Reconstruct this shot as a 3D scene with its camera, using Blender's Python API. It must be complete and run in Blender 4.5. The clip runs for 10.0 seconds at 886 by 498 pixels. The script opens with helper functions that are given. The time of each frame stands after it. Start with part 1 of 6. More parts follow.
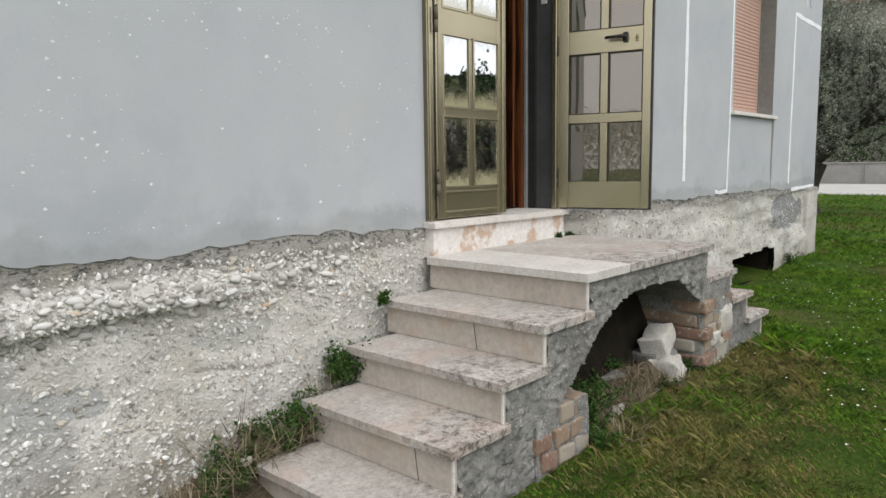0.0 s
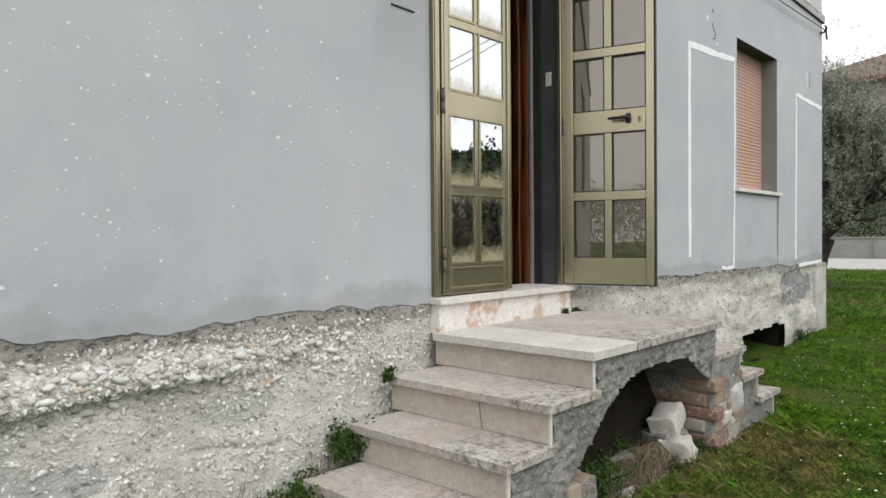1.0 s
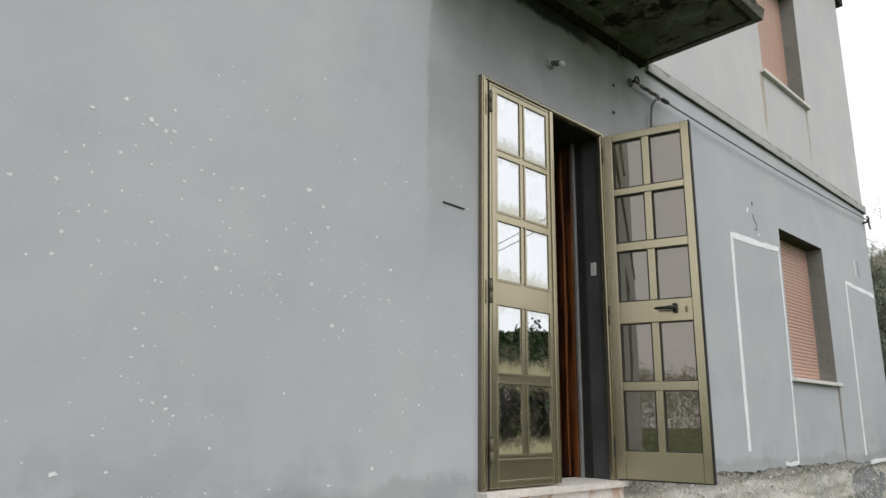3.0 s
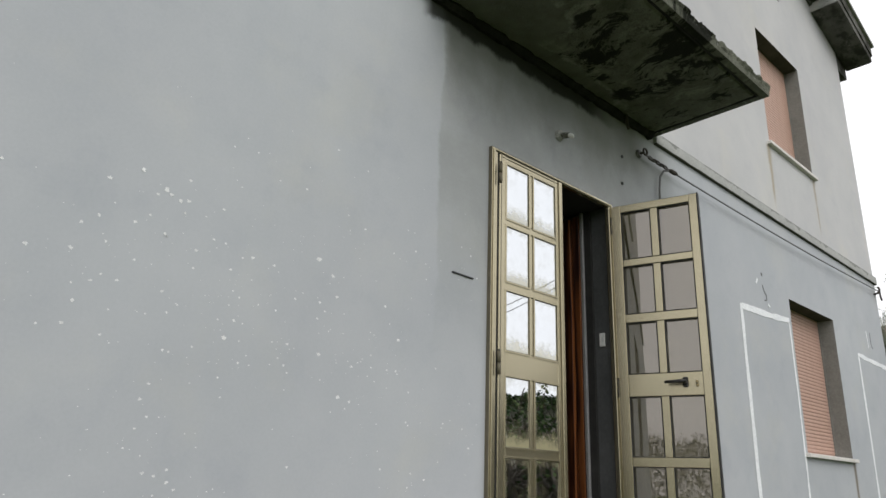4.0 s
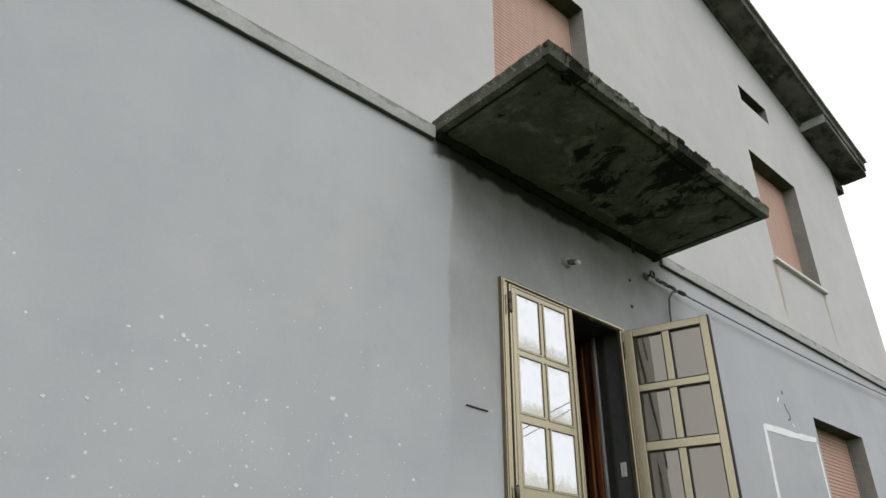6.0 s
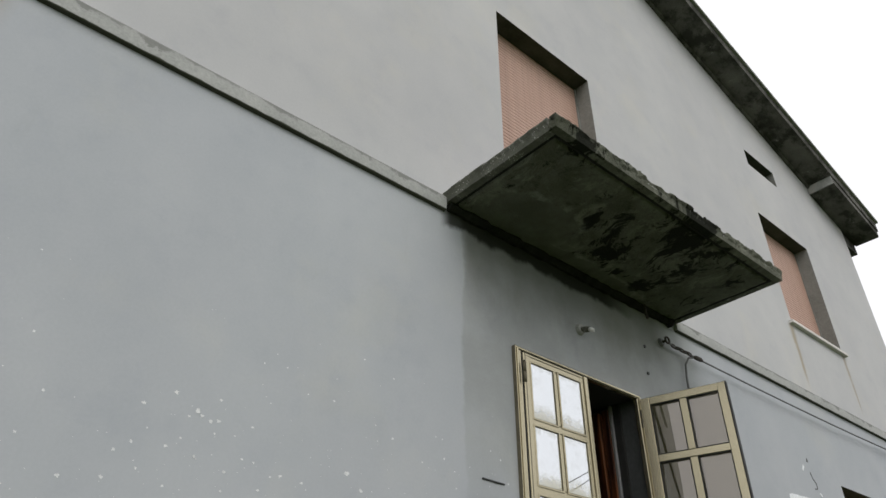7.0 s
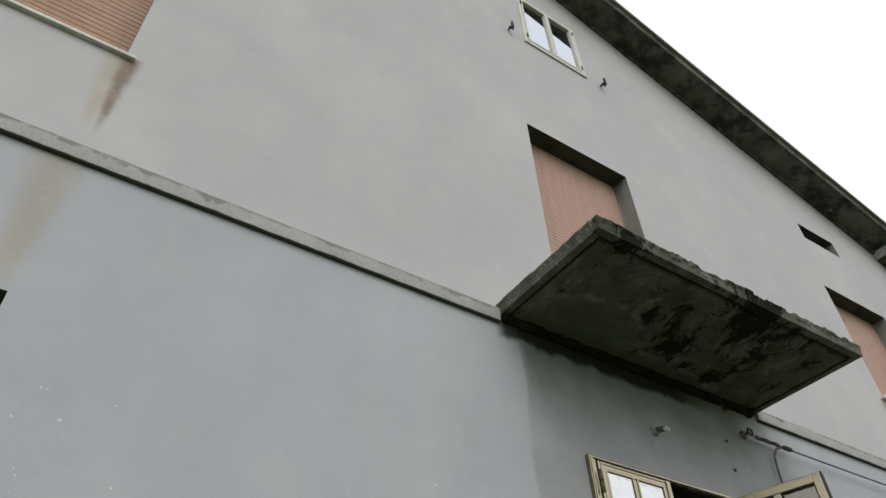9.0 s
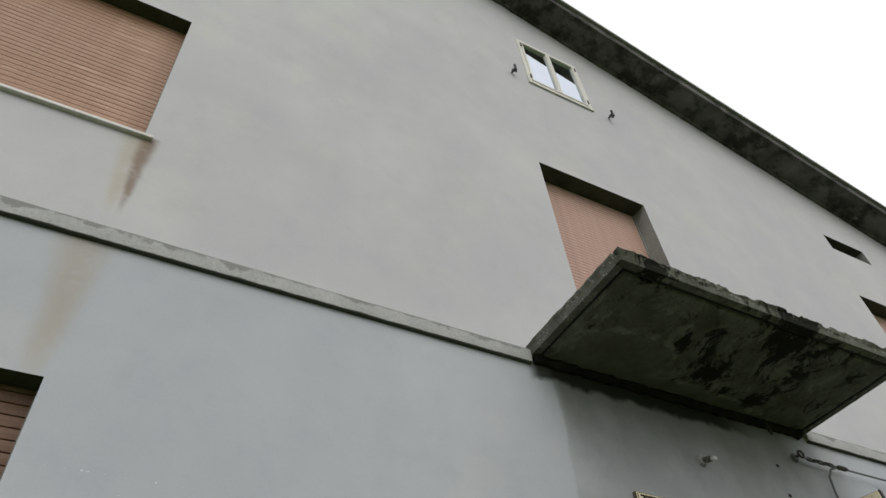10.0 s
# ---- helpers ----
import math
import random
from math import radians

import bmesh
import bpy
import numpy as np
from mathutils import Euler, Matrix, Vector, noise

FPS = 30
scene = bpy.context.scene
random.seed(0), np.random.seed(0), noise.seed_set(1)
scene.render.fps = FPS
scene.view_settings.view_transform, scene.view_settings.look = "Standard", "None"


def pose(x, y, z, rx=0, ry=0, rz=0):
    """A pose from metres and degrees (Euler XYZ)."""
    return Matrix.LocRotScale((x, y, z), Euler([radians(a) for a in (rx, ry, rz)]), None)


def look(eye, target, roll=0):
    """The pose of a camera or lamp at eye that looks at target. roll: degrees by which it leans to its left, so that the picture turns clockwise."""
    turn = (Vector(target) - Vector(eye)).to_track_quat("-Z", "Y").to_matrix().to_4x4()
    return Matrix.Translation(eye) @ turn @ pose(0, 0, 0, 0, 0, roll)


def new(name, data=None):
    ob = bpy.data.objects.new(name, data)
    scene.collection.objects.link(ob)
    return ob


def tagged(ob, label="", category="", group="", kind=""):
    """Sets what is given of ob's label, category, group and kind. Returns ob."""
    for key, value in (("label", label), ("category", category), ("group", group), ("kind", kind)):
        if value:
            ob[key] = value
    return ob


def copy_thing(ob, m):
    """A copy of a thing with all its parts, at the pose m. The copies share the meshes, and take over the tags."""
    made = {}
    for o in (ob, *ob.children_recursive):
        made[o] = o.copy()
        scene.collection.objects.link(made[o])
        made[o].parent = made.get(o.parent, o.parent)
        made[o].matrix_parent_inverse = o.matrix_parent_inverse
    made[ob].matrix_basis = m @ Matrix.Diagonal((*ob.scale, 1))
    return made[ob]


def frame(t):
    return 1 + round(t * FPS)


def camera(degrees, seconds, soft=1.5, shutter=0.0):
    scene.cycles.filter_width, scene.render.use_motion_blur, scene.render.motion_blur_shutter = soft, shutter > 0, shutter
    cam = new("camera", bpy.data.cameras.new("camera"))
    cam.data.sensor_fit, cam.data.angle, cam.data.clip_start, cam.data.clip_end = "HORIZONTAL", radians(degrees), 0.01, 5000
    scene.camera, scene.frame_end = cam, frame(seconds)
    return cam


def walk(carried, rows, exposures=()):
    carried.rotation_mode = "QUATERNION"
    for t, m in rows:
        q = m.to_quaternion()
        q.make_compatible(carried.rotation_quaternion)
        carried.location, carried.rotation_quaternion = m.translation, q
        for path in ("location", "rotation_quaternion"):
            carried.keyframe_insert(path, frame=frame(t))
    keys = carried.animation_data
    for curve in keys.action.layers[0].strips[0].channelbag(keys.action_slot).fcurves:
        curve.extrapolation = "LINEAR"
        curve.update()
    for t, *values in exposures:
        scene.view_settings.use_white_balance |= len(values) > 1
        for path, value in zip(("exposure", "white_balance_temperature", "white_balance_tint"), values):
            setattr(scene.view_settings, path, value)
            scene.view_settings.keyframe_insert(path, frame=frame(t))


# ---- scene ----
cam = camera(65.0, 10.0)
PATH = [
    (0, (-2.651, -2.503, 1.393), (-1.178, -1.171, 1.155), -0.8),
    (0.5, (-2.647, -2.516, 1.408), (-1.178, -1.166, 1.268), -0.7),
    (1, (-2.653, -2.524, 1.416), (-1.185, -1.166, 1.384), -0.5),
    (1.5, (-2.668, -2.537, 1.433), (-1.22, -1.162, 1.53), -0.1),
    (2, (-2.684, -2.555, 1.445), (-1.287, -1.145, 1.693), 0.3),
    (2.5, (-2.7, -2.558, 1.464), (-1.344, -1.135, 1.834), 0.8),
    (2.7, (-2.702, -2.549, 1.456), (-1.353, -1.131, 1.87), 0.7),
    (4, (-2.722, -2.555, 1.519), (-1.434, -1.163, 2.152), 2.1),
    (4.5, (-2.739, -2.562, 1.534), (-1.483, -1.181, 2.251), 1.8),
    (5, (-2.749, -2.564, 1.544), (-1.522, -1.197, 2.335), 1.2),
    (5.5, (-2.761, -2.58, 1.556), (-1.561, -1.237, 2.424), 1.1),
    (7, (-2.794, -2.623, 1.567), (-1.716, -1.356, 2.678), 0.4),
    (7.5, (-2.82, -2.627, 1.576), (-1.813, -1.367, 2.757), 0.8),
    (8, (-2.826, -2.649, 1.584), (-1.882, -1.402, 2.831), 0.4),
    (8.5, (-2.821, -2.674, 1.57), (-1.933, -1.456, 2.885), -1.0),
    (9, (-2.813, -2.677, 1.574), (-1.975, -1.471, 2.931), -2.5),
    (9.5, (-2.817, -2.679, 1.575), (-2.034, -1.489, 2.979), -3.9),
    (10, (-2.819, -2.695, 1.579), (-2.079, -1.535, 3.03), -6.2),
]
walk(cam, [(t, look(eye, target, roll)) for t, eye, target, roll in PATH],
     [(0, 0.48), (1, 0.48), (1.5, 0.27), (2, 0.27), (2.5, 0.28), (4, 0.27), (5.5, 0.29), (7, 0.09), (8, 0.07), (10, 0.08)])

# ---------------------------------------------------------------- light
world = bpy.data.worlds.new("overcast_sky")
scene.world = world
world.use_nodes = True
wn, wl = world.node_tree.nodes, world.node_tree.links
wn.clear()
sky = wn.new("ShaderNodeTexSky")
sky.sky_type = "NISHITA"
sky.sun_disc = False
sky.sun_elevation = radians(48)
sky.sun_rotation = radians(200)
sky.dust_density = 6.0
grey = wn.new("ShaderNodeHueSaturation")
grey.inputs["Saturation"].default_value = 0.10
cover = wn.new("ShaderNodeMix")
cover.data_type = "RGBA"
cover.inputs["Factor"].default_value = 0.80
cover.inputs["B"].default_value = (10.6, 10.62, 10.95, 1)
back = wn.new("ShaderNodeBackground")
back.inputs["Strength"].default_value = 0.11
wout = wn.new("ShaderNodeOutputWorld")
wl.new(sky.outputs["Color"], grey.inputs["Color"])
wl.new(grey.outputs["Color"], cover.inputs["A"])
wl.new(cover.outputs["Result"], back.inputs["Color"])
wl.new(back.outputs["Background"], wout.inputs["Surface"])

sun_data = bpy.data.lights.new("sun", "SUN")
sun_data.energy = 0.6
sun_data.angle = radians(40)
sun_data.color = (1.0, 0.985, 0.96)
sun_ob = new("sun", sun_data)
sun_ob.matrix_world = look((-6, -14, 18), (0, 0, 0))


# ---------------------------------------------------------------- materials
def shader(name, rough=0.8, metal=0.0):
    m = bpy.data.materials.new(name)
    m.use_nodes = True
    nt = m.node_tree
    b = nt.nodes["Principled BSDF"]
    b.inputs["Roughness"].default_value = rough
    b.inputs["Metallic"].default_value = metal
    b.inputs["Specular IOR Level"].default_value = 0.12 if rough > 0.83 else 0.4
    return m, nt, b


def coords(nt, scale=(1, 1, 1)):
    tc = nt.nodes.new("ShaderNodeTexCoord")
    mp = nt.nodes.new("ShaderNodeMapping")
    mp.inputs["Scale"].default_value = scale
    nt.links.new(tc.outputs["Object"], mp.inputs["Vector"])
    return mp.outputs["Vector"]


def noise_tex(nt, vec, scale, detail=6, rough=0.6):
    n = nt.nodes.new("ShaderNodeTexNoise")
    n.inputs["Scale"].default_value = scale
    n.inputs["Detail"].default_value = detail
    n.inputs["Roughness"].default_value = rough
    nt.links.new(vec, n.inputs["Vector"])
    return n.outputs["Fac"]


def voronoi_tex(nt, vec, scale, out="Distance"):
    n = nt.nodes.new("ShaderNodeTexVoronoi")
    n.inputs["Scale"].default_value = scale
    nt.links.new(vec, n.inputs["Vector"])
    return n.outputs[out]


def ramp(nt, fac, stops):
    r = nt.nodes.new("ShaderNodeValToRGB")
    while len(r.color_ramp.elements) < len(stops):
        r.color_ramp.elements.new(0.5)
    for e, (p, c) in zip(r.color_ramp.elements, stops):
        e.position = p
        e.color = (*c, 1) if len(c) == 3 else c
    nt.links.new(fac, r.inputs["Fac"])
    return r.outputs["Color"]


def mix(nt, fac, a, b, how="MIX"):
    n = nt.nodes.new("ShaderNodeMix")
    n.data_type = "RGBA"
    n.blend_type = how
    for sock, v in ((n.inputs["Factor"], fac), (n.inputs["A"], a), (n.inputs["B"], b)):
        if isinstance(v, (int, float)):
            sock.default_value = v
        elif isinstance(v, tuple):
            sock.default_value = (*v, 1)
        else:
            nt.links.new(v, sock)
    return n.outputs["Result"]


def calc(nt, how, a, b=0.0, c=None):
    n = nt.nodes.new("ShaderNodeMath")
    n.operation = how
    for i, v in enumerate((a, b, c)):
        if v is None:
            continue
        if isinstance(v, (int, float)):
            n.inputs[i].default_value = v
        else:
            nt.links.new(v, n.inputs[i])
    return n.outputs[0]


def band(nt, val, a, b):
    """0 below a, 1 above b, smooth between."""
    n = nt.nodes.new("ShaderNodeMapRange")
    n.interpolation_type = "SMOOTHSTEP"
    n.inputs["From Min"].default_value = a
    n.inputs["From Max"].default_value = b
    nt.links.new(val, n.inputs["Value"])
    return n.outputs[0]


def relief(nt, b, height, strength=0.4, dist=0.01):
    n = nt.nodes.new("ShaderNodeBump")
    n.inputs["Strength"].default_value = strength
    n.inputs["Distance"].default_value = dist
    nt.links.new(height, n.inputs["Height"])
    nt.links.new(n.outputs["Normal"], b.inputs["Normal"])


def split_xyz(nt, vec):
    s = nt.nodes.new("ShaderNodeSeparateXYZ")
    nt.links.new(vec, s.inputs[0])
    return s.outputs


def surface(name, dark, light, big=1.5, fine=40, rough=0.85, bump=0.3, dist=0.006, extra=None, metal=0.0, grain=(0.78, 1.15)):
    """A weathered surface: two scales of mottling between two colours, grain and bump."""
    m, nt, b = shader(name, rough, metal)
    v = coords(nt)
    n1, n2 = noise_tex(nt, v, big), noise_tex(nt, v, fine, 4, 0.7)
    c = ramp(nt, n1, [(0.3, dark), (0.7, light)])
    g = ramp(nt, n2, [(0.25, (grain[0],) * 3), (0.75, (grain[1],) * 3)])
    c = mix(nt, 1.0, c, g, "MULTIPLY")
    if extra:
        c = extra(nt, v, c)
    nt.links.new(c, b.inputs["Base Color"])
    relief(nt, b, n2, bump, dist)
    return m


def plaster_colours(nt, v, c):
    x, y, z = split_xyz(nt, v)
    warp = noise_tex(nt, v, 1.1, 5)
    # two paints: cooler below the string course, warmer above it
    c = mix(nt, band(nt, z, 4.15, 4.22), c, mix(nt, 1.0, c, (1.135, 1.09, 1.045), "MULTIPLY"))
    # broad cloudy repaints
    cloud = noise_tex(nt, v, 0.55, 3, 0.5)
    c = mix(nt, band(nt, cloud, 0.42, 0.66), c, mix(nt, 1.0, c, (1.065, 1.065, 1.055), "MULTIPLY"))
    tint = noise_tex(nt, v, 1.3, 5, 0.62)
    c = mix(nt, band(nt, tint, 0.50, 0.70), c, mix(nt, 1.0, c, (1.045, 1.032, 0.99), "MULTIPLY"))
    c = mix(nt, band(nt, noise_tex(nt, v, 3.1, 7, 0.70), 0.50, 0.68), c, mix(nt, 1.0, c, (0.95, 0.952, 0.965), "MULTIPLY"))
    # darker patch round the door, hard left edge; balcony shade in its colour
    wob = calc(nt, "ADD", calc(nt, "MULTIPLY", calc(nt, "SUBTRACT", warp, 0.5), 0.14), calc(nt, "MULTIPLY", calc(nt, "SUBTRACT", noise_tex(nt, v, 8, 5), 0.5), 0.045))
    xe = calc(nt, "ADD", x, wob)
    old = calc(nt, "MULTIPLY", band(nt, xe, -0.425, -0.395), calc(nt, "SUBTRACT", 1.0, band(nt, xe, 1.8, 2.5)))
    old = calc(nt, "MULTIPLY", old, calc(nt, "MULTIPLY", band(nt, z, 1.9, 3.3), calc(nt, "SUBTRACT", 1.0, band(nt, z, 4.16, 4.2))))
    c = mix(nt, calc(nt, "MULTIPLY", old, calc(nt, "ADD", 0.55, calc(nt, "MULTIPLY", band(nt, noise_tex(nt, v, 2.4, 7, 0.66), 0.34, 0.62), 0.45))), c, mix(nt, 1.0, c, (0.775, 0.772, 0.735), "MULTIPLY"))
    # black drips running down from the joint with the balcony
    run = nt.nodes.new("ShaderNodeMapping")
    run.inputs["Scale"].default_value = (1.0, 1.0, 0.6)
    nt.links.new(v, run.inputs["Vector"])
    fall = calc(nt, "ADD", z, calc(nt, "MULTIPLY", calc(nt, "SUBTRACT", noise_tex(nt, run.outputs[0], 4.2, 6, 0.62), 0.5), 0.20))
    drip = calc(nt, "MULTIPLY", band(nt, fall, 4.035, 4.090), calc(nt, "MULTIPLY", band(nt, x, -0.60, -0.50), calc(nt, "SUBTRACT", 1.0, band(nt, x, 0.95, 1.45))))
    drip = calc(nt, "MULTIPLY", drip, calc(nt, "SUBTRACT", 1.0, band(nt, z, 4.19, 4.20)))
    c = mix(nt, calc(nt, "MULTIPLY", drip, 0.92), c, (0.030, 0.031, 0.024))
    # balcony shade put into the wall colour, in soft cloudy grey tongues
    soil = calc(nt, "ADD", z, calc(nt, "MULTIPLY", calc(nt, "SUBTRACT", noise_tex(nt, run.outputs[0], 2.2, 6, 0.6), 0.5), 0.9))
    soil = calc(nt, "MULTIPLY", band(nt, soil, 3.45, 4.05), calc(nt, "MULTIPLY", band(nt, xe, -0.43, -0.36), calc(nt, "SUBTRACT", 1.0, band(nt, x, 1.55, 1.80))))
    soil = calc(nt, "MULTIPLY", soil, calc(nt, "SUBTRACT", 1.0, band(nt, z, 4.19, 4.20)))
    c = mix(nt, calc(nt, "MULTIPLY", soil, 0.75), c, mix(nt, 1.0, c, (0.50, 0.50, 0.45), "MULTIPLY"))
    # rust runs below the string course and the sill of the upper window
    for x0, w, z0, z1, col in ((-3.10, 0.17, 3.25, 4.15, (0.93, 0.84, 0.72)), (-3.01, 0.070, 4.33, 5.05, (0.56, 0.46, 0.39)),
                               (-3.07, 0.11, 4.30, 5.05, (0.92, 0.85, 0.74)), (5.57, 0.060, 0.9, 1.86, (0.46, 0.39, 0.31)),
                               (4.32, 0.08, 4.28, 5.04, (0.74, 0.66, 0.53)), (5.58, 0.06, 4.28, 5.04, (0.76, 0.69, 0.58))):
        d = calc(nt, "ABSOLUTE", calc(nt, "SUBTRACT", calc(nt, "ADD", x, calc(nt, "MULTIPLY", wob, 0.6)), x0))
        taper = calc(nt, "ADD", 0.30, calc(nt, "MULTIPLY", calc(nt, "DIVIDE", calc(nt, "SUBTRACT", z, z0), z1 - z0), 0.80))
        s = calc(nt, "SUBTRACT", 1.0, band(nt, calc(nt, "DIVIDE", d, taper), w * 0.10, w))
        s = calc(nt, "MULTIPLY", s, calc(nt, "MULTIPLY", band(nt, z, z0, z0 + 0.35 * (z1 - z0)), calc(nt, "SUBTRACT", 1.0, band(nt, z, z1, z1 + 0.02))))
        s = calc(nt, "MULTIPLY", s, band(nt, noise_tex(nt, v, 9, 5), 0.15, 0.5))
        c = mix(nt, s, c, mix(nt, 1.0, c, col, "MULTIPLY"))
    # damp, mortar-smeared edge along the foot of the plaster
    foot = calc(nt, "ADD", z, calc(nt, "MULTIPLY", calc(nt, "SUBTRACT", noise_tex(nt, v, 2.3, 4), 0.5), 0.34))
    damp = calc(nt, "SUBTRACT", 1.0, band(nt, foot, 1.13, 1.19))
    c = mix(nt, calc(nt, "MULTIPLY", damp, 0.8), c, mix(nt, 1.0, c, (0.80, 0.80, 0.775), "MULTIPLY"))
    # smeared repairs in the lowest half metre
    low = calc(nt, "SUBTRACT", 1.0, band(nt, z, 1.22, 1.50))
    smear = band(nt, noise_tex(nt, v, 2.0, 6, 0.62), 0.50, 0.58)
    c = mix(nt, calc(nt, "MULTIPLY", calc(nt, "MULTIPLY", low, smear), 0.5), c, mix(nt, 1.0, c, (0.82, 0.83, 0.84), "MULTIPLY"))
    # faint trowel marks and scratches
    tr = nt.nodes.new("ShaderNodeMapping")
    tr.inputs["Scale"].default_value = (1.0, 1.0, 0.35)
    tr.inputs["Rotation"].default_value = (0, radians(35), 0)
    nt.links.new(v, tr.inputs["Vector"])
    mark = band(nt, noise_tex(nt, tr.outputs[0], 5.5, 7, 0.7), 0.60, 0.72)
    return mix(nt, calc(nt, "MULTIPLY", mark, 0.5), c, mix(nt, 1.0, c, (0.93, 0.93, 0.925), "MULTIPLY"))


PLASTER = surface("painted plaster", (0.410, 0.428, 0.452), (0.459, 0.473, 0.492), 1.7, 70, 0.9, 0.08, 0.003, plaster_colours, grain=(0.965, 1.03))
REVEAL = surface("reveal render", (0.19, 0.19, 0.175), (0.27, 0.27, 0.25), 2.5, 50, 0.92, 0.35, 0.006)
LINTEL = surface("green-black lintel render", (0.045, 0.05, 0.036), (0.09, 0.095, 0.075), 5, 50, 0.95, 0.4, 0.006)
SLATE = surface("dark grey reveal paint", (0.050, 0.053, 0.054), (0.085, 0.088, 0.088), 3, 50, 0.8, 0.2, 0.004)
CHIPS = surface("flaked white undercoat", (0.70, 0.71, 0.71), (0.84, 0.84, 0.83), 9, 90, 0.9, 0.2)
CHALK = surface("white brushed paint", (0.78, 0.80, 0.82), (0.90, 0.91, 0.92), 7, 60, 0.85, 0.2, 0.002)


def plinth_colours(nt, v, c):
    x, y, z = split_xyz(nt, v)
    cell = voronoi_tex(nt, v, 42, "Color")
    sp = nt.nodes.new("ShaderNodeSeparateColor")
    nt.links.new(cell, sp.inputs[0])
    stone = ramp(nt, sp.outputs[0], [(0.0, (0.46, 0.445, 0.42)), (0.35, (0.62, 0.605, 0.57)), (0.7, (0.72, 0.705, 0.67)), (1.0, (0.82, 0.81, 0.78))])
    near = calc(nt, "SUBTRACT", 1.0, band(nt, voronoi_tex(nt, v, 42), 0.28, 0.42))
    patch = band(nt, noise_tex(nt, v, 2.6, 5), 0.40, 0.58)
    c = mix(nt, calc(nt, "MULTIPLY", near, patch), c, stone)
    # pale lime wash-outs, drawn out along the wall
    ly = nt.nodes.new("ShaderNodeMapping")
    ly.inputs["Scale"].default_value = (0.8, 1.0, 3.0)
    nt.links.new(v, ly.inputs["Vector"])
    layer = noise_tex(nt, ly.outputs[0], 1.8, 6, 0.62)
    c = mix(nt, calc(nt, "MULTIPLY", band(nt, layer, 0.53, 0.60), 0.55), c, (0.71, 0.685, 0.63))
    c = mix(nt, calc(nt, "MULTIPLY", calc(nt, "SUBTRACT", 1.0, band(nt, layer, 0.36, 0.43)), 0.5), c, (0.40, 0.375, 0.315))
    # smooth grey cement repairs
    cem = band(nt, noise_tex(nt, v, 1.35, 3, 0.5), 0.60, 0.64)
    c = mix(nt, calc(nt, "MULTIPLY", cem, 0.6), c, (0.40, 0.405, 0.395))
    # olive-grey darker tint in cloudy patches
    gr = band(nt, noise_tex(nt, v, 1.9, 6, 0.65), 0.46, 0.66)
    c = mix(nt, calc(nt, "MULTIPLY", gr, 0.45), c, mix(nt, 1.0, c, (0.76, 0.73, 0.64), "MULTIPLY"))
    # smooth cement repair near the corner
    for px, pz, pw, ph, pc in ((6.25, 0.80, 0.72, 0.24, (0.29, 0.295, 0.295)), (-1.84, 0.58, 0.20, 0.07, (0.43, 0.435, 0.42)), (-1.15, 0.72, 0.20, 0.07, (0.50, 0.50, 0.46))):
        dx = calc(nt, "DIVIDE", calc(nt, "SUBTRACT", x, px), pw)
        dz = calc(nt, "DIVIDE", calc(nt, "SUBTRACT", z, pz), ph)
        rr = calc(nt, "ADD", calc(nt, "ADD", calc(nt, "MULTIPLY", dx, dx), calc(nt, "MULTIPLY", dz, dz)), calc(nt, "MULTIPLY", noise_tex(nt, v, 1.3 / pw + 0.4, 5), 2.4))
        c = mix(nt, calc(nt, "SUBTRACT", 1.0, band(nt, rr, 1.95, 2.05)), c, pc)
    # grubby broken line directly under the plaster
    zz = calc(nt, "ADD", z, calc(nt, "MULTIPLY", calc(nt, "SUBTRACT", noise_tex(nt, v, 6, 4), 0.5), 0.10))
    line = calc(nt, "MULTIPLY", band(nt, zz, 0.985, 1.02), calc(nt, "SUBTRACT", 1.0, band(nt, zz, 1.10, 1.13)))
    c = mix(nt, calc(nt, "MULTIPLY", line, 0.62), c, (0.26, 0.245, 0.22))
    # darker brown-olive tint, stronger towards the ground
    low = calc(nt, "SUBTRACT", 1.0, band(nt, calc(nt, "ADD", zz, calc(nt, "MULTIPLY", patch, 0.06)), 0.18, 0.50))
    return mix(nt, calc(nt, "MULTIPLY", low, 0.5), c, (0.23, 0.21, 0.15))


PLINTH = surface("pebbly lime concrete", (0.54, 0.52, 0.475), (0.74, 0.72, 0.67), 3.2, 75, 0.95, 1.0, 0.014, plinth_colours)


def island_tint(name, stops, rough=0.9, by="island"):
    m, nt, b = shader(name, rough)
    if by == "island":
        g = nt.nodes.new("ShaderNodeNewGeometry")
        f = g.outputs["Random Per Island"]
    else:
        g = nt.nodes.new("ShaderNodeObjectInfo")
        f = g.outputs["Random"]
    v = coords(nt)
    n = noise_tex(nt, v, 60, 4)
    c = ramp(nt, f, stops)
    c = mix(nt, 1.0, c, ramp(nt, n, [(0.25, (0.8, 0.8, 0.8)), (0.75, (1.12, 1.12, 1.12))]), "MULTIPLY")
    nt.links.new(c, b.inputs["Base Color"])
    relief(nt, b, n, 0.4, 0.004)
    return m


STONES = [(0.0, (0.30, 0.285, 0.25)), (0.25, (0.47, 0.455, 0.42)), (0.55, (0.62, 0.605, 0.57)), (0.95, (0.82, 0.81, 0.78)), (0.985, (0.60, 0.55, 0.47)), (1.0, (0.54, 0.40, 0.29))]
PEBBLE_STUFF = island_tint("pebble mix", STONES)
PEBBLE = island_tint("river pebble", STONES, by="object")


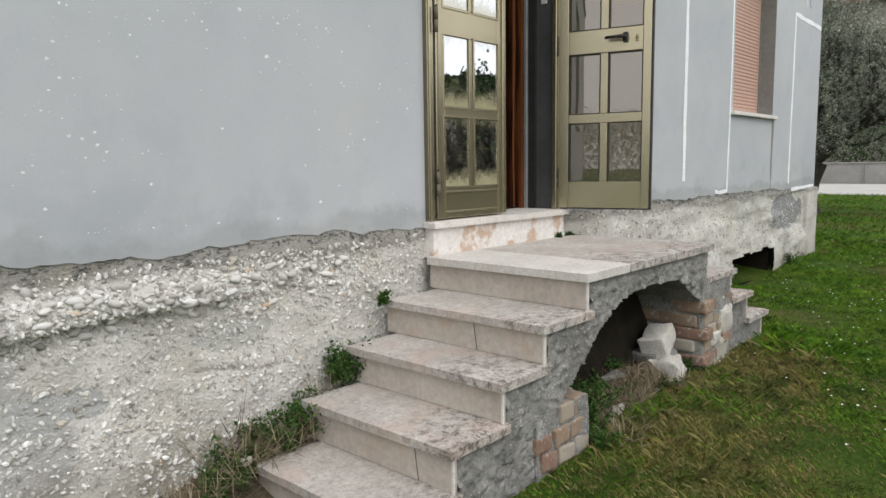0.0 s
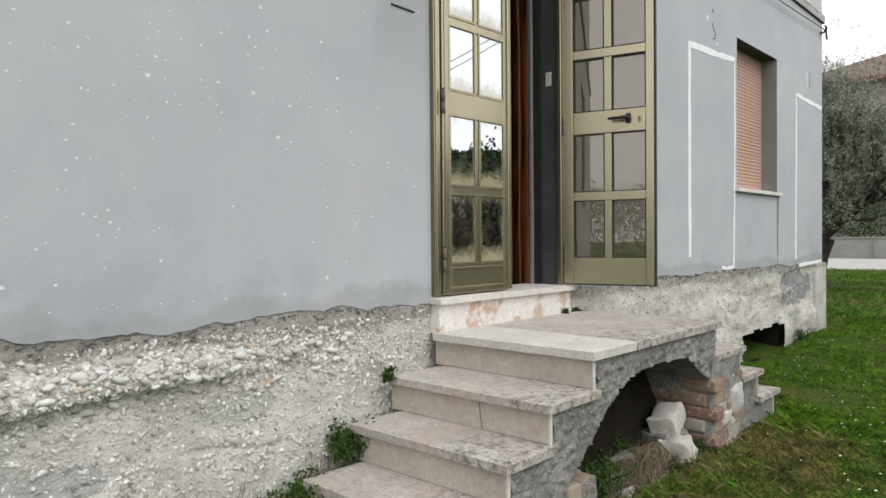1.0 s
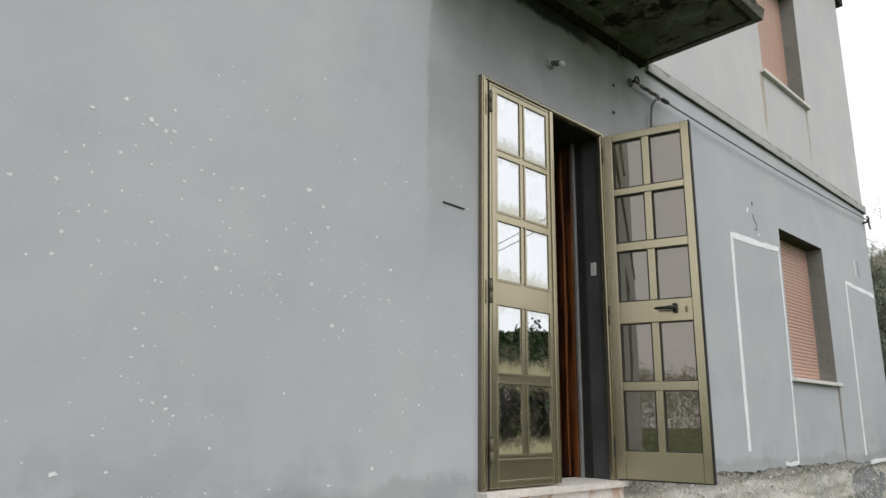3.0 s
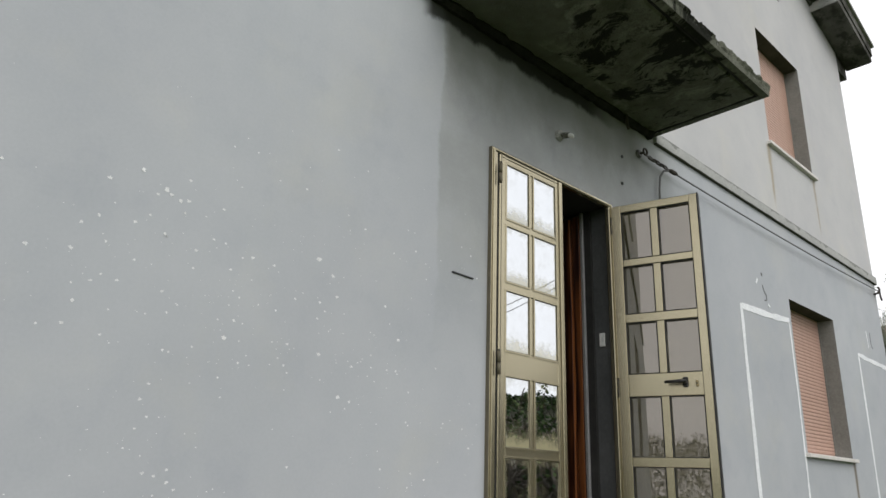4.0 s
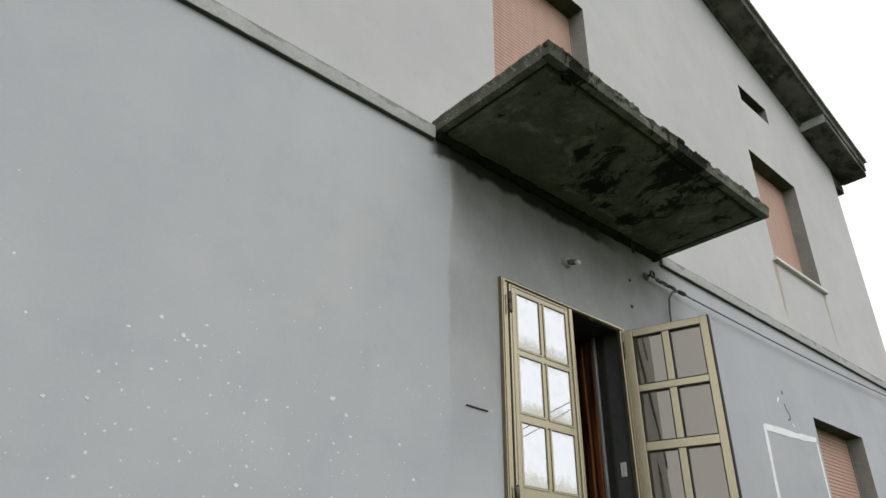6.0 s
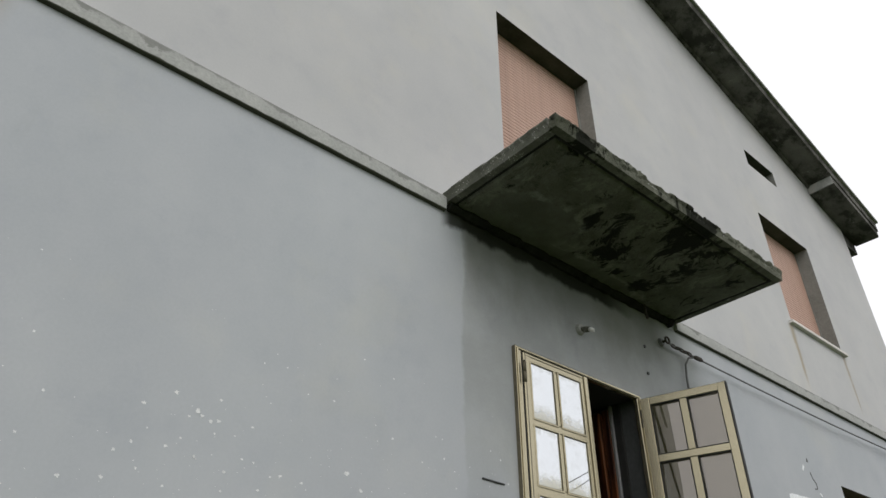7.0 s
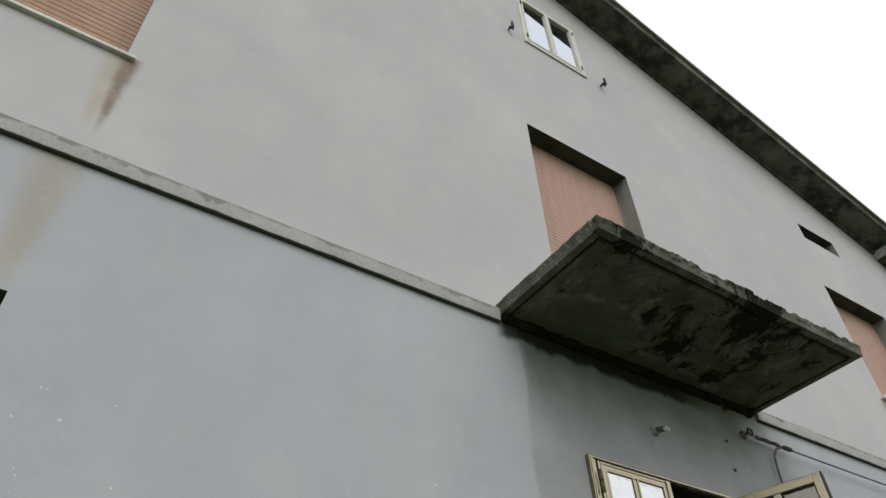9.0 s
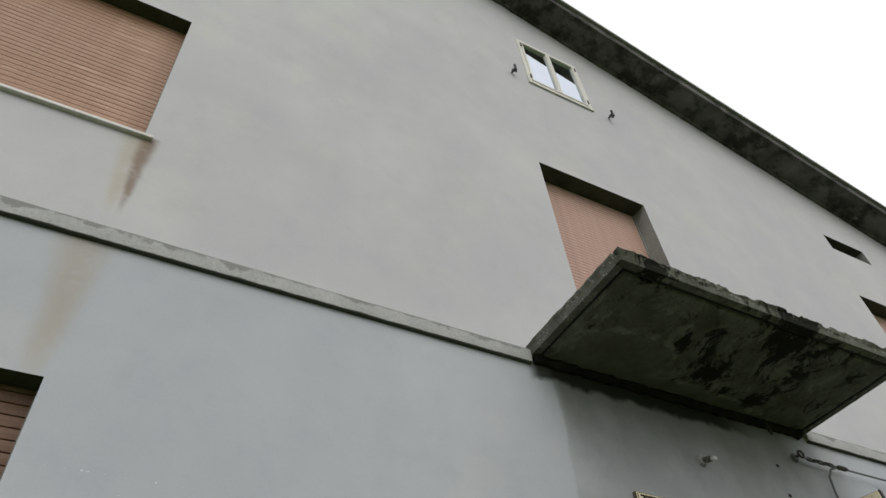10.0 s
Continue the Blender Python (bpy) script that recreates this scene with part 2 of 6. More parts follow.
def tread_stains(nt, v, c):
    x, y, z = split_xyz(nt, v)
    fine = band(nt, noise_tex(nt, v, 46, 7, 0.85), 0.50, 0.57)
    c = mix(nt, calc(nt, "MULTIPLY", fine, 0.55), c, (0.30, 0.255, 0.22))
    pink = band(nt, noise_tex(nt, v, 3.3, 4), 0.48, 0.66)
    c = mix(nt, calc(nt, "MULTIPLY", pink, 0.45), c, (0.50, 0.38, 0.31))
    # dark lichen, thickest towards the outer ends
    blot = band(nt, noise_tex(nt, v, 21, 10, 0.92), 0.47, 0.58)
    edge = band(nt, calc(nt, "ADD", calc(nt, "MULTIPLY", y, -1.0), calc(nt, "MULTIPLY", noise_tex(nt, v, 2.6, 4), 0.8)), 0.95, 1.38)
    c = mix(nt, calc(nt, "MULTIPLY", blot, calc(nt, "ADD", 0.22, calc(nt, "MULTIPLY", edge, 0.78))), c, (0.095, 0.078, 0.070))
    return c


TREAD = surface("lichen-stained travertine", (0.43, 0.395, 0.36), (0.61, 0.58, 0.54), 4, 60, 0.75, 0.5, 0.004, tread_stains)


def pale_stains(nt, v, c):
    c = mix(nt, calc(nt, "MULTIPLY", band(nt, noise_tex(nt, v, 40, 7, 0.8), 0.54, 0.62), 0.40), c, (0.42, 0.38, 0.34))
    return mix(nt, calc(nt, "MULTIPLY", band(nt, noise_tex(nt, v, 5, 6, 0.7), 0.54, 0.70), 0.45), c, (0.45, 0.39, 0.35))


PALESLAB = surface("pale worn travertine", (0.53, 0.50, 0.46), (0.67, 0.645, 0.60), 4, 60, 0.75, 0.4, 0.004, pale_stains)


def riser_stains(nt, v, c):
    blot = band(nt, noise_tex(nt, v, 4.5, 6, 0.65), 0.52, 0.72)
    c = mix(nt, calc(nt, "MULTIPLY", blot, 0.60), c, (0.47, 0.35, 0.26))
    drip = band(nt, noise_tex(nt, v, 21, 5, 0.7), 0.58, 0.68)
    return mix(nt, calc(nt, "MULTIPLY", drip, 0.35), c, (0.33, 0.27, 0.22))


RISER = surface("cream limestone riser", (0.42, 0.37, 0.32), (0.54, 0.495, 0.44), 3, 35, 0.6, 0.2, 0.003, riser_stains)


def threshold_stains(nt, v, c):
    blot = band(nt, noise_tex(nt, v, 6.5, 5, 0.6), 0.50, 0.60)
    return mix(nt, calc(nt, "MULTIPLY", blot, 0.75), c, (0.46, 0.29, 0.18))


THRESH = surface("water-stained white marble", (0.66, 0.62, 0.58), (0.78, 0.76, 0.73), 4, 40, 0.5, 0.15, 0.003, threshold_stains)


def rough_spots(nt, v, c):
    s = band(nt, noise_tex(nt, v, 22, 9, 0.88), 0.50, 0.60)
    c = mix(nt, calc(nt, "MULTIPLY", s, 0.75), c, (0.095, 0.095, 0.088))
    w = band(nt, noise_tex(nt, v, 9, 8, 0.8), 0.56, 0.66)
    c = mix(nt, calc(nt, "MULTIPLY", w, 0.6), c, (0.50, 0.49, 0.46))
    grit = calc(nt, "SUBTRACT", 1.0, band(nt, voronoi_tex(nt, v, 60), 0.16, 0.26))
    some = band(nt, noise_tex(nt, v, 7, 5, 0.7), 0.46, 0.58)
    return mix(nt, calc(nt, "MULTIPLY", calc(nt, "MULTIPLY", grit, some), 0.9), c, (0.58, 0.56, 0.52))


CEMENT = surface("rough grey cement", (0.19, 0.187, 0.175), (0.33, 0.325, 0.305), 5, 70, 0.95, 1.0, 0.012, rough_spots)


def balcony_growth(nt, v, c):
    x, y, z = split_xyz(nt, v)
    warp = nt.nodes.new("ShaderNodeTexNoise")
    warp.inputs["Scale"].default_value = 2.1
    warp.inputs["Detail"].default_value = 5
    nt.links.new(v, warp.inputs["Vector"])
    off = nt.nodes.new("ShaderNodeVectorMath")
    off.operation = "MULTIPLY_ADD"
    nt.links.new(warp.outputs["Color"], off.inputs[0])
    off.inputs[1].default_value = (0.5, 0.5, 0.5)
    nt.links.new(v, off.inputs[2])
    st = nt.nodes.new("ShaderNodeMapping")
    st.inputs["Scale"].default_value = (2.2, 1.0, 1.0)
    st.inputs["Rotation"].default_value = (0, 0, radians(-24))
    nt.links.new(off.outputs[0], st.inputs["Vector"])
    # olive film, grey lime bloom and torn black growth drawn out by running water
    c = mix(nt, calc(nt, "MULTIPLY", band(nt, noise_tex(nt, v, 2.4, 6, 0.65), 0.40, 0.64), 0.55), c, (0.070, 0.074, 0.048))
    c = mix(nt, calc(nt, "MULTIPLY", band(nt, noise_tex(nt, st.outputs[0], 3.3, 9, 0.76), 0.50, 0.68), 0.8), c, (0.25, 0.255, 0.205))
    mid = calc(nt, "MULTIPLY", band(nt, x, 0.1, 0.5), calc(nt, "SUBTRACT", 1.0, band(nt, x, 1.05, 1.5)))
    black = calc(nt, "ADD", noise_tex(nt, st.outputs[0], 2.1, 9, 0.72), calc(nt, "SUBTRACT", calc(nt, "MULTIPLY", mid, 0.085), 0.035))
    c = mix(nt, calc(nt, "MULTIPLY", band(nt, black, 0.525, 0.57), 0.95), c, (0.009, 0.010, 0.006))
    c = mix(nt, calc(nt, "MULTIPLY", band(nt, noise_tex(nt, v, 9, 8, 0.78), 0.52, 0.64), 0.6), c, (0.030, 0.032, 0.022))
    # smooth cement patch near the wall, with a pale broken rim, running on as a strip beside the wall
    dx = calc(nt, "DIVIDE", calc(nt, "ADD", x, 0.03), 0.40)
    dy = calc(nt, "DIVIDE", calc(nt, "ADD", y, 0.18), 0.34)
    r = calc(nt, "ADD", calc(nt, "MULTIPLY", dx, dx), calc(nt, "MULTIPLY", dy, dy))
    ex = calc(nt, "DIVIDE", calc(nt, "SUBTRACT", x, 0.6), 1.0)
    ey = calc(nt, "DIVIDE", calc(nt, "ADD", y, 0.02), 0.16)
    r = calc(nt, "MINIMUM", r, calc(nt, "ADD", calc(nt, "MULTIPLY", ex, ex), calc(nt, "MULTIPLY", ey, ey)))
    r = calc(nt, "ADD", r, calc(nt, "MULTIPLY", noise_tex(nt, v, 4.2, 8, 0.68), 1.7))
    p = calc(nt, "SUBTRACT", 1.0, band(nt, r, 1.55, 1.72))
    rim_line = calc(nt, "MULTIPLY", band(nt, r, 1.56, 1.68), calc(nt, "SUBTRACT", 1.0, band(nt, r, 1.70, 2.0)))
    rim_line = calc(nt, "MULTIPLY", rim_line, band(nt, noise_tex(nt, v, 6.5, 6, 0.7), 0.40, 0.62))
    c = mix(nt, calc(nt, "MULTIPLY", p, 0.85), c, mix(nt, band(nt, noise_tex(nt, v, 5.0, 5), 0.35, 0.7), (0.100, 0.104, 0.080), (0.150, 0.154, 0.124)))
    return mix(nt, calc(nt, "MULTIPLY", rim_line, 0.7), c, (0.26, 0.265, 0.23))


MOSSY = surface("mossy damp concrete", (0.095, 0.099, 0.074), (0.185, 0.189, 0.152), 4, 60, 0.95, 0.9, 0.015, balcony_growth)


def eave_mottling(nt, v, c):
    s = band(nt, noise_tex(nt, v, 3.1, 7, 0.7), 0.44, 0.6)
    c = mix(nt, calc(nt, "MULTIPLY", s, 0.8), c, (0.026, 0.026, 0.021))
    w = band(nt, noise_tex(nt, v, 6.0, 6, 0.7), 0.63, 0.70)
    return mix(nt, calc(nt, "MULTIPLY", w, 0.5), c, (0.36, 0.35, 0.33))


EAVE = surface("near-black eaves concrete", (0.09, 0.088, 0.078), (0.17, 0.165, 0.15), 3, 60, 0.95, 0.8, 0.012, eave_mottling)
BAND = surface("string course cement", (0.29, 0.295, 0.28), (0.42, 0.42, 0.40), 5, 60, 0.92, 0.6, 0.006, pale_stains)


def course_grime(nt, v, c):
    x, y, z = split_xyz(nt, v)
    # near-black olive tint on the underside and lowest edge
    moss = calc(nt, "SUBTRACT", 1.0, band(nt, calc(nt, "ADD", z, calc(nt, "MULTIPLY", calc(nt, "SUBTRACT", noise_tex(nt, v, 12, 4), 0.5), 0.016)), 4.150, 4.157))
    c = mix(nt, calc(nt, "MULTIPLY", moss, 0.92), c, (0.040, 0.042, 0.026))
    drip = calc(nt, "ADD", z, calc(nt, "MULTIPLY", calc(nt, "POWER", noise_tex(nt, v, 7.5, 5, 0.7), 3.0), 0.22))
    return mix(nt, calc(nt, "MULTIPLY", band(nt, drip, 4.250, 4.268), 0.75), c, (0.19, 0.193, 0.18))


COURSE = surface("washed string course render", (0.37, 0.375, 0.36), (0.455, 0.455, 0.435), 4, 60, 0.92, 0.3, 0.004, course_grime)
MARBLE = surface("sill marble", (0.60, 0.57, 0.53), (0.72, 0.69, 0.65), 5, 50, 0.6, 0.2, 0.003)
CHAMPAGNE = surface("champagne anodised aluminium", (0.405, 0.363, 0.248), (0.450, 0.405, 0.282), 3, 120, 0.24, 0.02, 0.001, metal=0.85, grain=(0.97, 1.03))
BLACK = surface("black metal", (0.02, 0.02, 0.02), (0.04, 0.04, 0.04), 20, 90, 0.45, 0.2, 0.002, metal=0.4)
BRASS = surface("dull brass", (0.30, 0.24, 0.12), (0.38, 0.31, 0.17), 20, 90, 0.4, 0.1, 0.001, metal=0.9)
SALMON = surface("salmon plastic slat", (0.49, 0.315, 0.245), (0.57, 0.38, 0.305), 2.2, 60, 0.6, 0.1, 0.002)
def faded_streaks(nt, v, c):
    st = nt.nodes.new("ShaderNodeMapping")
    st.inputs["Scale"].default_value = (0.9, 1.0, 9.0)
    nt.links.new(v, st.inputs["Vector"])
    oi = nt.nodes.new("ShaderNodeObjectInfo")
    shift = nt.nodes.new("ShaderNodeCombineXYZ")
    nt.links.new(calc(nt, "MULTIPLY", oi.outputs["Random"], 9.0), shift.inputs[2])
    nt.links.new(shift.outputs[0], st.inputs["Location"])
    n = noise_tex(nt, st.outputs[0], 2.2, 6, 0.65)
    c = mix(nt, calc(nt, "MULTIPLY", band(nt, n, 0.48, 0.62), 0.65), c, (0.30, 0.155, 0.085))
    return mix(nt, calc(nt, "MULTIPLY", calc(nt, "SUBTRACT", 1.0, band(nt, n, 0.34, 0.44)), 0.6), c, (0.56, 0.37, 0.26))


FADED = surface("faded brown plastic slat", (0.30, 0.165, 0.095), (0.43, 0.255, 0.165), 3.5, 60, 0.6, 0.15, 0.002, faded_streaks)
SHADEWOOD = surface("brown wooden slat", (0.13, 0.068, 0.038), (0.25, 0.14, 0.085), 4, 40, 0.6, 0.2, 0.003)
IVORY = surface("ivory frame paint", (0.62, 0.60, 0.53), (0.70, 0.68, 0.61), 4, 60, 0.5, 0.1, 0.002)
WHITEPLASTIC = surface("white plastic", (0.62, 0.62, 0.60), (0.72, 0.72, 0.70), 9, 60, 0.4, 0.05, 0.001)
RAIL = surface("grey aluminium rail", (0.42, 0.42, 0.42), (0.52, 0.52, 0.52), 9, 80, 0.4, 0.1, 0.001, metal=0.6)
CABLE = surface("grey rubber cable", (0.10, 0.10, 0.10), (0.17, 0.17, 0.165), 30, 90, 0.7, 0.2, 0.001)
RUSTY = surface("rusted iron", (0.04, 0.036, 0.032), (0.085, 0.070, 0.058), 30, 120, 0.8, 0.5, 0.003, metal=0.3)
BRONZE = surface("dark bronze for beads and shadow lines", (0.10, 0.088, 0.055), (0.14, 0.12, 0.08), 9, 80, 0.5, 0.05, 0.001)
GAP = surface("near-black rubber, gaps and shade", (0.015, 0.015, 0.014), (0.03, 0.03, 0.028), 9, 50, 0.7, 0.1, 0.001)
LIMESTONE = surface("pale block stone", (0.52, 0.50, 0.45), (0.70, 0.68, 0.63), 7, 60, 0.9, 0.9, 0.014, pale_stains)
ROOM = surface("dark colour for an unlit hall", (0.10, 0.095, 0.09), (0.14, 0.135, 0.125), 2, 40, 0.9, 0.1)


def wood_material(name, dark, light):
    m, nt, b = shader(name, 0.32)
    v = coords(nt, (14, 14, 0.9))
    n = noise_tex(nt, v, 1.6, 8, 0.65)
    w = nt.nodes.new("ShaderNodeTexWave")
    w.inputs["Scale"].default_value = 0.7
    w.inputs["Distortion"].default_value = 7
    w.inputs["Detail"].default_value = 4
    nt.links.new(v, w.inputs["Vector"])
    f = calc(nt, "ADD", calc(nt, "MULTIPLY", n, 0.65), calc(nt, "MULTIPLY", w.outputs["Fac"], 0.35))
    nt.links.new(ramp(nt, f, [(0.36, dark), (0.66, light)]), b.inputs["Base Color"])
    relief(nt, b, n, 0.2, 0.002)
    return m


DOORWOOD = wood_material("varnished chestnut", (0.016, 0.005, 0.003), (0.165, 0.056, 0.016))


def glass_material(name, tint, gloss, colour=(0.92, 0.95, 0.97), grime=0.10, rim=0.0):
    """Clear pane with a reflective film: part mirror, part see-through."""
    m = bpy.data.materials.new(name)
    m.use_nodes = True
    nt = m.node_tree
    nt.nodes.clear()
    out = nt.nodes.new("ShaderNodeOutputMaterial")
    g = nt.nodes.new("ShaderNodeBsdfGlossy")
    g.inputs["Roughness"].default_value = 0.015
    g.inputs["Color"].default_value = (*colour, 1)
    t = nt.nodes.new("ShaderNodeBsdfTransparent")
    t.inputs["Color"].default_value = (*tint, 1)
    mx = nt.nodes.new("ShaderNodeMixShader")
    mx.inputs[0].default_value = gloss
    v = coords(nt)
    nz = noise_tex(nt, v, 2.5, 2)
    bmp = nt.nodes.new("ShaderNodeBump")
    bmp.inputs["Strength"].default_value = 0.02
    bmp.inputs["Distance"].default_value = 0.02
    nt.links.new(nz, bmp.inputs["Height"])
    nt.links.new(bmp.outputs["Normal"], g.inputs["Normal"])
    nt.links.new(t.outputs[0], mx.inputs[1])
    nt.links.new(g.outputs[0], mx.inputs[2])
    dust = nt.nodes.new("ShaderNodeBsdfDiffuse")
    dust.inputs["Color"].default_value = (0.50, 0.46, 0.29, 1)
    dm = nt.nodes.new("ShaderNodeMixShader")
    film = calc(nt, "MULTIPLY", band(nt, noise_tex(nt, v, 7, 6, 0.7), 0.48, 0.72), grime)
    if rim:
        # yellowish dust settled along the lower edge and in the corners of each pane
        tc = nt.nodes.new("ShaderNodeTexCoord")
        gx, gy, gz = split_xyz(nt, tc.outputs["Generated"])
        wob = calc(nt, "MULTIPLY", calc(nt, "SUBTRACT", noise_tex(nt, v, 16, 6, 0.7), 0.5), 0.5)
        sill = calc(nt, "SUBTRACT", 1.0, band(nt, calc(nt, "ADD", gz, wob), 0.0, 0.30))
        head = band(nt, calc(nt, "ADD", gz, wob), 0.86, 1.08)
        side = calc(nt, "MULTIPLY", band(nt, calc(nt, "ADD", calc(nt, "ABSOLUTE", calc(nt, "SUBTRACT", gx, 0.5)), calc(nt, "MULTIPLY", wob, 0.6)), 0.40, 0.56), 0.8)
        edge = calc(nt, "MAXIMUM", calc(nt, "MAXIMUM", sill, calc(nt, "MULTIPLY", head, 0.6)), side)
        film = calc(nt, "MAXIMUM", film, calc(nt, "MULTIPLY", edge, rim))
    nt.links.new(film, dm.inputs[0])
    nt.links.new(mx.outputs[0], dm.inputs[1])
    nt.links.new(dust.outputs[0], dm.inputs[2])
    nt.links.new(dm.outputs[0], out.inputs["Surface"])
    return m


GLASS_FILM = glass_material("reflective coated glass", (0.25, 0.25, 0.24), 0.78, rim=0.62)
GLASS_CLEAR = glass_material("bronze-tinted glass", (0.43, 0.405, 0.325), 0.20, (0.85, 0.80, 0.76), 0.05)
GLASS_SASH = glass_material("clean coated glass", (0.25, 0.25, 0.24), 0.72, (0.86, 0.92, 1.0), 0.04)


def brick_material():
    m, nt, b = shader("old brick", 0.92)
    oi = nt.nodes.new("ShaderNodeObjectInfo")
    v = coords(nt)
    n = noise_tex(nt, v, 30, 6, 0.7)
    c = ramp(nt, oi.outputs["Random"], [(0.0, (0.21, 0.13, 0.095)), (0.35, (0.26, 0.185, 0.13)), (0.65, (0.30, 0.24, 0.17)), (1.0, (0.35, 0.32, 0.27))])
    c = mix(nt, band(nt, n, 0.52, 0.66), c, (0.36, 0.345, 0.315))
    nt.links.new(c, b.inputs["Base Color"])
    relief(nt, b, n, 0.7, 0.006)
    return m


BRICK = brick_material()


def lawn_material():
    m, nt, b = shader("short lawn", 0.95)
    v = coords(nt)
    n0, n1, n2 = noise_tex(nt, v, 0.45, 4), noise_tex(nt, v, 2.2, 6, 0.65), noise_tex(nt, v, 30, 5, 0.75)
    c = ramp(nt, n1, [(0.30, (0.030, 0.070, 0.007)), (0.52, (0.055, 0.105, 0.011)), (0.70, (0.115, 0.115, 0.034))])
    c = mix(nt, band(nt, n0, 0.55, 0.75), c, (0.12, 0.11, 0.04))
    c = mix(nt, 1.0, c, ramp(nt, n2, [(0.2, (0.45, 0.45, 0.45)), (0.8, (1.35, 1.35, 1.3))]), "MULTIPLY")
    nt.links.new(c, b.inputs["Base Color"])
    relief(nt, b, n2, 1.0, 0.03)
    return m


LAWN = lawn_material()
GRIMESHADE = surface("black grime and groove shade", (0.012, 0.012, 0.010), (0.035, 0.035, 0.03), 9, 60, 0.95, 0.8, 0.01)
LICHEN = surface("lichen-grey concrete", (0.085, 0.088, 0.068), (0.165, 0.168, 0.138), 7, 70, 0.95, 0.8, 0.008, rough_spots)
# shade of the arch and cellar hollows put into the colour
SHADEFILL = surface("near-black fill for shaded hollows", (0.012, 0.010, 0.007), (0.028, 0.024, 0.016), 6, 60, 0.95, 1.0, 0.02)
EARTH = surface("dry earth and straw", (0.085, 0.068, 0.045), (0.19, 0.155, 0.105), 6, 60, 0.95, 1.0, 0.02)
ROADMAT = surface("pale concrete road", (0.36, 0.35, 0.33), (0.46, 0.45, 0.43), 0.8, 30, 0.9, 0.3, 0.01)
PANELWALL = surface("precast concrete wall", (0.22, 0.215, 0.20), (0.31, 0.305, 0.285), 1.2, 25, 0.9, 0.4, 0.01)
FARHOUSE = surface("beige house render", (0.28, 0.26, 0.23), (0.37, 0.345, 0.31), 1.0, 20, 0.9, 0.2)
FARROOF = surface("brown clay roof", (0.13, 0.095, 0.08), (0.22, 0.165, 0.135), 1.4, 14, 0.9, 0.6, 0.03)
FASCIA = surface("faded red-brown fascia", (0.17, 0.075, 0.062), (0.24, 0.11, 0.095), 2, 20, 0.7, 0.1)
DARKPANE = surface("dark far pane", (0.03, 0.03, 0.035), (0.06, 0.06, 0.065), 2, 9, 0.2, 0.0)
BARK = surface("olive bark", (0.045, 0.04, 0.035), (0.12, 0.105, 0.09), 8, 50, 0.95, 1.0, 0.03)


def leaf_material(name, stops, rough=0.6):
    m, nt, b = shader(name, rough)
    g = nt.nodes.new("ShaderNodeNewGeometry")
    nt.links.new(ramp(nt, g.outputs["Random Per Island"], stops), b.inputs["Base Color"])
    b.inputs["Specular IOR Level"].default_value = 0.12
    return m


OLIVE = leaf_material("olive leaves", [(0, (0.11, 0.125, 0.085)), (0.5, (0.25, 0.27, 0.205)), (1, (0.42, 0.435, 0.37))])
HEDGE = leaf_material("hedge leaves", [(0, (0.014, 0.030, 0.011)), (0.6, (0.032, 0.062, 0.019)), (1, (0.085, 0.115, 0.042))])
WEED = leaf_material("weed leaves", [(0, (0.015, 0.040, 0.008)), (0.6, (0.035, 0.080, 0.015)), (1, (0.085, 0.13, 0.035))])
# haze over the far treeline is put into these pale tones
FARTREE = leaf_material("winter twigs paled for haze", [(0, (0.24, 0.235, 0.20)), (1, (0.34, 0.33, 0.29))])
STRAW = leaf_material("dry straw", [(0, (0.11, 0.085, 0.055)), (0.6, (0.21, 0.17, 0.11)), (1, (0.34, 0.29, 0.20))])
def blade_material(name, stops, patch):
    m, nt, b = shader(name, 0.6)
    g = nt.nodes.new("ShaderNodeNewGeometry")
    v = coords(nt)
    c = ramp(nt, g.outputs["Random Per Island"], stops)
    n1, n2 = noise_tex(nt, v, 1.6, 5, 0.65), noise_tex(nt, v, 7.0, 4, 0.65)
    c = mix(nt, band(nt, n1, 0.50, 0.66), c, mix(nt, 1.0, c, patch, "MULTIPLY"))
    c = mix(nt, band(nt, n2, 0.49, 0.62), c, mix(nt, 1.0, c, (0.36, 0.42, 0.42), "MULTIPLY"))
    c = mix(nt, band(nt, noise_tex(nt, v, 4.0, 4, 0.6), 0.54, 0.66), c, mix(nt, 1.0, c, (1.30, 1.32, 1.15), "MULTIPLY"))
    nt.links.new(c, b.inputs["Base Color"])
    b.inputs["Specular IOR Level"].default_value = 0.12
    return m


BLADES = blade_material("grass blades", [(0, (0.050, 0.128, 0.007)), (0.5, (0.085, 0.185, 0.012)), (0.95, (0.115, 0.205, 0.018)), (1, (0.15, 0.19, 0.040))], (1.55, 1.08, 1.6))
BLADES_DRY = blade_material("dry grass blades", [(0, (0.105, 0.112, 0.026)), (0.6, (0.170, 0.150, 0.052)), (1, (0.20, 0.172, 0.075))], (1.2, 1.0, 1.15))
DAISY = leaf_material("daisy petals", [(0, (0.70, 0.70, 0.66)), (0.7, (0.80, 0.80, 0.78)), (1, (0.70, 0.60, 0.10))])


# ---------------------------------------------------------------- building helpers
def link(name, bm, material, parent=None, label="", smooth=False):
    me = bpy.data.meshes.new(name)
    bmesh.ops.recalc_face_normals(bm, faces=bm.faces)
    if smooth:
        for f in bm.faces:
            f.smooth = True
    bm.to_mesh(me)
    bm.free()
    me.materials.append(material)
    ob = new(name, me)
    if parent is not None:
        ob.parent = parent
    if label:
        ob["label"] = label
    return ob


def part(name, bm, material, parent, label="", smooth=False):
    return link(name, bm, material, parent, label, smooth)


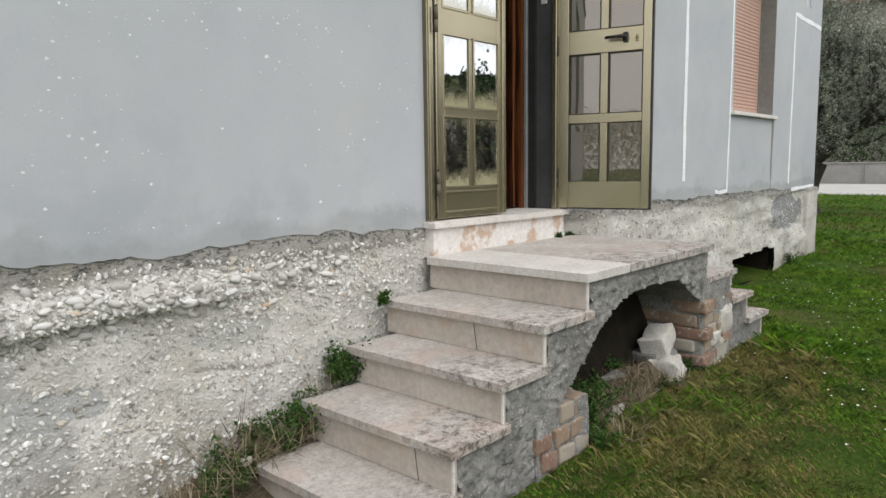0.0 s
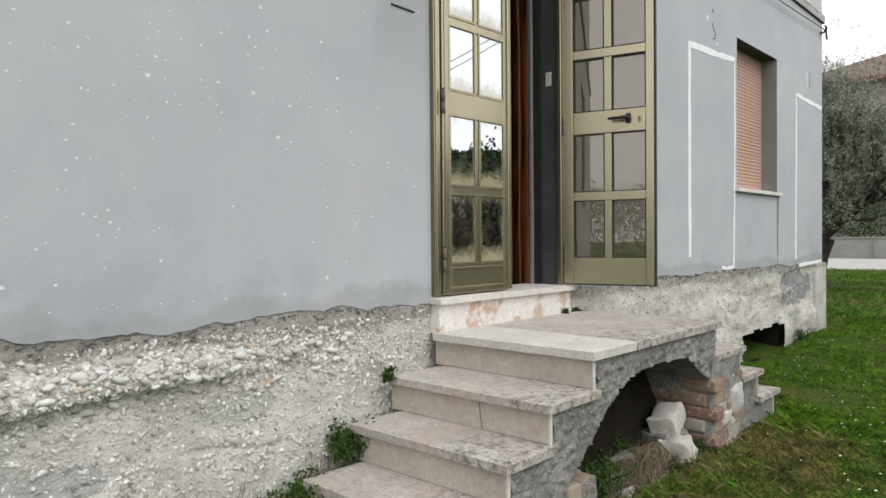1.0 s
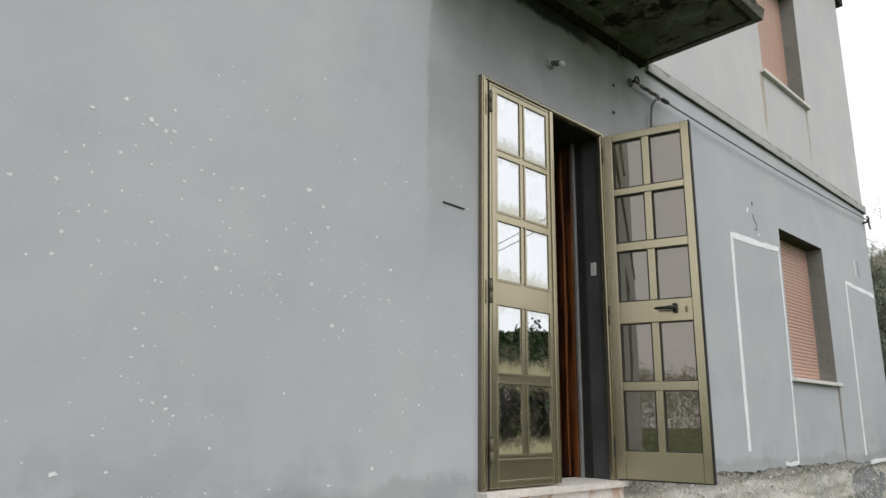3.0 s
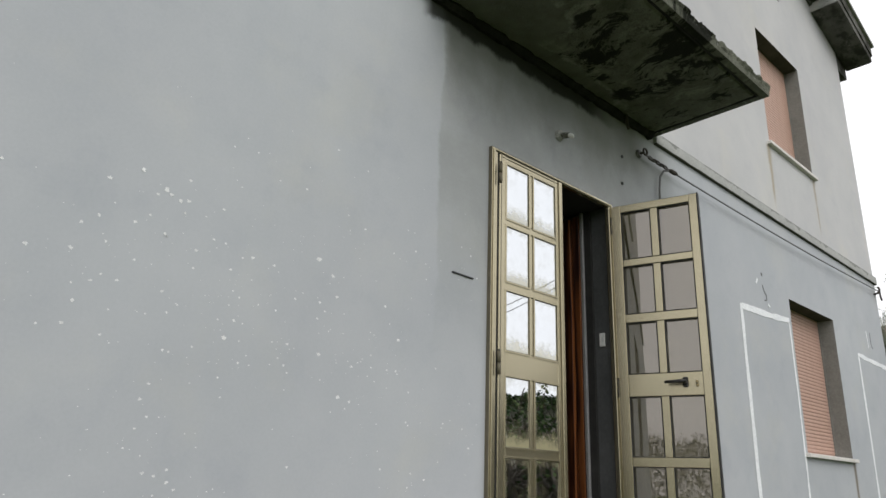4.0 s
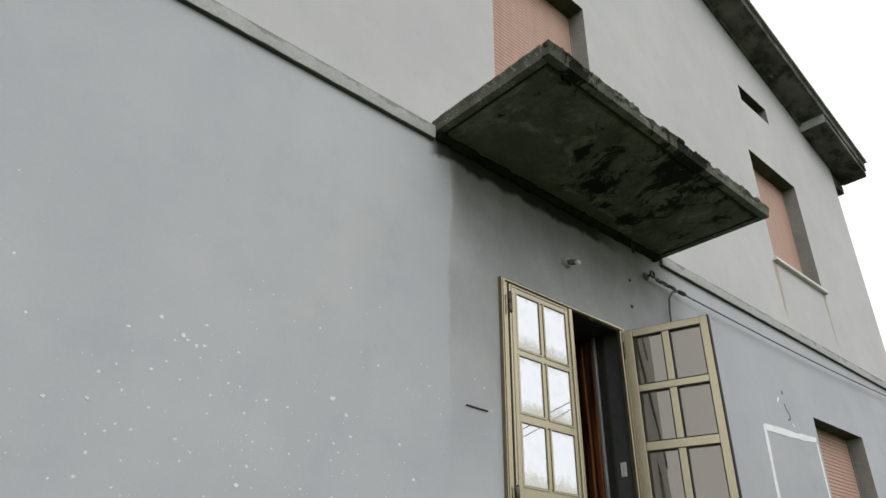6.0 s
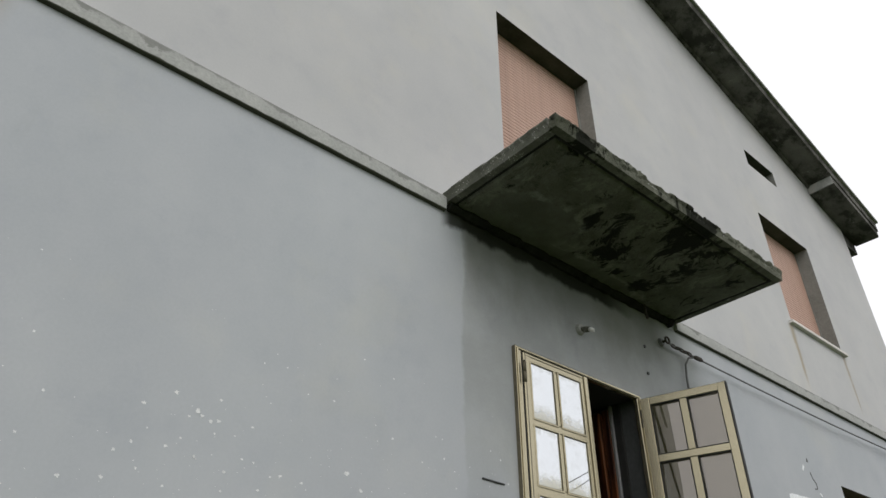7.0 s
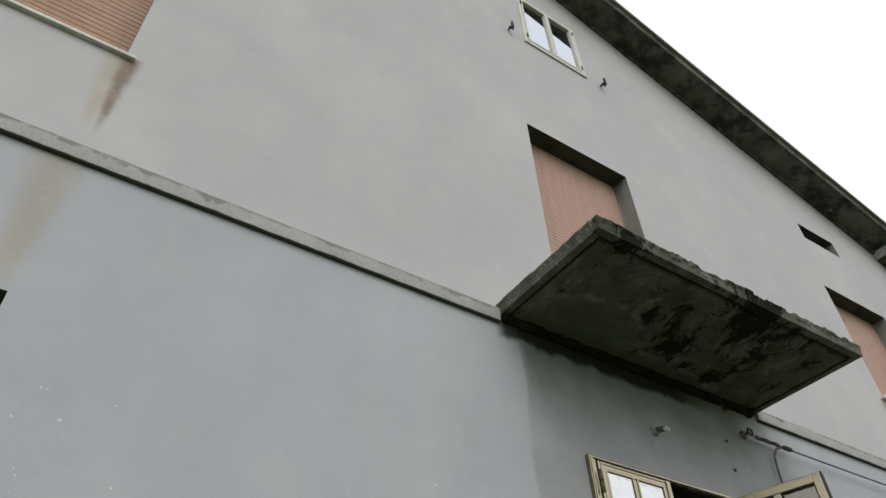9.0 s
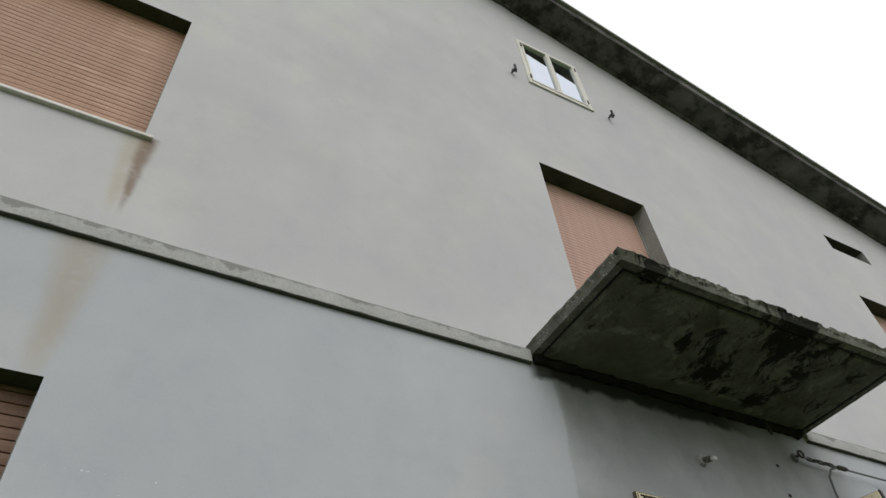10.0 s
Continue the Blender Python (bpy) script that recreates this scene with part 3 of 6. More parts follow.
def thing(name, label, category, group="", kind=""):
    return tagged(new(name), label, category, group, kind)


def raw(name, verts, faces, material, parent=None, smooth=False):
    me = bpy.data.meshes.new(name)
    me.from_pydata([tuple(v) for v in verts], [], [tuple(f) for f in faces])
    me.update()
    if smooth:
        me.polygons.foreach_set("use_smooth", [True] * len(me.polygons))
    me.materials.append(material)
    ob = new(name, me)
    if parent is not None:
        ob.parent = parent
    return ob


def box(bm, x0, x1, y0, y1, z0, z1, bevel=0.0, m=None):
    r = bmesh.ops.create_cube(bm, size=1)
    mat = Matrix.Translation(((x0 + x1) / 2, (y0 + y1) / 2, (z0 + z1) / 2)) @ Matrix.Diagonal((x1 - x0, y1 - y0, z1 - z0, 1))
    bmesh.ops.transform(bm, matrix=(m @ mat) if m else mat, verts=r["verts"])
    if bevel:
        es = {e for v in r["verts"] for e in v.link_edges}
        bmesh.ops.bevel(bm, geom=list(es), offset=bevel, segments=2, affect="EDGES", profile=0.5)
    return bm


def boxed(*a, **k):
    return box(bmesh.new(), *a, **k)


def prism(bm, pts, y0, y1):
    """A profile in x and z, drawn out from y0 to y1."""
    a = [bm.verts.new((x, y0, z)) for x, z in pts]
    b = [bm.verts.new((x, y1, z)) for x, z in pts]
    bm.faces.new(a)
    bm.faces.new(b[::-1])
    n = len(pts)
    for i in range(n):
        bm.faces.new((a[i], b[i], b[(i + 1) % n], a[(i + 1) % n]))
    return bm


def tube(bm, pts, radii, sides=8, cap=True):
    """A round bar through points, each with its radius."""
    pts = [Vector(p) for p in pts]
    rings = []
    for i, p in enumerate(pts):
        d = (pts[min(i + 1, len(pts) - 1)] - pts[max(i - 1, 0)]).normalized()
        u = d.orthogonal().normalized() if i == 0 else (u - d * u.dot(d)).normalized()
        w = d.cross(u)
        r = radii[i] if isinstance(radii, (list, tuple)) else radii
        rings.append([bm.verts.new(p + (u * math.cos(k * math.tau / sides) + w * math.sin(k * math.tau / sides)) * r) for k in range(sides)])
    for a, b in zip(rings, rings[1:]):
        for k in range(sides):
            bm.faces.new((a[k], a[(k + 1) % sides], b[(k + 1) % sides], b[k]))
    if cap:
        bm.faces.new(rings[0][::-1])
        bm.faces.new(rings[-1])
    return bm


def roughen(bm, amount, scale, cuts=0):
    if cuts:
        bmesh.ops.subdivide_edges(bm, edges=bm.edges[:], cuts=cuts, use_grid_fill=True)
    for v in bm.verts:
        v.co += noise.noise_vector(v.co * scale) * amount
    return bm


def smooth01(a, b, v):
    t = min(1.0, max(0.0, (v - a) / (b - a)))
    return t * t * (3 - 2 * t)


def ground_z(x, y):
    z = 0.07 + 0.12 * smooth01(-1.6, 1.2, x) + 0.18 * smooth01(6.0, 20.0, x)
    z -= 0.13 * math.exp(-(((x - 5.08) / 0.75) ** 2) - ((y / 0.3) ** 2))
    return z + 0.02 * noise.noise(Vector((x * 0.6, y * 0.6, 0.0)))


# ---------------------------------------------------------------- ground
def build_ground():
    xs = list(np.concatenate([np.linspace(-160, -8, 14), np.linspace(-7, 12, 96), np.linspace(12.6, 34, 40), np.linspace(40, 260, 16)]))
    ys = list(np.concatenate([np.linspace(-200, -12, 14), np.linspace(-10, 4, 71), np.linspace(5, 30, 20), np.linspace(40, 220, 12)]))
    verts = [(x, y, ground_z(x, y)) for x in xs for y in ys]
    n = len(ys)
    faces = [(i * n + j, (i + 1) * n + j, (i + 1) * n + j + 1, i * n + j + 1) for i in range(len(xs) - 1) for j in range(n - 1)]
    tagged(raw("ground", verts, faces, LAWN, smooth=True), "short green lawn with dry yellowish patches", "lawn", kind="structure")


build_ground()
bm = bmesh.new()
box(bm, 20.3, 30.6, -60, 80, 0.30, 0.40)
road = tagged(link("road", bm, ROADMAT), "pale concrete lane along the lawn edge", "road", kind="structure")


# ---------------------------------------------------------------- the house
XL, XR, APEX, DEEP = -8.0, 7.34, -1.6, 8.0
RAKE0, RAKE = 10.06, 0.31
WALL = 0.40


def rake_z(x):
    return RAKE0 - RAKE * x if x >= APEX else RAKE0 - RAKE * APEX + RAKE * (x - APEX)


DOOR = (0.0, 1.21, 1.09, 3.395)
HOLES = [DOOR, (4.345, 5.55, 1.88, 3.358), (4.36, 5.575, 5.085, 6.56), (0.015, 1.225, 4.30, 6.575), (-4.30, -3.045, 5.050, 6.52),
         (-4.30, -3.042, 1.88, 3.362), (0.225, 1.055, 8.145, 9.105), (4.525, 5.265, 7.405, 7.655)]
FOOT = 1.30


def foot_z(x):
    """The broken lower edge of the plaster."""
    z = 1.085 + 0.03 * noise.noise(Vector((x * 1.7, 3.1, 0))) + 0.022 * noise.noise(Vector((x * 7.0, 0.4, 2))) + 0.010 * noise.noise(Vector((x * 23.0, 5.5, 1)))
    return z - 0.03 * smooth01(4.0, 7.3, x)


def build_front():
    bm = bmesh.new()

    def quad(*ps):
        vs = [bm.verts.new(p) for p in ps]
        bm.faces.new(vs)

    xs = sorted({XL, APEX, XR, *[h[0] for h in HOLES], *[h[1] for h in HOLES]})
    zs = sorted({FOOT, *[h[2] for h in HOLES if h[2] > FOOT], *[h[3] for h in HOLES]})

    def hole(xm, zm):
        return any(h[0] < xm < h[1] and h[2] < zm < h[3] for h in HOLES)

    for xa, xb in zip(xs, xs[1:]):
        xm = (xa + xb) / 2
        top_a, top_b = rake_z(xa), rake_z(xb)
        for i, za in enumerate(zs):
            zb_a = zs[i + 1] if i + 1 < len(zs) else 99
            ta, tb = min(zb_a, top_a), min(zb_a, top_b)
            if za >= min(top_a, top_b):
                if za >= max(top_a, top_b):
                    continue
                # small triangle left over under the slope
                xc = xa + (xb - xa) * (top_a - za) / (top_a - top_b)
                p = [(xa, za), (xc, za), (xa, ta)] if top_a > top_b else [(xc, za), (xb, za), (xb, tb)]
                for y in (0, WALL):
                    bm.faces.new([bm.verts.new((q[0], y, q[1])) for q in p])
                continue
            if hole(xm, (za + min(ta, tb)) / 2):
                continue
            pts = [(xa, za), (xb, za)]
            if tb < zb_a - 1e-6 and ta > tb and ta == zb_a:
                xc = xa + (xb - xa) * (top_a - zb_a) / (top_a - top_b)
                pts += [(xb, tb), (xc, zb_a), (xa, ta)]
            elif ta < zb_a - 1e-6 and tb > ta and tb == zb_a:
                xc = xa + (xb - xa) * (zb_a - top_a) / (top_b - top_a)
                pts += [(xb, tb), (xc, zb_a), (xa, ta)]
            else:
                pts += [(xb, tb), (xa, ta)]
            for y in (0, WALL):
                bm.faces.new([bm.verts.new((q[0], y, q[1])) for q in pts])
    # strip down to the broken edge
    x = XL
    while x < XR - 1e-6:
        step = 0.02 if -3.2 < x < 7.3 else 0.25
        x2 = min(x + step, XR)
        for e in (DOOR[0], DOOR[1]):
            if x < e - 1e-6 < x2:
                x2 = e
        if not (DOOR[0] - 1e-6 <= x and x2 <= DOOR[1] + 1e-6):
            a, b = foot_z(x), foot_z(x2)
            quad((x, 0, a), (x2, 0, b), (x2, 0, FOOT), (x, 0, FOOT))
            quad((x, 0, a), (x2, 0, b), (x2, 0.035, b - 0.012), (x, 0.035, a - 0.012))
        x = x2
    bmesh.ops.remove_doubles(bm, verts=bm.verts[:], dist=0.0005)
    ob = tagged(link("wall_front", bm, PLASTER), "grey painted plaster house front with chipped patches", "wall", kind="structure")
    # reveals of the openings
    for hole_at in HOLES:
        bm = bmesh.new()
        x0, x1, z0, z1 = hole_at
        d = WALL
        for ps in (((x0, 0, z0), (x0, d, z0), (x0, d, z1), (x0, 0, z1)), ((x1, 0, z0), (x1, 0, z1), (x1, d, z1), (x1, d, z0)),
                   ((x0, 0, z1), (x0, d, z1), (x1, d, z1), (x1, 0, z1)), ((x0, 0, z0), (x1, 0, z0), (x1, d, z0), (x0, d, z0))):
            # the door head's underside is near-black: its shade is put into the colour
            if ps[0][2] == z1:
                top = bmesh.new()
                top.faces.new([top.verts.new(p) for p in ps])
                part("lintel", top, GAP if hole_at is DOOR else LINTEL, ob, "door head underside with shade put into its black" if hole_at is DOOR else "green-black underside of an opening")
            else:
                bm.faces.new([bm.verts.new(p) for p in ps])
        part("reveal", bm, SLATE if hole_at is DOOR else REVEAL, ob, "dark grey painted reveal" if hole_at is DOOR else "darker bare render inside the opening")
    return ob


front = build_front()

bm = boxed(XR - 0.4, XR - 0.001, WALL, DEEP, 0.0, rake_z(XR))
tagged(link("wall_east", bm, PLASTER), "grey painted plaster side wall", "wall", kind="structure")
bm = boxed(XL + 0.001, XL + 0.4, WALL, DEEP, 0.0, rake_z(XL))
tagged(link("wall_west", bm, PLASTER), "grey painted plaster side wall", "wall", kind="structure")
bm = prism(bmesh.new(), [(XL, 0.0), (XR, 0.0), (XR, rake_z(XR)), (APEX, rake_z(APEX)), (XL, rake_z(XL))], DEEP, DEEP + 0.4)
tagged(link("wall_back", bm, PLASTER), "grey painted plaster rear wall", "wall", kind="structure")


# roof with a concrete verge and a thickened block at its foot
def build_roof():
    roof = thing("roof", "low-pitched roof with near-black concrete verge", "roof", kind="structure")
    over, thick, xe = 0.362, 0.16, XR + 0.42
    xw = XL - 0.42
    prof = [(xe, rake_z(xe)), (APEX, rake_z(APEX)), (xw, rake_z(xw)), (xw, rake_z(xw) + thick), (APEX, rake_z(APEX) + thick), (xe, rake_z(xe) + thick)]
    bm = prism(bmesh.new(), [(x, z + 0.003) for x, z in prof], -over, DEEP + 0.7)
    part("slab", bm, EAVE, roof)
    # lighter drip edge on top of the verge
    bm = bmesh.new()
    for a, b in ((APEX, xe + 0.03), (xw - 0.03, APEX)):
        prism(bm, [(a, rake_z(a) + thick + 0.004), (b, rake_z(b) + thick + 0.004), (b, rake_z(b) + thick + 0.045), (a, rake_z(a) + thick + 0.045)], -over - 0.035, DEEP + 0.74)
    part("tile_edge", bm, BAND, roof, "pale weathered roof edge")
    # ragged render bead where the soffit meets the wall
    bm = bmesh.new()
    pts, rad = [], []
    for i in range(110):
        x = -3.0 + i * 0.087
        pts.append((x, -0.015, rake_z(x) - 0.012 + 0.012 * noise.noise(Vector((x * 4, 0, 0)))))
        rad.append(0.03 + 0.014 * noise.noise(Vector((x * 9, 1, 0))))
    tube(bm, pts, rad, 7)
    part("mortar_bead", bm, EAVE, roof)
    # soffit lumps
    bm = bmesh.new()
    n, mrow = 150, 7
    grid = []
    for i in range(n + 1):
        x = -3.0 + i * 9.4 / n
        row = []
        for j in range(mrow + 1):
            y = -0.02 - j * (over - 0.06) / mrow
            d = 0.02 * noise.fractal(Vector((x * 3, y * 8, 2)), 1.0, 2.0, 4) if 0 < j < mrow else 0.0
            row.append(bm.verts.new((x, y, rake_z(x) - 0.006 - abs(d))))
        grid.append(row)
    for i in range(n):
        for j in range(mrow):
            bm.faces.new((grid[i][j], grid[i + 1][j], grid[i + 1][j + 1], grid[i][j + 1]))
    part("soffit", bm, EAVE, roof, smooth=True)
    # shaded underside and lit left face of the block are put into colour
    x0, drop = 6.48, 0.14
    prof = [(x0, rake_z(x0) - drop), (xe - 0.02, rake_z(xe - 0.02) - drop + 0.02), (xe - 0.02, rake_z(xe - 0.02) - 0.001), (x0, rake_z(x0) - 0.001)]
    bm = prism(bmesh.new(), prof, -over + 0.012, -0.002)
    bmesh.ops.bevel(bm, geom=bm.edges[:], offset=0.012, segments=2, affect="EDGES")
    part("eave_block", bm, EAVE, roof, "thick concrete block at the eaves, shade put into its dark colour")
    bm = prism(bmesh.new(), [(x0 - 0.012, rake_z(x0) - drop + 0.004), (x0 - 0.001, rake_z(x0) - drop + 0.004), (x0 - 0.001, rake_z(x0) - 0.002), (x0 - 0.012, rake_z(x0) - 0.002)], -over + 0.014, -0.003)
    part("block_face", bm, BAND, roof, "plate with the block's lit face put into a paler colour")
    bm = boxed(XR + 0.003, xe - 0.05, 0.0, DEEP, rake_z(xe) - 0.26, rake_z(xe) - 0.02)
    part("side_gutter_beam", bm, EAVE, roof)


build_roof()


# ---- plinth of pebbly concrete
def plinth_y(x, z):
    d = 0.024 - 0.016 * smooth01(0.97, 1.05, z)
    if x < 0.4:
        # ledge of pebbles that stands out, hollow below it
        ledge = 0.875 + 0.03 * noise.noise(Vector((x * 1.5, 0, 7))) + 0.035 * (x + 1.2) * (1 if x > -3 else 0)
        wide = 1.0 - smooth01(-1.55, -0.70, x)
        d -= 0.055 * wide * smooth01(ledge - 0.012, ledge + 0.012, z) * (1 - smooth01(ledge + 0.05, 1.03, z))
        d -= 0.05 * (1 - smooth01(0.1, ledge - 0.05, z))
    else:
        d -= 0.02 * (1 - smooth01(0.3, 0.75, z))
        zl = 0.80 + 0.04 * math.sin(x * 2.1) + 0.06 * noise.noise(Vector((x * 2.3, 4, 0)))
        d -= 0.030 * (1 - smooth01(zl - 0.012, zl + 0.012, z)) * smooth01(-0.3, 0.1, noise.noise(Vector((x * 1.2, z * 2, 3))))
        d -= 0.020 * noise.fractal(Vector((x * 2.6, 1, z * 6.0)), 1.0, 2.0, 4)
    if x < -0.2:
        zc = 0.55 + 0.03 * math.sin(x * 3.1) + 0.05 * noise.noise(Vector((x * 2.7, 9, 0)))
        d += 0.016 * math.exp(-((z - zc) / 0.007) ** 2) * smooth01(-0.2, 0.2, noise.noise(Vector((x * 2.2, 1, 6))))
    p = Vector((x, 0.0, z))
    d -= 0.015 * noise.fractal(p * 5.0, 1.0, 2.0, 5) + 0.006 * abs(noise.noise(p * 38.0))
    v = noise.voronoi(p * 30.0)[0]
    d -= 0.011 * max(0.0, 1 - v[0] * 2.2) * smooth01(-0.25, 0.1, noise.noise(p * 2.1))
    return max(d, 0.006) if z > 1.02 else d


def build_plinth():
    plinth = thing("plinth", "crumbling pebbly concrete foundation wall below the plaster", "wall", kind="structure")
    cell = (4.43, 5.72, 0.05, 0.41)

    def sheet(name, xs, top):
        nz = 96 if xs[1] - xs[0] < 0.02 else 54
        verts, faces = [], []
        for x in xs:
            zt = top(x)
            for j in range(nz + 1):
                z = zt * j / nz
                verts.append((x, plinth_y(x, z), z))
        for i in range(len(xs) - 1):
            for j in range(nz):
                zc, xc = verts[i * (nz + 1) + j][2], (xs[i] + xs[i + 1]) / 2
                if cell[0] < xc < cell[1] and zc < cell[3] + 0.03 * noise.noise(Vector((xc * 3, 0, 0))):
                    continue
                a = i * (nz + 1) + j
                faces.append((a, a + nz + 1, a + nz + 2, a + 1))
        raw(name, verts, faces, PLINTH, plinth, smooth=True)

    sheet("concrete_face", list(np.arange(-2.75, 0.001, 0.011)), lambda x: 1.14)
    sheet("concrete_face", list(np.arange(0.0, 1.37, 0.034)), lambda x: 0.93)
    sheet("concrete_face", list(np.arange(1.30, 7.33, 0.02)), lambda x: 1.12)
    sheet("concrete_face", list(np.arange(XL, -2.74, 0.05)), lambda x: 1.14)
    bm = boxed(XL, 4.28, 0.10, 0.40, -0.3, 1.08)
    part("core", bm, REVEAL, plinth)
    bm = boxed(5.80, 7.335, 0.10, 0.40, -0.3, 1.08)
    part("core", bm, REVEAL, plinth)
    bm = boxed(4.28, 5.80, 0.10, 0.40, 0.47, 1.08)
    part("core", bm, REVEAL, plinth)
    # corner block
    bm = roughen(boxed(6.95, 7.38, -0.045, 0.5, 0.0, 1.06, 0.02), 0.014, 7, 5)
    part("corner_block", bm, PLINTH, plinth)
    return plinth


plinth = build_plinth()
# near-black lining puts the unlit cellar's darkness into the colour
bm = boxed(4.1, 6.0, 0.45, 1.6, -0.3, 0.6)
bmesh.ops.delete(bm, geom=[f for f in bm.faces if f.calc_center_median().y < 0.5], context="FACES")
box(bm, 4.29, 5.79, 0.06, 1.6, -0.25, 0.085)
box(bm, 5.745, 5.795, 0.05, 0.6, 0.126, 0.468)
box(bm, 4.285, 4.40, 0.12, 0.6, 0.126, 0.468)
tagged(link("cellar_void", bm, SHADEFILL), "cellar lining behind the low opening, darkness put into its colour", "cellar", kind="structure")
bm = roughen(boxed(4.47, 4.55, 0.03, 0.30, -0.05, 0.46, 0.01), 0.008, 12, 2)
tagged(link("cellar_post", bm, BARK), "old dark timber post in the cellar opening", "post")


# ---- chips of white undercoat on the lower wall
def build_flakes():
    rnd = random.Random(11)
    verts, faces = [], []
    spots = [(-1.82, 2.55, 0.013), (-1.80, 2.535, 0.010), (-1.92, 2.60, 0.014), (-1.76, 2.52, 0.011), (-1.73, 2.53, 0.011), (-1.85, 2.52, 0.009), (-2.03, 2.53, 0.012), (-2.11, 2.24, 0.012),
             (-2.04, 2.38, 0.010), (-1.43, 2.37, 0.011), (-1.11, 2.44, 0.016), (-1.03, 2.38, 0.014), (-1.00, 2.29, 0.011), (-2.07, 2.06, 0.011), (-0.72, 2.30, 0.010),
             (-1.51, 2.02, 0.014), (-0.63, 2.15, 0.012), (-1.07, 2.02, 0.012), (-0.95, 1.85, 0.013), (-1.94, 2.16, 0.010), (-1.67, 2.34, 0.009), (-0.87, 2.65, 0.010),
             (-2.09, 1.98, 0.010), (-1.17, 1.55, 0.009), (-1.47, 1.34, 0.010), (-0.70, 1.24, 0.014), (-1.83, 1.27, 0.010), (-1.99, 1.27, 0.018)]
    for _ in range(1500):
        x = rnd.uniform(-3.0, -0.08)
        z = min(3.0, max(1.18, rnd.gauss(2.05, 0.48)))
        if noise.noise(Vector((x * 1.6, z * 1.6, 3))) + rnd.uniform(-0.35, 0.35) < 0.02:
            continue
        spots.append((x, z, 0.0024 + 0.0075 * rnd.random() ** 3.5))
    for x, z, r in spots:
        r *= 0.78
        n = 11
        b = len(verts)
        ang = rnd.uniform(0, 6)
        for k in range(n):
            a = ang + k * math.tau / n
            q = r * rnd.uniform(0.45, 1.3)
            verts.append((x + q * math.cos(a), -0.0016, z + q * 0.8 * math.sin(a)))
        faces.append(tuple(range(b, b + n)))
    tagged(raw("paint_flakes", verts, faces, CHIPS), "small white chips where the grey paint flaked off", "paint flakes", kind="stuff")


build_flakes()


# ---- brushed white outlines on the wall
def brush(name, pts, width, label, mat=CHALK, y=-0.003):
    rnd = random.Random(5)
    bm = bmesh.new()
    prev = None
    path = []
    for (xa, za), (xb, zb) in zip(pts, pts[1:]):
        n = max(2, int(math.hypot(xb - xa, zb - za) / 0.04))
        for k in range(n):
            path.append((xa + (xb - xa) * k / n, za + (zb - za) * k / n))
    path.append(pts[-1])
    for i, (x, z) in enumerate(path):
        x2, z2 = path[min(i + 1, len(path) - 1)]
        x1, z1 = path[max(i - 1, 0)]
        d = Vector((x2 - x1, z2 - z1)).normalized()
        s = Vector((-d.y, d.x)) * width * 0.5 * (1 + 0.35 * noise.noise(Vector((x * 6, z * 6, 1))) + rnd.uniform(-0.08, 0.08))
        c = Vector((x, z)) + Vector((-d.y, d.x)) * 0.01 * noise.noise(Vector((x * 2.5, z * 2.5, 8)))
        cur = (bm.verts.new((c.x + s.x, y, c.y + s.y)), bm.verts.new((c.x - s.x, y, c.y - s.y)))
        if prev:
            bm.faces.new((prev[0], prev[1], cur[1], cur[0]))
        prev = cur
    ex = bmesh.ops.extrude_face_region(bm, geom=bm.faces[:])
    bmesh.ops.translate(bm, vec=(0, 0.002, 0), verts=[g for g in ex["geom"] if isinstance(g, bmesh.types.BMVert)])
    return tagged(link(name, bm, mat), label, "paint mark", "marks on the wall")


brush("painted_outline", [(3.225, 1.23), (3.228, 3.075), (3.6, 3.085), (4.0, 3.105), (4.29, 3.125)], 0.055, "white brushed outline of a planned opening")
brush("painted_outline", [(4.275, 3.11), (4.285, 2.4), (4.27, 1.8), (4.25, 1.11), (4.05, 1.10), (3.95, 1.115)], 0.035, "thin white brushed line beside the ground-floor window")
brush("painted_outline", [(6.215, 1.13), (6.25, 3.075), (6.7, 3.065), (7.32, 3.045)], 0.05, "white brushed outline near the house corner")
brush("painted_smear", [(6.35, 1.055), (6.8, 1.06), (7.30, 1.065)], 0.045, "white paint smeared along the plaster foot")
brush("painted_mark", [(3.74, 3.37), (3.76, 3.32), (3.81, 3.28), (3.80, 3.23), (3.75, 3.22)], 0.012, "dark scrawled mark above a white outline", CABLE)
brush("painted_mark", [(3.74, 3.46), (3.745, 3.49)], 0.025, "dark dab above a white outline", CABLE)
brush("painted_mark", [(3.60, 3.36), (3.64, 3.41)], 0.02, "small white dab above an outline")
brush("painted_mark", [(3.82, 3.20), (3.86, 3.18)], 0.02, "small white dab above an outline")
brush("painted_mark", [(6.66, 3.42), (6.68, 3.22)], 0.02, "white scrawled stroke near the corner")
brush("painted_mark", [(6.80, 3.42), (6.79, 3.26), (6.84, 3.23)], 0.011, "grey scrawled stroke near the corner", CABLE)


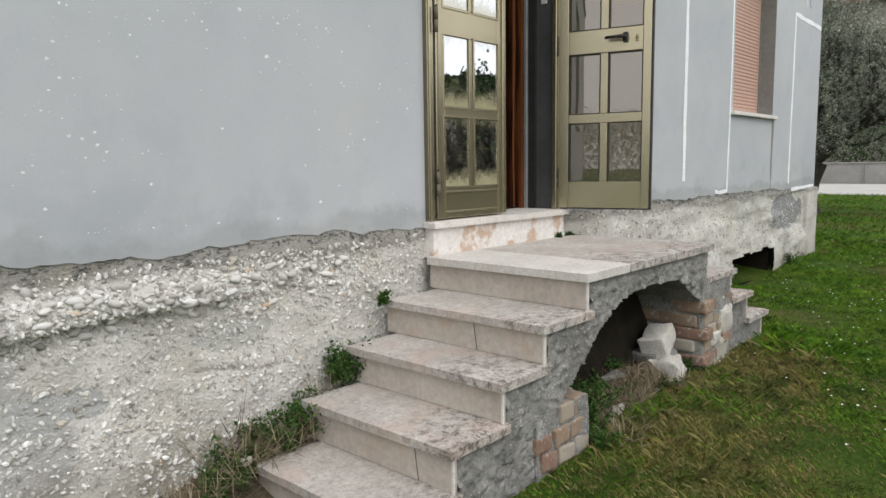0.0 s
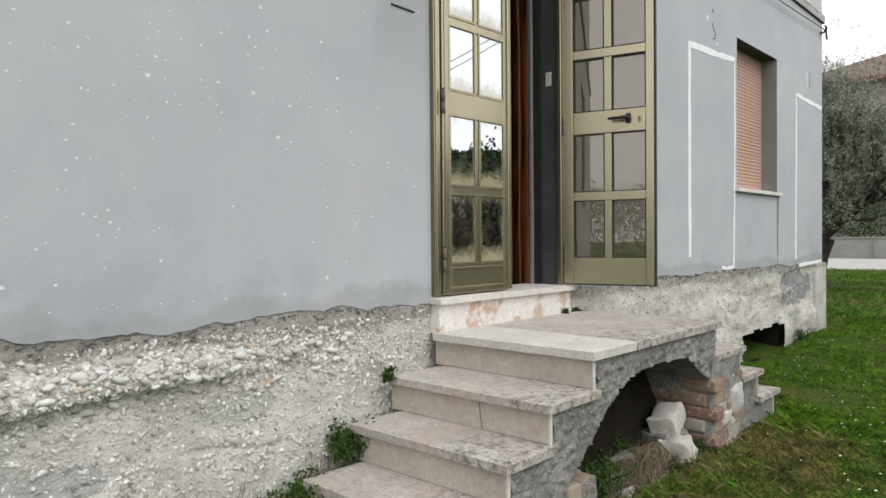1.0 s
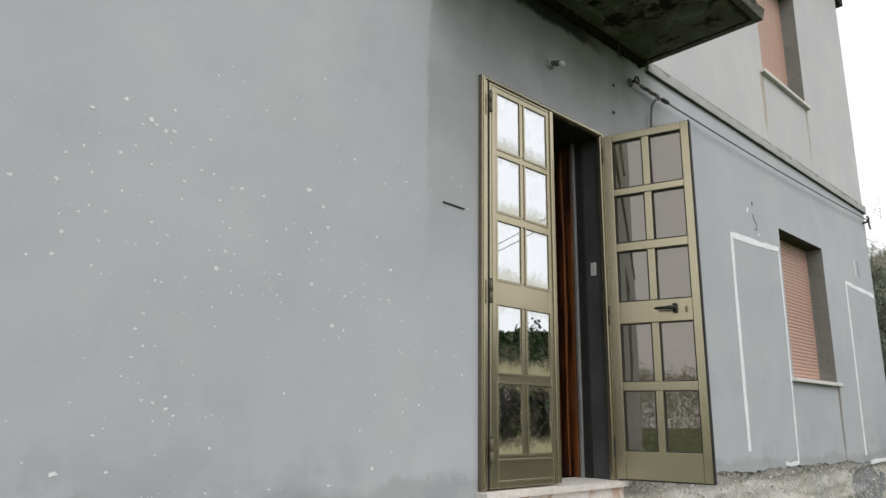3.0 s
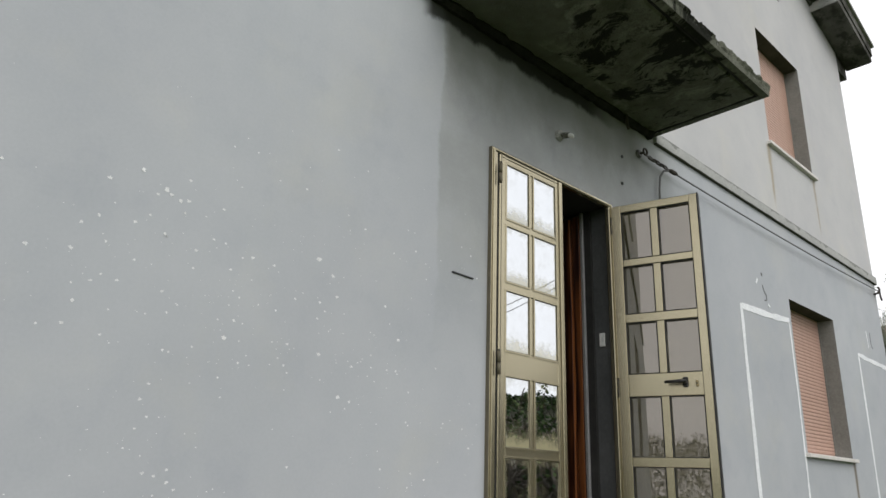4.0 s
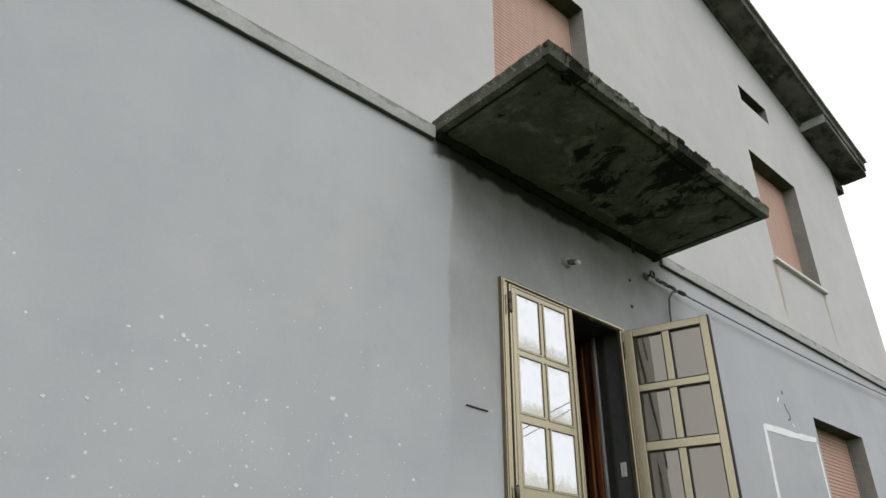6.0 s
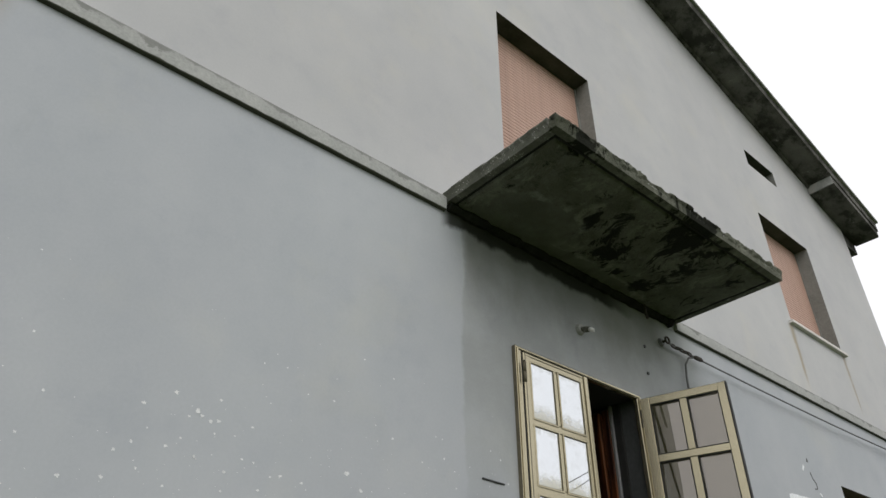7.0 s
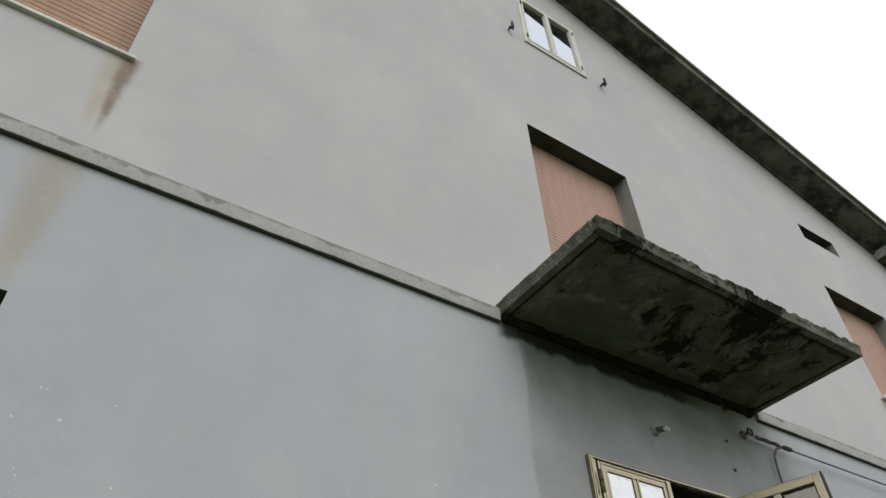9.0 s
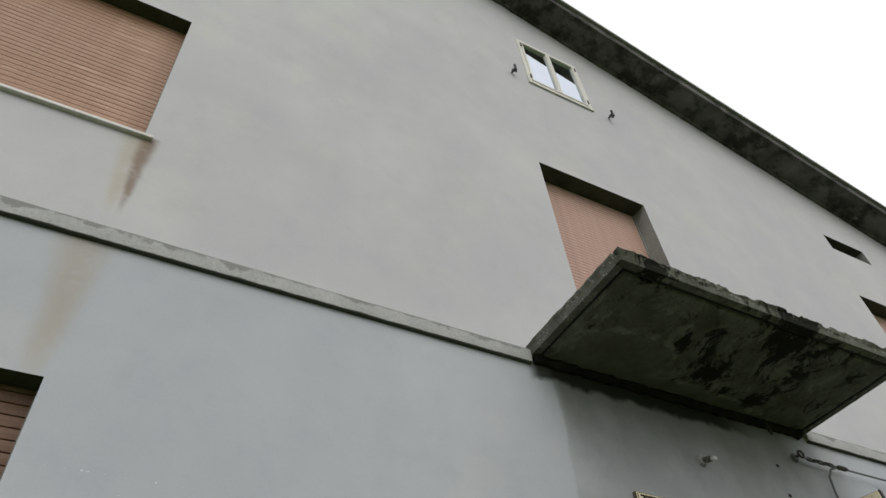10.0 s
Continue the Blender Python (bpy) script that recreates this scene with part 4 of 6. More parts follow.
# ---- string course
def build_course(xa, xb):
    bm = bmesh.new()
    n = int((xb - xa) / 0.05)
    rings = []
    for i in range(n + 1):
        x = xa + (xb - xa) * i / n
        w = 0.004 * noise.noise(Vector((x * 5, 2, 0)))
        nib = 0.012 * max(0, noise.noise(Vector((x * 9, 7, 0))))
        prof = [(0.002, 4.145), (-0.021 + w, 4.146 + w * 0.4), (-0.027 + w, 4.150), (-0.029 + w, 4.19), (-0.029 + w, 4.240 - nib * 0.5), (-0.020, 4.254 + w), (0.002, 4.272)]
        rings.append([bm.verts.new((x, y, z)) for y, z in prof])
    for a, b in zip(rings, rings[1:]):
        for k in range(6):
            bm.faces.new((a[k], a[k + 1], b[k + 1], b[k]))
    bm.faces.new(rings[0])
    bm.faces.new(rings[-1][::-1])
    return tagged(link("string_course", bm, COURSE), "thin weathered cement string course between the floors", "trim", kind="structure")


build_course(XL, -0.559)
build_course(1.907, XR + 0.03)


# ---------------------------------------------------------------- balcony
def build_balcony():
    bal = thing("balcony", "bare concrete balcony slab, mossy below, with a crumbling edge", "balcony")
    x0, x1, y1, zb, zt = -0.557, 1.905, -0.925, 4.205, 4.288
    bm = bmesh.new()
    nx, ny = 150, 56
    low, top = [], []

    ins = 0.052

    def under(x, y):
        e = min(x - x0, x1 - x, y - y1) - ins
        groove = 0.030 if e < 0.018 else 0.0
        return zb + groove - (0.008 * abs(noise.fractal(Vector((x * 4, y * 4, 0)), 1.0, 2.0, 4)) if e > 0.02 else 0)

    for i in range(nx + 1):
        x = x0 + ins + (x1 - x0 - 2 * ins) * i / nx
        low.append([bm.verts.new((x, (y1 + ins) * j / ny - 0.001, under(x, (y1 + ins) * j / ny))) for j in range(ny + 1)])
    for i in range(nx):
        for j in range(ny):
            bm.faces.new((low[i][j], low[i][j + 1], low[i + 1][j + 1], low[i + 1][j]))
    part("underside", bm, MOSSY, bal, "stained mossy underside with a drip groove", smooth=True)
    part("slab", boxed(x0 + 0.002, x1 - 0.002, y1 + 0.002, -0.001, zb + 0.02, zt - 0.02), BAND, bal)
    # rims, rougher and broken along the front
    def rim(p, q, rough):
        bm = bmesh.new()
        n = int((Vector(q) - Vector(p)).length / 0.018)
        d = (Vector(q) - Vector(p)).normalized()
        out = Vector((d.y, -d.x, 0))
        rings = []
        for i in range(n + 1):
            c = Vector(p) + (Vector(q) - Vector(p)) * i / n
            f = noise.fractal(c * 9, 1.0, 2.0, 5) * rough
            g = noise.fractal(c * 21 + Vector((5, 0, 0)), 1.0, 2.0, 4) * rough
            bite = 0.6 * rough * (1 if noise.noise(c * 6.0) > 0.18 else 0)
            prof = [(-0.052, zb + 0.031), (-0.050, zb), (0.0, zb), (0.004 + f * 0.3, zb + 0.035), (0.008 + g * 0.6 - bite, zb + 0.050), (0.016 + f - bite, zb + 0.072),
                    (0.004 + g - bite, zt + 0.012 + f * 0.7 - bite), (-0.04, zt + 0.01)]
            rings.append([bm.verts.new((c.x + out.x * o, c.y + out.y * o, z)) for o, z in prof])
        for a, b in zip(rings, rings[1:]):
            for k in range(7):
                bm.faces.new((a[k], a[k + 1], b[k + 1], b[k]))
        bm.faces.new(rings[0])
        bm.faces.new(rings[-1][::-1])
        return bm
    part("front_edge", rim((x0, y1, 0), (x1, y1, 0), 0.015), MOSSY, bal, "crumbling mossy front edge")
    part("side_edge", rim((x0, -0.001, 0), (x0, y1 + 0.0525, 0), 0.004), LICHEN, bal)
    part("side_edge", rim((x1, y1 + 0.0525, 0), (x1, -0.001, 0), 0.004), LICHEN, bal)
    part("floor", boxed(x0 + 0.03, x1 - 0.03, y1 + 0.03, -0.001, zt - 0.018, zt + 0.002), MOSSY, bal)
    # black strips fill the drip groove; its shade is put into their colour
    for a in ((x0 + 0.054, x0 + 0.068, y1 + 0.054, -0.03), (x1 - 0.068, x1 - 0.054, y1 + 0.054, -0.03), (x0 + 0.068, x1 - 0.068, y1 + 0.054, y1 + 0.068)):
        part("groove_shade", boxed(a[0], a[1], a[2], a[3], zb + 0.001, zb + 0.028), GRIMESHADE, bal, "black strip putting the drip groove's shade into colour")
    # stub of reinforcement by the wall
    part("iron_stub", tube(bmesh.new(), [(1.44, -0.05, 4.22), (1.44, -0.05, 4.14), (1.45, -0.055, 4.085)], 0.012), RUSTY, bal)
    # mortar fillet between slab and wall
    bm = bmesh.new()
    tube(bm, [(x0 + 0.02 + i * 0.05, -0.012, zb - 0.006 + 0.01 * noise.noise(Vector((i * 0.6, 0, 0)))) for i in range(49)],
         [0.042 + 0.026 * noise.noise(Vector((i * 0.8, 3, 0))) for i in range(49)], 7)
    part("mortar_fillet", bm, GRIMESHADE, bal, "black grimy fillet against the wall")


build_balcony()


# ---------------------------------------------------------------- windows with roller shutters
def slat_mesh(width, pitch, mat, belly=0.0095):
    bm = bmesh.new()
    prof = [(0.0, 0.0), (-0.8 * belly, 0.003), (-belly, pitch * 0.5), (-0.8 * belly, pitch - 0.004), (0.0, pitch - 0.001)]
    a = [bm.verts.new((-width / 2, y, z)) for y, z in prof]
    b = [bm.verts.new((width / 2, y, z)) for y, z in prof]
    for i in range(len(prof)):
        j = (i + 1) % len(prof)
        bm.faces.new((a[i], b[i], b[j], a[j]))
    bm.faces.new(a[::-1])
    bm.faces.new(b)
    bmesh.ops.recalc_face_normals(bm, faces=bm.faces)
    me = bpy.data.meshes.new("slat")
    bm.to_mesh(me)
    bm.free()
    me.materials.append(mat)
    return me


def shutter_window(number, hole, label, mat=SALMON, pitch=0.0365, depth=0.17, sill=True, drop=0.0, thick=0.034, reach=0.045, belly=0.0095):
    x0, x1, z0, z1 = hole
    win = thing("window_%d" % number, label, "window", kind="structure")
    me = slat_mesh(x1 - x0 - 0.026, pitch, mat, belly)
    n = int((z1 - z0 - drop) / pitch) + 1
    for i in range(n):
        s = new("slat", me)
        s.parent = win
        s.location = ((x0 + x1) / 2, depth, z0 + 0.004 + i * pitch)
    for xa in (x0 + 0.001, x1 - 0.013):
        part("guide_rail", boxed(xa, xa + 0.012, depth - 0.022, depth + 0.02, z0 + 0.004, z1 - 0.004), REVEAL, win)
    part("backing", boxed(x0 + 0.002, x1 - 0.002, depth + 0.05, depth + 0.08, z0 + 0.002, z1 - 0.002), GAP, win)
    if sill:
        part("window_sill", boxed(x0 - 0.06, x1 + 0.05, -reach, depth - 0.03, z0 - thick, z0 + 0.002, 0.004), MARBLE, win, "thin pale marble sill")
    return win


shutter_window(1, HOLES[1], "ground-floor window with a closed salmon roller shutter")
shutter_window(2, HOLES[2], "upper window with a closed salmon roller shutter")
shutter_window(3, HOLES[3], "balcony door closed by a salmon roller shutter", sill=False)
shutter_window(4, HOLES[4], "wide upper window with a closed faded roller shutter", mat=FADED, pitch=0.045, depth=0.12, thick=0.022, reach=0.030, belly=0.004)
shutter_window(5, HOLES[5], "ground-floor window with an older brown slatted shutter", SHADEWOOD, 0.052, 0.12)


def attic_window():
    x0, x1, z0, z1 = HOLES[6]
    win = thing("window_6", "small two-light attic window with an ivory frame", "window", kind="structure")
    xm = (x0 + x1) / 2
    bm = bmesh.new()
    w = 0.034
    for a in ((x0 - 0.012, x0 + w, z0 - 0.012, z1 + 0.012), (x1 - w, x1 + 0.012, z0 - 0.012, z1 + 0.012), (x0 + w, x1 - w, z1 - w, z1 + 0.012), (x0 + w, x1 - w, z0 - 0.012, z0 + w)):
        box(bm, a[0], a[1], -0.014, 0.05, a[2], a[3], 0.003)
    part("window_frame", bm, IVORY, win)
    for a, b in ((x0 + w + 0.002, xm - 0.002), (xm + 0.002, x1 - w - 0.002)):
        bm = bmesh.new()
        s = 0.026
        for c in ((a, a + s, z0 + w + 0.002, z1 - w - 0.002), (b - s, b, z0 + w + 0.002, z1 - w - 0.002), (a + s, b - s, z0 + w + 0.002, z0 + w + s), (a + s, b - s, z1 - w - s, z1 - w - 0.002)):
            box(bm, c[0], c[1], -0.02, 0.03, c[2], c[3], 0.003)
        sash = part("sash", bm, IVORY, win)
        pane = part("pane", boxed(a + s, b - s, 0.004, 0.010, z0 + w + s, z1 - w - s), GLASS_SASH, sash)
        pane.visible_shadow = False
    for xa, zz in ((x0 + 0.03, z1 - 0.12), (x0 + 0.03, z0 + 0.12), (x1 - 0.03, z1 - 0.12), (x1 - 0.03, z0 + 0.12)):
        part("hinge", tube(bmesh.new(), [(xa, -0.022, zz - 0.03), (xa, -0.022, zz + 0.03)], 0.009), BLACK, win)
    part("window_sill", boxed(x0 - 0.02, x1 + 0.02, -0.020, 0.0, z0 - 0.028, z0 - 0.014, 0.003), IVORY, win)
    # black panel stands in for the dark room behind the panes
    part("backing", boxed(x0 + 0.002, x1 - 0.002, 0.3, 0.32, z0 + 0.002, z1 - 0.002), GAP, win)


attic_window()


def shutter_catch():
    c = thing("shutter_catch", "small black iron shutter catch on the wall", "shutter catch", "attic shutter catches")
    part("spike", tube(bmesh.new(), [(0, 0.02, 0), (0, -0.06, 0.0), (0.0, -0.075, 0.012)], 0.011), BLACK, c)
    bm = boxed(-0.012, 0.012, -0.085, -0.062, -0.055, 0.06, 0.005)
    part("tongue", bm, BLACK, c)
    part("spring", boxed(-0.03, 0.034, -0.05, -0.036, -0.03, -0.008, 0.004), BLACK, c)
    return c


catch = shutter_catch()
catch.matrix_basis = pose(0.0, 0, 8.16)
copy_thing(catch, pose(1.29, 0, 8.14))
vent = thing("wall_vent", "open rectangular ventilation hole below the eaves", "vent", kind="structure")
# black panel closes the hole; the dark behind is put into its colour
part("backing", boxed(4.527, 5.263, 0.36, 0.39, 7.407, 7.653), GAP, vent)


# ---------------------------------------------------------------- front door
def door_leaf(parent, m, glass, label, inside):
    """One glazed leaf, hinged at x = 0; y = 0 is the outer face, y = t the inner one."""
    W, zb, zt, t = 0.575, 1.112, 3.376, 0.046
    cols = [(0.064, 0.264), (0.312, 0.521)]
    rows = [(2.980, 3.322), (2.603, 2.932), (2.210, 2.545), (1.701, 2.067), (1.281, 1.645)]
    face = t if inside else 0.0           # the face that is looked at
    out = 1 if inside else -1
    pane_y = 0.016 if inside else 0.008

    def plate(bm, xa, xb, za, zz, y0, y1, bevel=0.0):
        return box(bm, xa, xb, min(y0, y1), max(y0, y1), za, zz, bevel, m)

    bm = bmesh.new()
    plate(bm, 0.002, cols[0][0], zb, zt, 0, t, 0.004)
    plate(bm, cols[1][1], W - 0.002, zb, zt, 0, t, 0.004)
    edges = [zb] + [z for row in rows[::-1] for z in row] + [zt]
    for za, zz in zip(edges[0::2], edges[1::2]):
        plate(bm, cols[0][0], cols[1][1], za, zz, 0.002, t - 0.002, 0.004)
    for za, zz in rows:
        plate(bm, cols[0][1], cols[1][0], za, zz, 0.003, t - 0.003, 0.004)
    leaf = part("door_leaf", bm, CHAMPAGNE, parent, label)
    for za, zz in rows:
        for xa, xb in cols:
            p = part("pane", plate(bmesh.new(), xa + 0.003, xb - 0.003, za + 0.003, zz - 0.003, pane_y - 0.003, pane_y + 0.003), glass, leaf)
            p.visible_shadow = False
            # rubber lining round the pane, and a slim bead over it on the outer face
            bm = bmesh.new()
            g, y0, y1 = (0.0045 if inside else 0.003), pane_y + out * 0.003, face - out * (0.005 if inside else 0.001)
            for c in ((xa, xa + g, za, zz), (xb - g, xb, za, zz), (xa + g, xb - g, za, za + g), (xa + g, xb - g, zz - g, zz)):
                plate(bm, c[0], c[1], c[2], c[3], y0, y1)
            part("gasket", bm, GAP if inside else BRONZE, leaf)
            if not inside:
                bm = bmesh.new()
                g = 0.011
                for c in ((xa - g, xa, za - g, zz + g), (xb, xb + g, za - g, zz + g), (xa, xb, za - g, za), (xa, xb, zz, zz + g)):
                    plate(bm, c[0], c[1], c[2], c[3], -0.003, 0.001, 0.0015)
                part("glazing_bead", bm, CHAMPAGNE, leaf)
    if not inside:
        # raised field in the bottom rail and a shadow line along the meeting stile
        bm = bmesh.new()
        x0, x1, z0, z1 = cols[0][0] - 0.006, cols[1][1] + 0.006, zb + 0.030, rows[4][0] - 0.022
        for c in ((x0, x1, z0, z0 + 0.010), (x0, x1, z1 - 0.010, z1), (x0, x0 + 0.010, z0 + 0.010, z1 - 0.010), (x1 - 0.010, x1, z0 + 0.010, z1 - 0.010)):
            plate(bm, c[0], c[1], c[2], c[3], -0.006, 0.003, 0.002)
        part("panel_moulding", bm, CHAMPAGNE, leaf)
        part("cover_strip", plate(bmesh.new(), W - 0.020, W + 0.010, zb + 0.004, zt - 0.004, -0.010, 0.001, 0.003), CHAMPAGNE, leaf)
        # strips on the face put the groove shadows into dark colour
        part("shadow_strip", plate(bmesh.new(), W - 0.0245, W - 0.0215, zb + 0.004, zt - 0.004, -0.0015, 0.001), BRONZE, leaf)
        bm = plate(bmesh.new(), 0.016, 0.019, zb + 0.004, zt - 0.004, -0.0015, 0.001)
        plate(bm, 0.019, W - 0.0245, zt - 0.018, zt - 0.015, -0.0015, 0.001)
        part("shadow_strip", bm, BRONZE, leaf)
    else:
        part("lock_plate", plate(bmesh.new(), W - 0.172, W - 0.142, 2.116, 2.178, t, t + 0.012, 0.006), BLACK, leaf, "black handle rose")
        bm = bmesh.new()
        P = [m @ Vector(q) for q in ((W - 0.157, t + 0.006, 2.147), (W - 0.157, t + 0.045, 2.147), (W - 0.168, t + 0.055, 2.147), (W - 0.205, t + 0.056, 2.146), (W - 0.255, t + 0.053, 2.146), (W - 0.268, t + 0.045, 2.145))]
        tube(bm, P, [0.012, 0.012, 0.012, 0.010, 0.009, 0.009], 10)
        part("door_handle", bm, BLACK, leaf, "black lever handle", smooth=True)
        bm = plate(bmesh.new(), W - 0.097, W - 0.081, 2.118, 2.156, t, t + 0.005, 0.003)
        key = part("keyhole_plate", bm, BRASS, leaf)
        part("keyhole", tube(bmesh.new(), [m @ Vector((W - 0.089, t + 0.003, 2.138)), m @ Vector((W - 0.089, t + 0.007, 2.138))], 0.005, 8), BLACK, key)
        bm = plate(bmesh.new(), W - 0.002, W + 0.006, zb - 0.004, zt, 0.004, t + 0.002)
        plate(bm, 0.01, W - 0.002, zb - 0.005, zb, t - 0.006, t + 0.002)
        part("edge_seal", bm, GAP, leaf, "black rubber edge seal")
    # a hinge is a knuckle of two barrels with a leaf plate
    for zz in (1.30, 2.13, 3.24):
        q = m @ Vector((-0.008, -0.016 if not inside else t * 0.6, zz))
        bm = bmesh.new()
        tube(bm, [q + Vector((0, 0, -0.062)), q + Vector((0, 0, -0.002))], 0.0105, 10)
        tube(bm, [q + Vector((0, 0, 0.002)), q + Vector((0, 0, 0.062))], 0.0105, 10)
        hinge = part("hinge", bm, BRONZE if not inside else BLACK, leaf, smooth=True)
        part("pin", tube(bmesh.new(), [q + Vector((0, 0, -0.004)), q + Vector((0, 0, 0.072))], 0.0065, 8), BLACK, hinge)
    return leaf


def build_door():
    d = thing("door_1", "champagne aluminium glazed double door, one leaf swung open", "door", kind="structure")
    x0, x1, z0, z1 = DOOR
    bm = bmesh.new()
    w, sill = 0.036, z0 + 0.016
    for a in ((x0 - 0.014, x0 + w, sill, z1 + 0.012), (x1 - 0.030, x1 + 0.014, sill, z1 + 0.012), (x0 + w, x1 - 0.030, z1 - 0.016, z1 + 0.012)):
        box(bm, a[0], a[1], -0.026, 0.008, a[2], a[3], 0.004)
    frame_ob = part("door_frame", bm, CHAMPAGNE, d)
    bm = bmesh.new()
    for a in ((x0 - 0.004, x0 + 0.010, sill + 0.004, z1 + 0.002), (x1 - 0.010, x1 + 0.004, sill + 0.004, z1 + 0.002), (x0 + 0.010, x1 - 0.010, z1 - 0.010, z1 + 0.002)):
        box(bm, a[0], a[1], -0.034, -0.0255, a[2], a[3], 0.003)
    part("frame_bead", bm, CHAMPAGNE, frame_ob)
    # thin dark strips stand in for the shadow beside the frame
    bm = bmesh.new()
    for a in ((x0 + 0.0105, x0 + 0.0135, sill + 0.004, z1 - 0.012), (x0 - 0.0165, x0 - 0.0145, sill + 0.004, z1 + 0.012)):
        box(bm, a[0], a[1], -0.0270, -0.0005, a[2], a[3])
    box(bm, x0 + 0.0135, x1 - 0.012, -0.0275, -0.0255, z1 - 0.0135, z1 - 0.0105)
    part("seam_shadow", bm, BRONZE, frame_ob, "dark strips putting the frame's seam shadow into colour")
    door_leaf(d, Matrix.Translation((x0 + 0.042, -0.034, 0)), GLASS_FILM, "closed glazed leaf", False)
    # the other leaf is swung outward about its right-hand edge
    m = Matrix.Translation((x1 - 0.018, -0.037, 0)) @ Matrix.Rotation(math.atan2(-0.556, 0.147), 4, "Z")
    door_leaf(d, m @ Matrix.Translation((0, 0.046, 0)) @ Matrix.Scale(-1, 4, (0, 1, 0)), GLASS_CLEAR, "open glazed leaf with a lever handle", True)
    # strips put the dark gap between frame and closed leaf into colour
    bm = bmesh.new()
    for a in ((x0 + 0.0362, x0 + 0.0415, z0 + 0.03, z1 - 0.020), (x0 + 0.0415, x0 + 0.614, z1 - 0.0185, z1 - 0.0165)):
        box(bm, a[0], a[1], -0.0285, -0.024, a[2], a[3])
    part("rebate_gap", bm, GAP, d, "dark strip standing in for the shaded rebate gap")
    # shutter channel, pale rail and wooden inner frame in the reveal
    part("shutter_channel", boxed(x1 - 0.022, x1 - 0.001, 0.142, 0.196, z0 + 0.014, z1 - 0.004), GAP, d, "black shutter channel")
    part("shutter_rail", boxed(x1 - 0.040, x1 - 0.001, 0.198, 0.220, z0 + 0.014, z1 - 0.004, 0.003), RAIL, d, "pale aluminium shutter rail")
    bm = bmesh.new()
    box(bm, x1 - 0.05, x1 - 0.001, 0.224, 0.272, z0 + 0.014, z1 - 0.03, 0.004)
    box(bm, x0 + 0.001, x0 + 0.05, 0.224, 0.272, z0 + 0.014, z1 - 0.03, 0.004)
    part("inner_frame", bm, DOORWOOD, d, "varnished wooden inner frame")
    switch = part("belt_plate", boxed(x1 - 0.010, x1 - 0.0008, 0.062, 0.104, 2.41, 2.50, 0.003), WHITEPLASTIC, d, "white plastic plate")
    part("belt_slot", boxed(x1 - 0.0112, x1 - 0.0098, 0.080, 0.085, 2.44, 2.47), RAIL, switch)
    return d


build_door()


def build_inner_leaf():
    """The wooden inner door, swung into the house against the right-hand reveal."""
    leaf = thing("inner_wooden_door", "varnished chestnut panelled inner door, swung inward", "door")
    m = Matrix.Translation((1.170, 0.276, 0)) @ Matrix.Rotation(radians(93), 4, "Z")
    W, zb, zt = 0.56, 1.112, 3.345
    bm = bmesh.new()
    for a in ((0, 0.085, zb, zt), (W - 0.11, W, zb, zt), (0.085, W - 0.11, zb, zb + 0.2), (0.085, W - 0.11, 2.02, 2.16), (0.085, W - 0.11, zt - 0.13, zt)):
        box(bm, a[0], a[1], 0, 0.045, a[2], a[3], 0.004, m)
    part("stiles", bm, DOORWOOD, leaf)
    for a, b in ((zb + 0.2, 2.02), (2.16, zt - 0.13)):
        bm = boxed(0.085, W - 0.11, 0.014, 0.030, a, b, 0, m)
        box(bm, 0.125, W - 0.15, 0.006, 0.038, a + 0.05, b - 0.05, 0.012, m)
        part("panel", bm, DOORWOOD, leaf)
    part("latch_plate", boxed(W - 0.08, W - 0.05, 0.044, 0.052, 2.0, 2.2, 0.002, m), BRASS, leaf)


build_inner_leaf()


# plain hall behind the door; its darkness is put into the wall colour
def build_hall():
    x0, x1, y0, y1, z0, z1 = -1.2, 2.6, WALL + 0.001, 4.5, 1.085, 3.95
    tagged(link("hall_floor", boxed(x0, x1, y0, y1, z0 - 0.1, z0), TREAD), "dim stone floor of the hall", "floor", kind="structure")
    tagged(link("hall_ceiling", boxed(x0, x1, y0, y1, z1, z1 + 0.1), ROOM), "hall ceiling with its dimness put into the colour", "ceiling", kind="structure")
    tagged(link("hall_wall_north", boxed(x0, x1, y1, y1 + 0.1, z0, z1), ROOM), "hall wall with its dimness put into the colour", "wall", kind="structure")
    tagged(link("hall_wall_east", boxed(x1, x1 + 0.1, y0, y1, z0, z1), ROOM), "hall wall with its dimness put into the colour", "wall", kind="structure")
    tagged(link("hall_wall_west", boxed(x0 - 0.1, x0, y0, y1, z0, z1), ROOM), "hall wall with its dimness put into the colour", "wall", kind="structure")


build_hall()


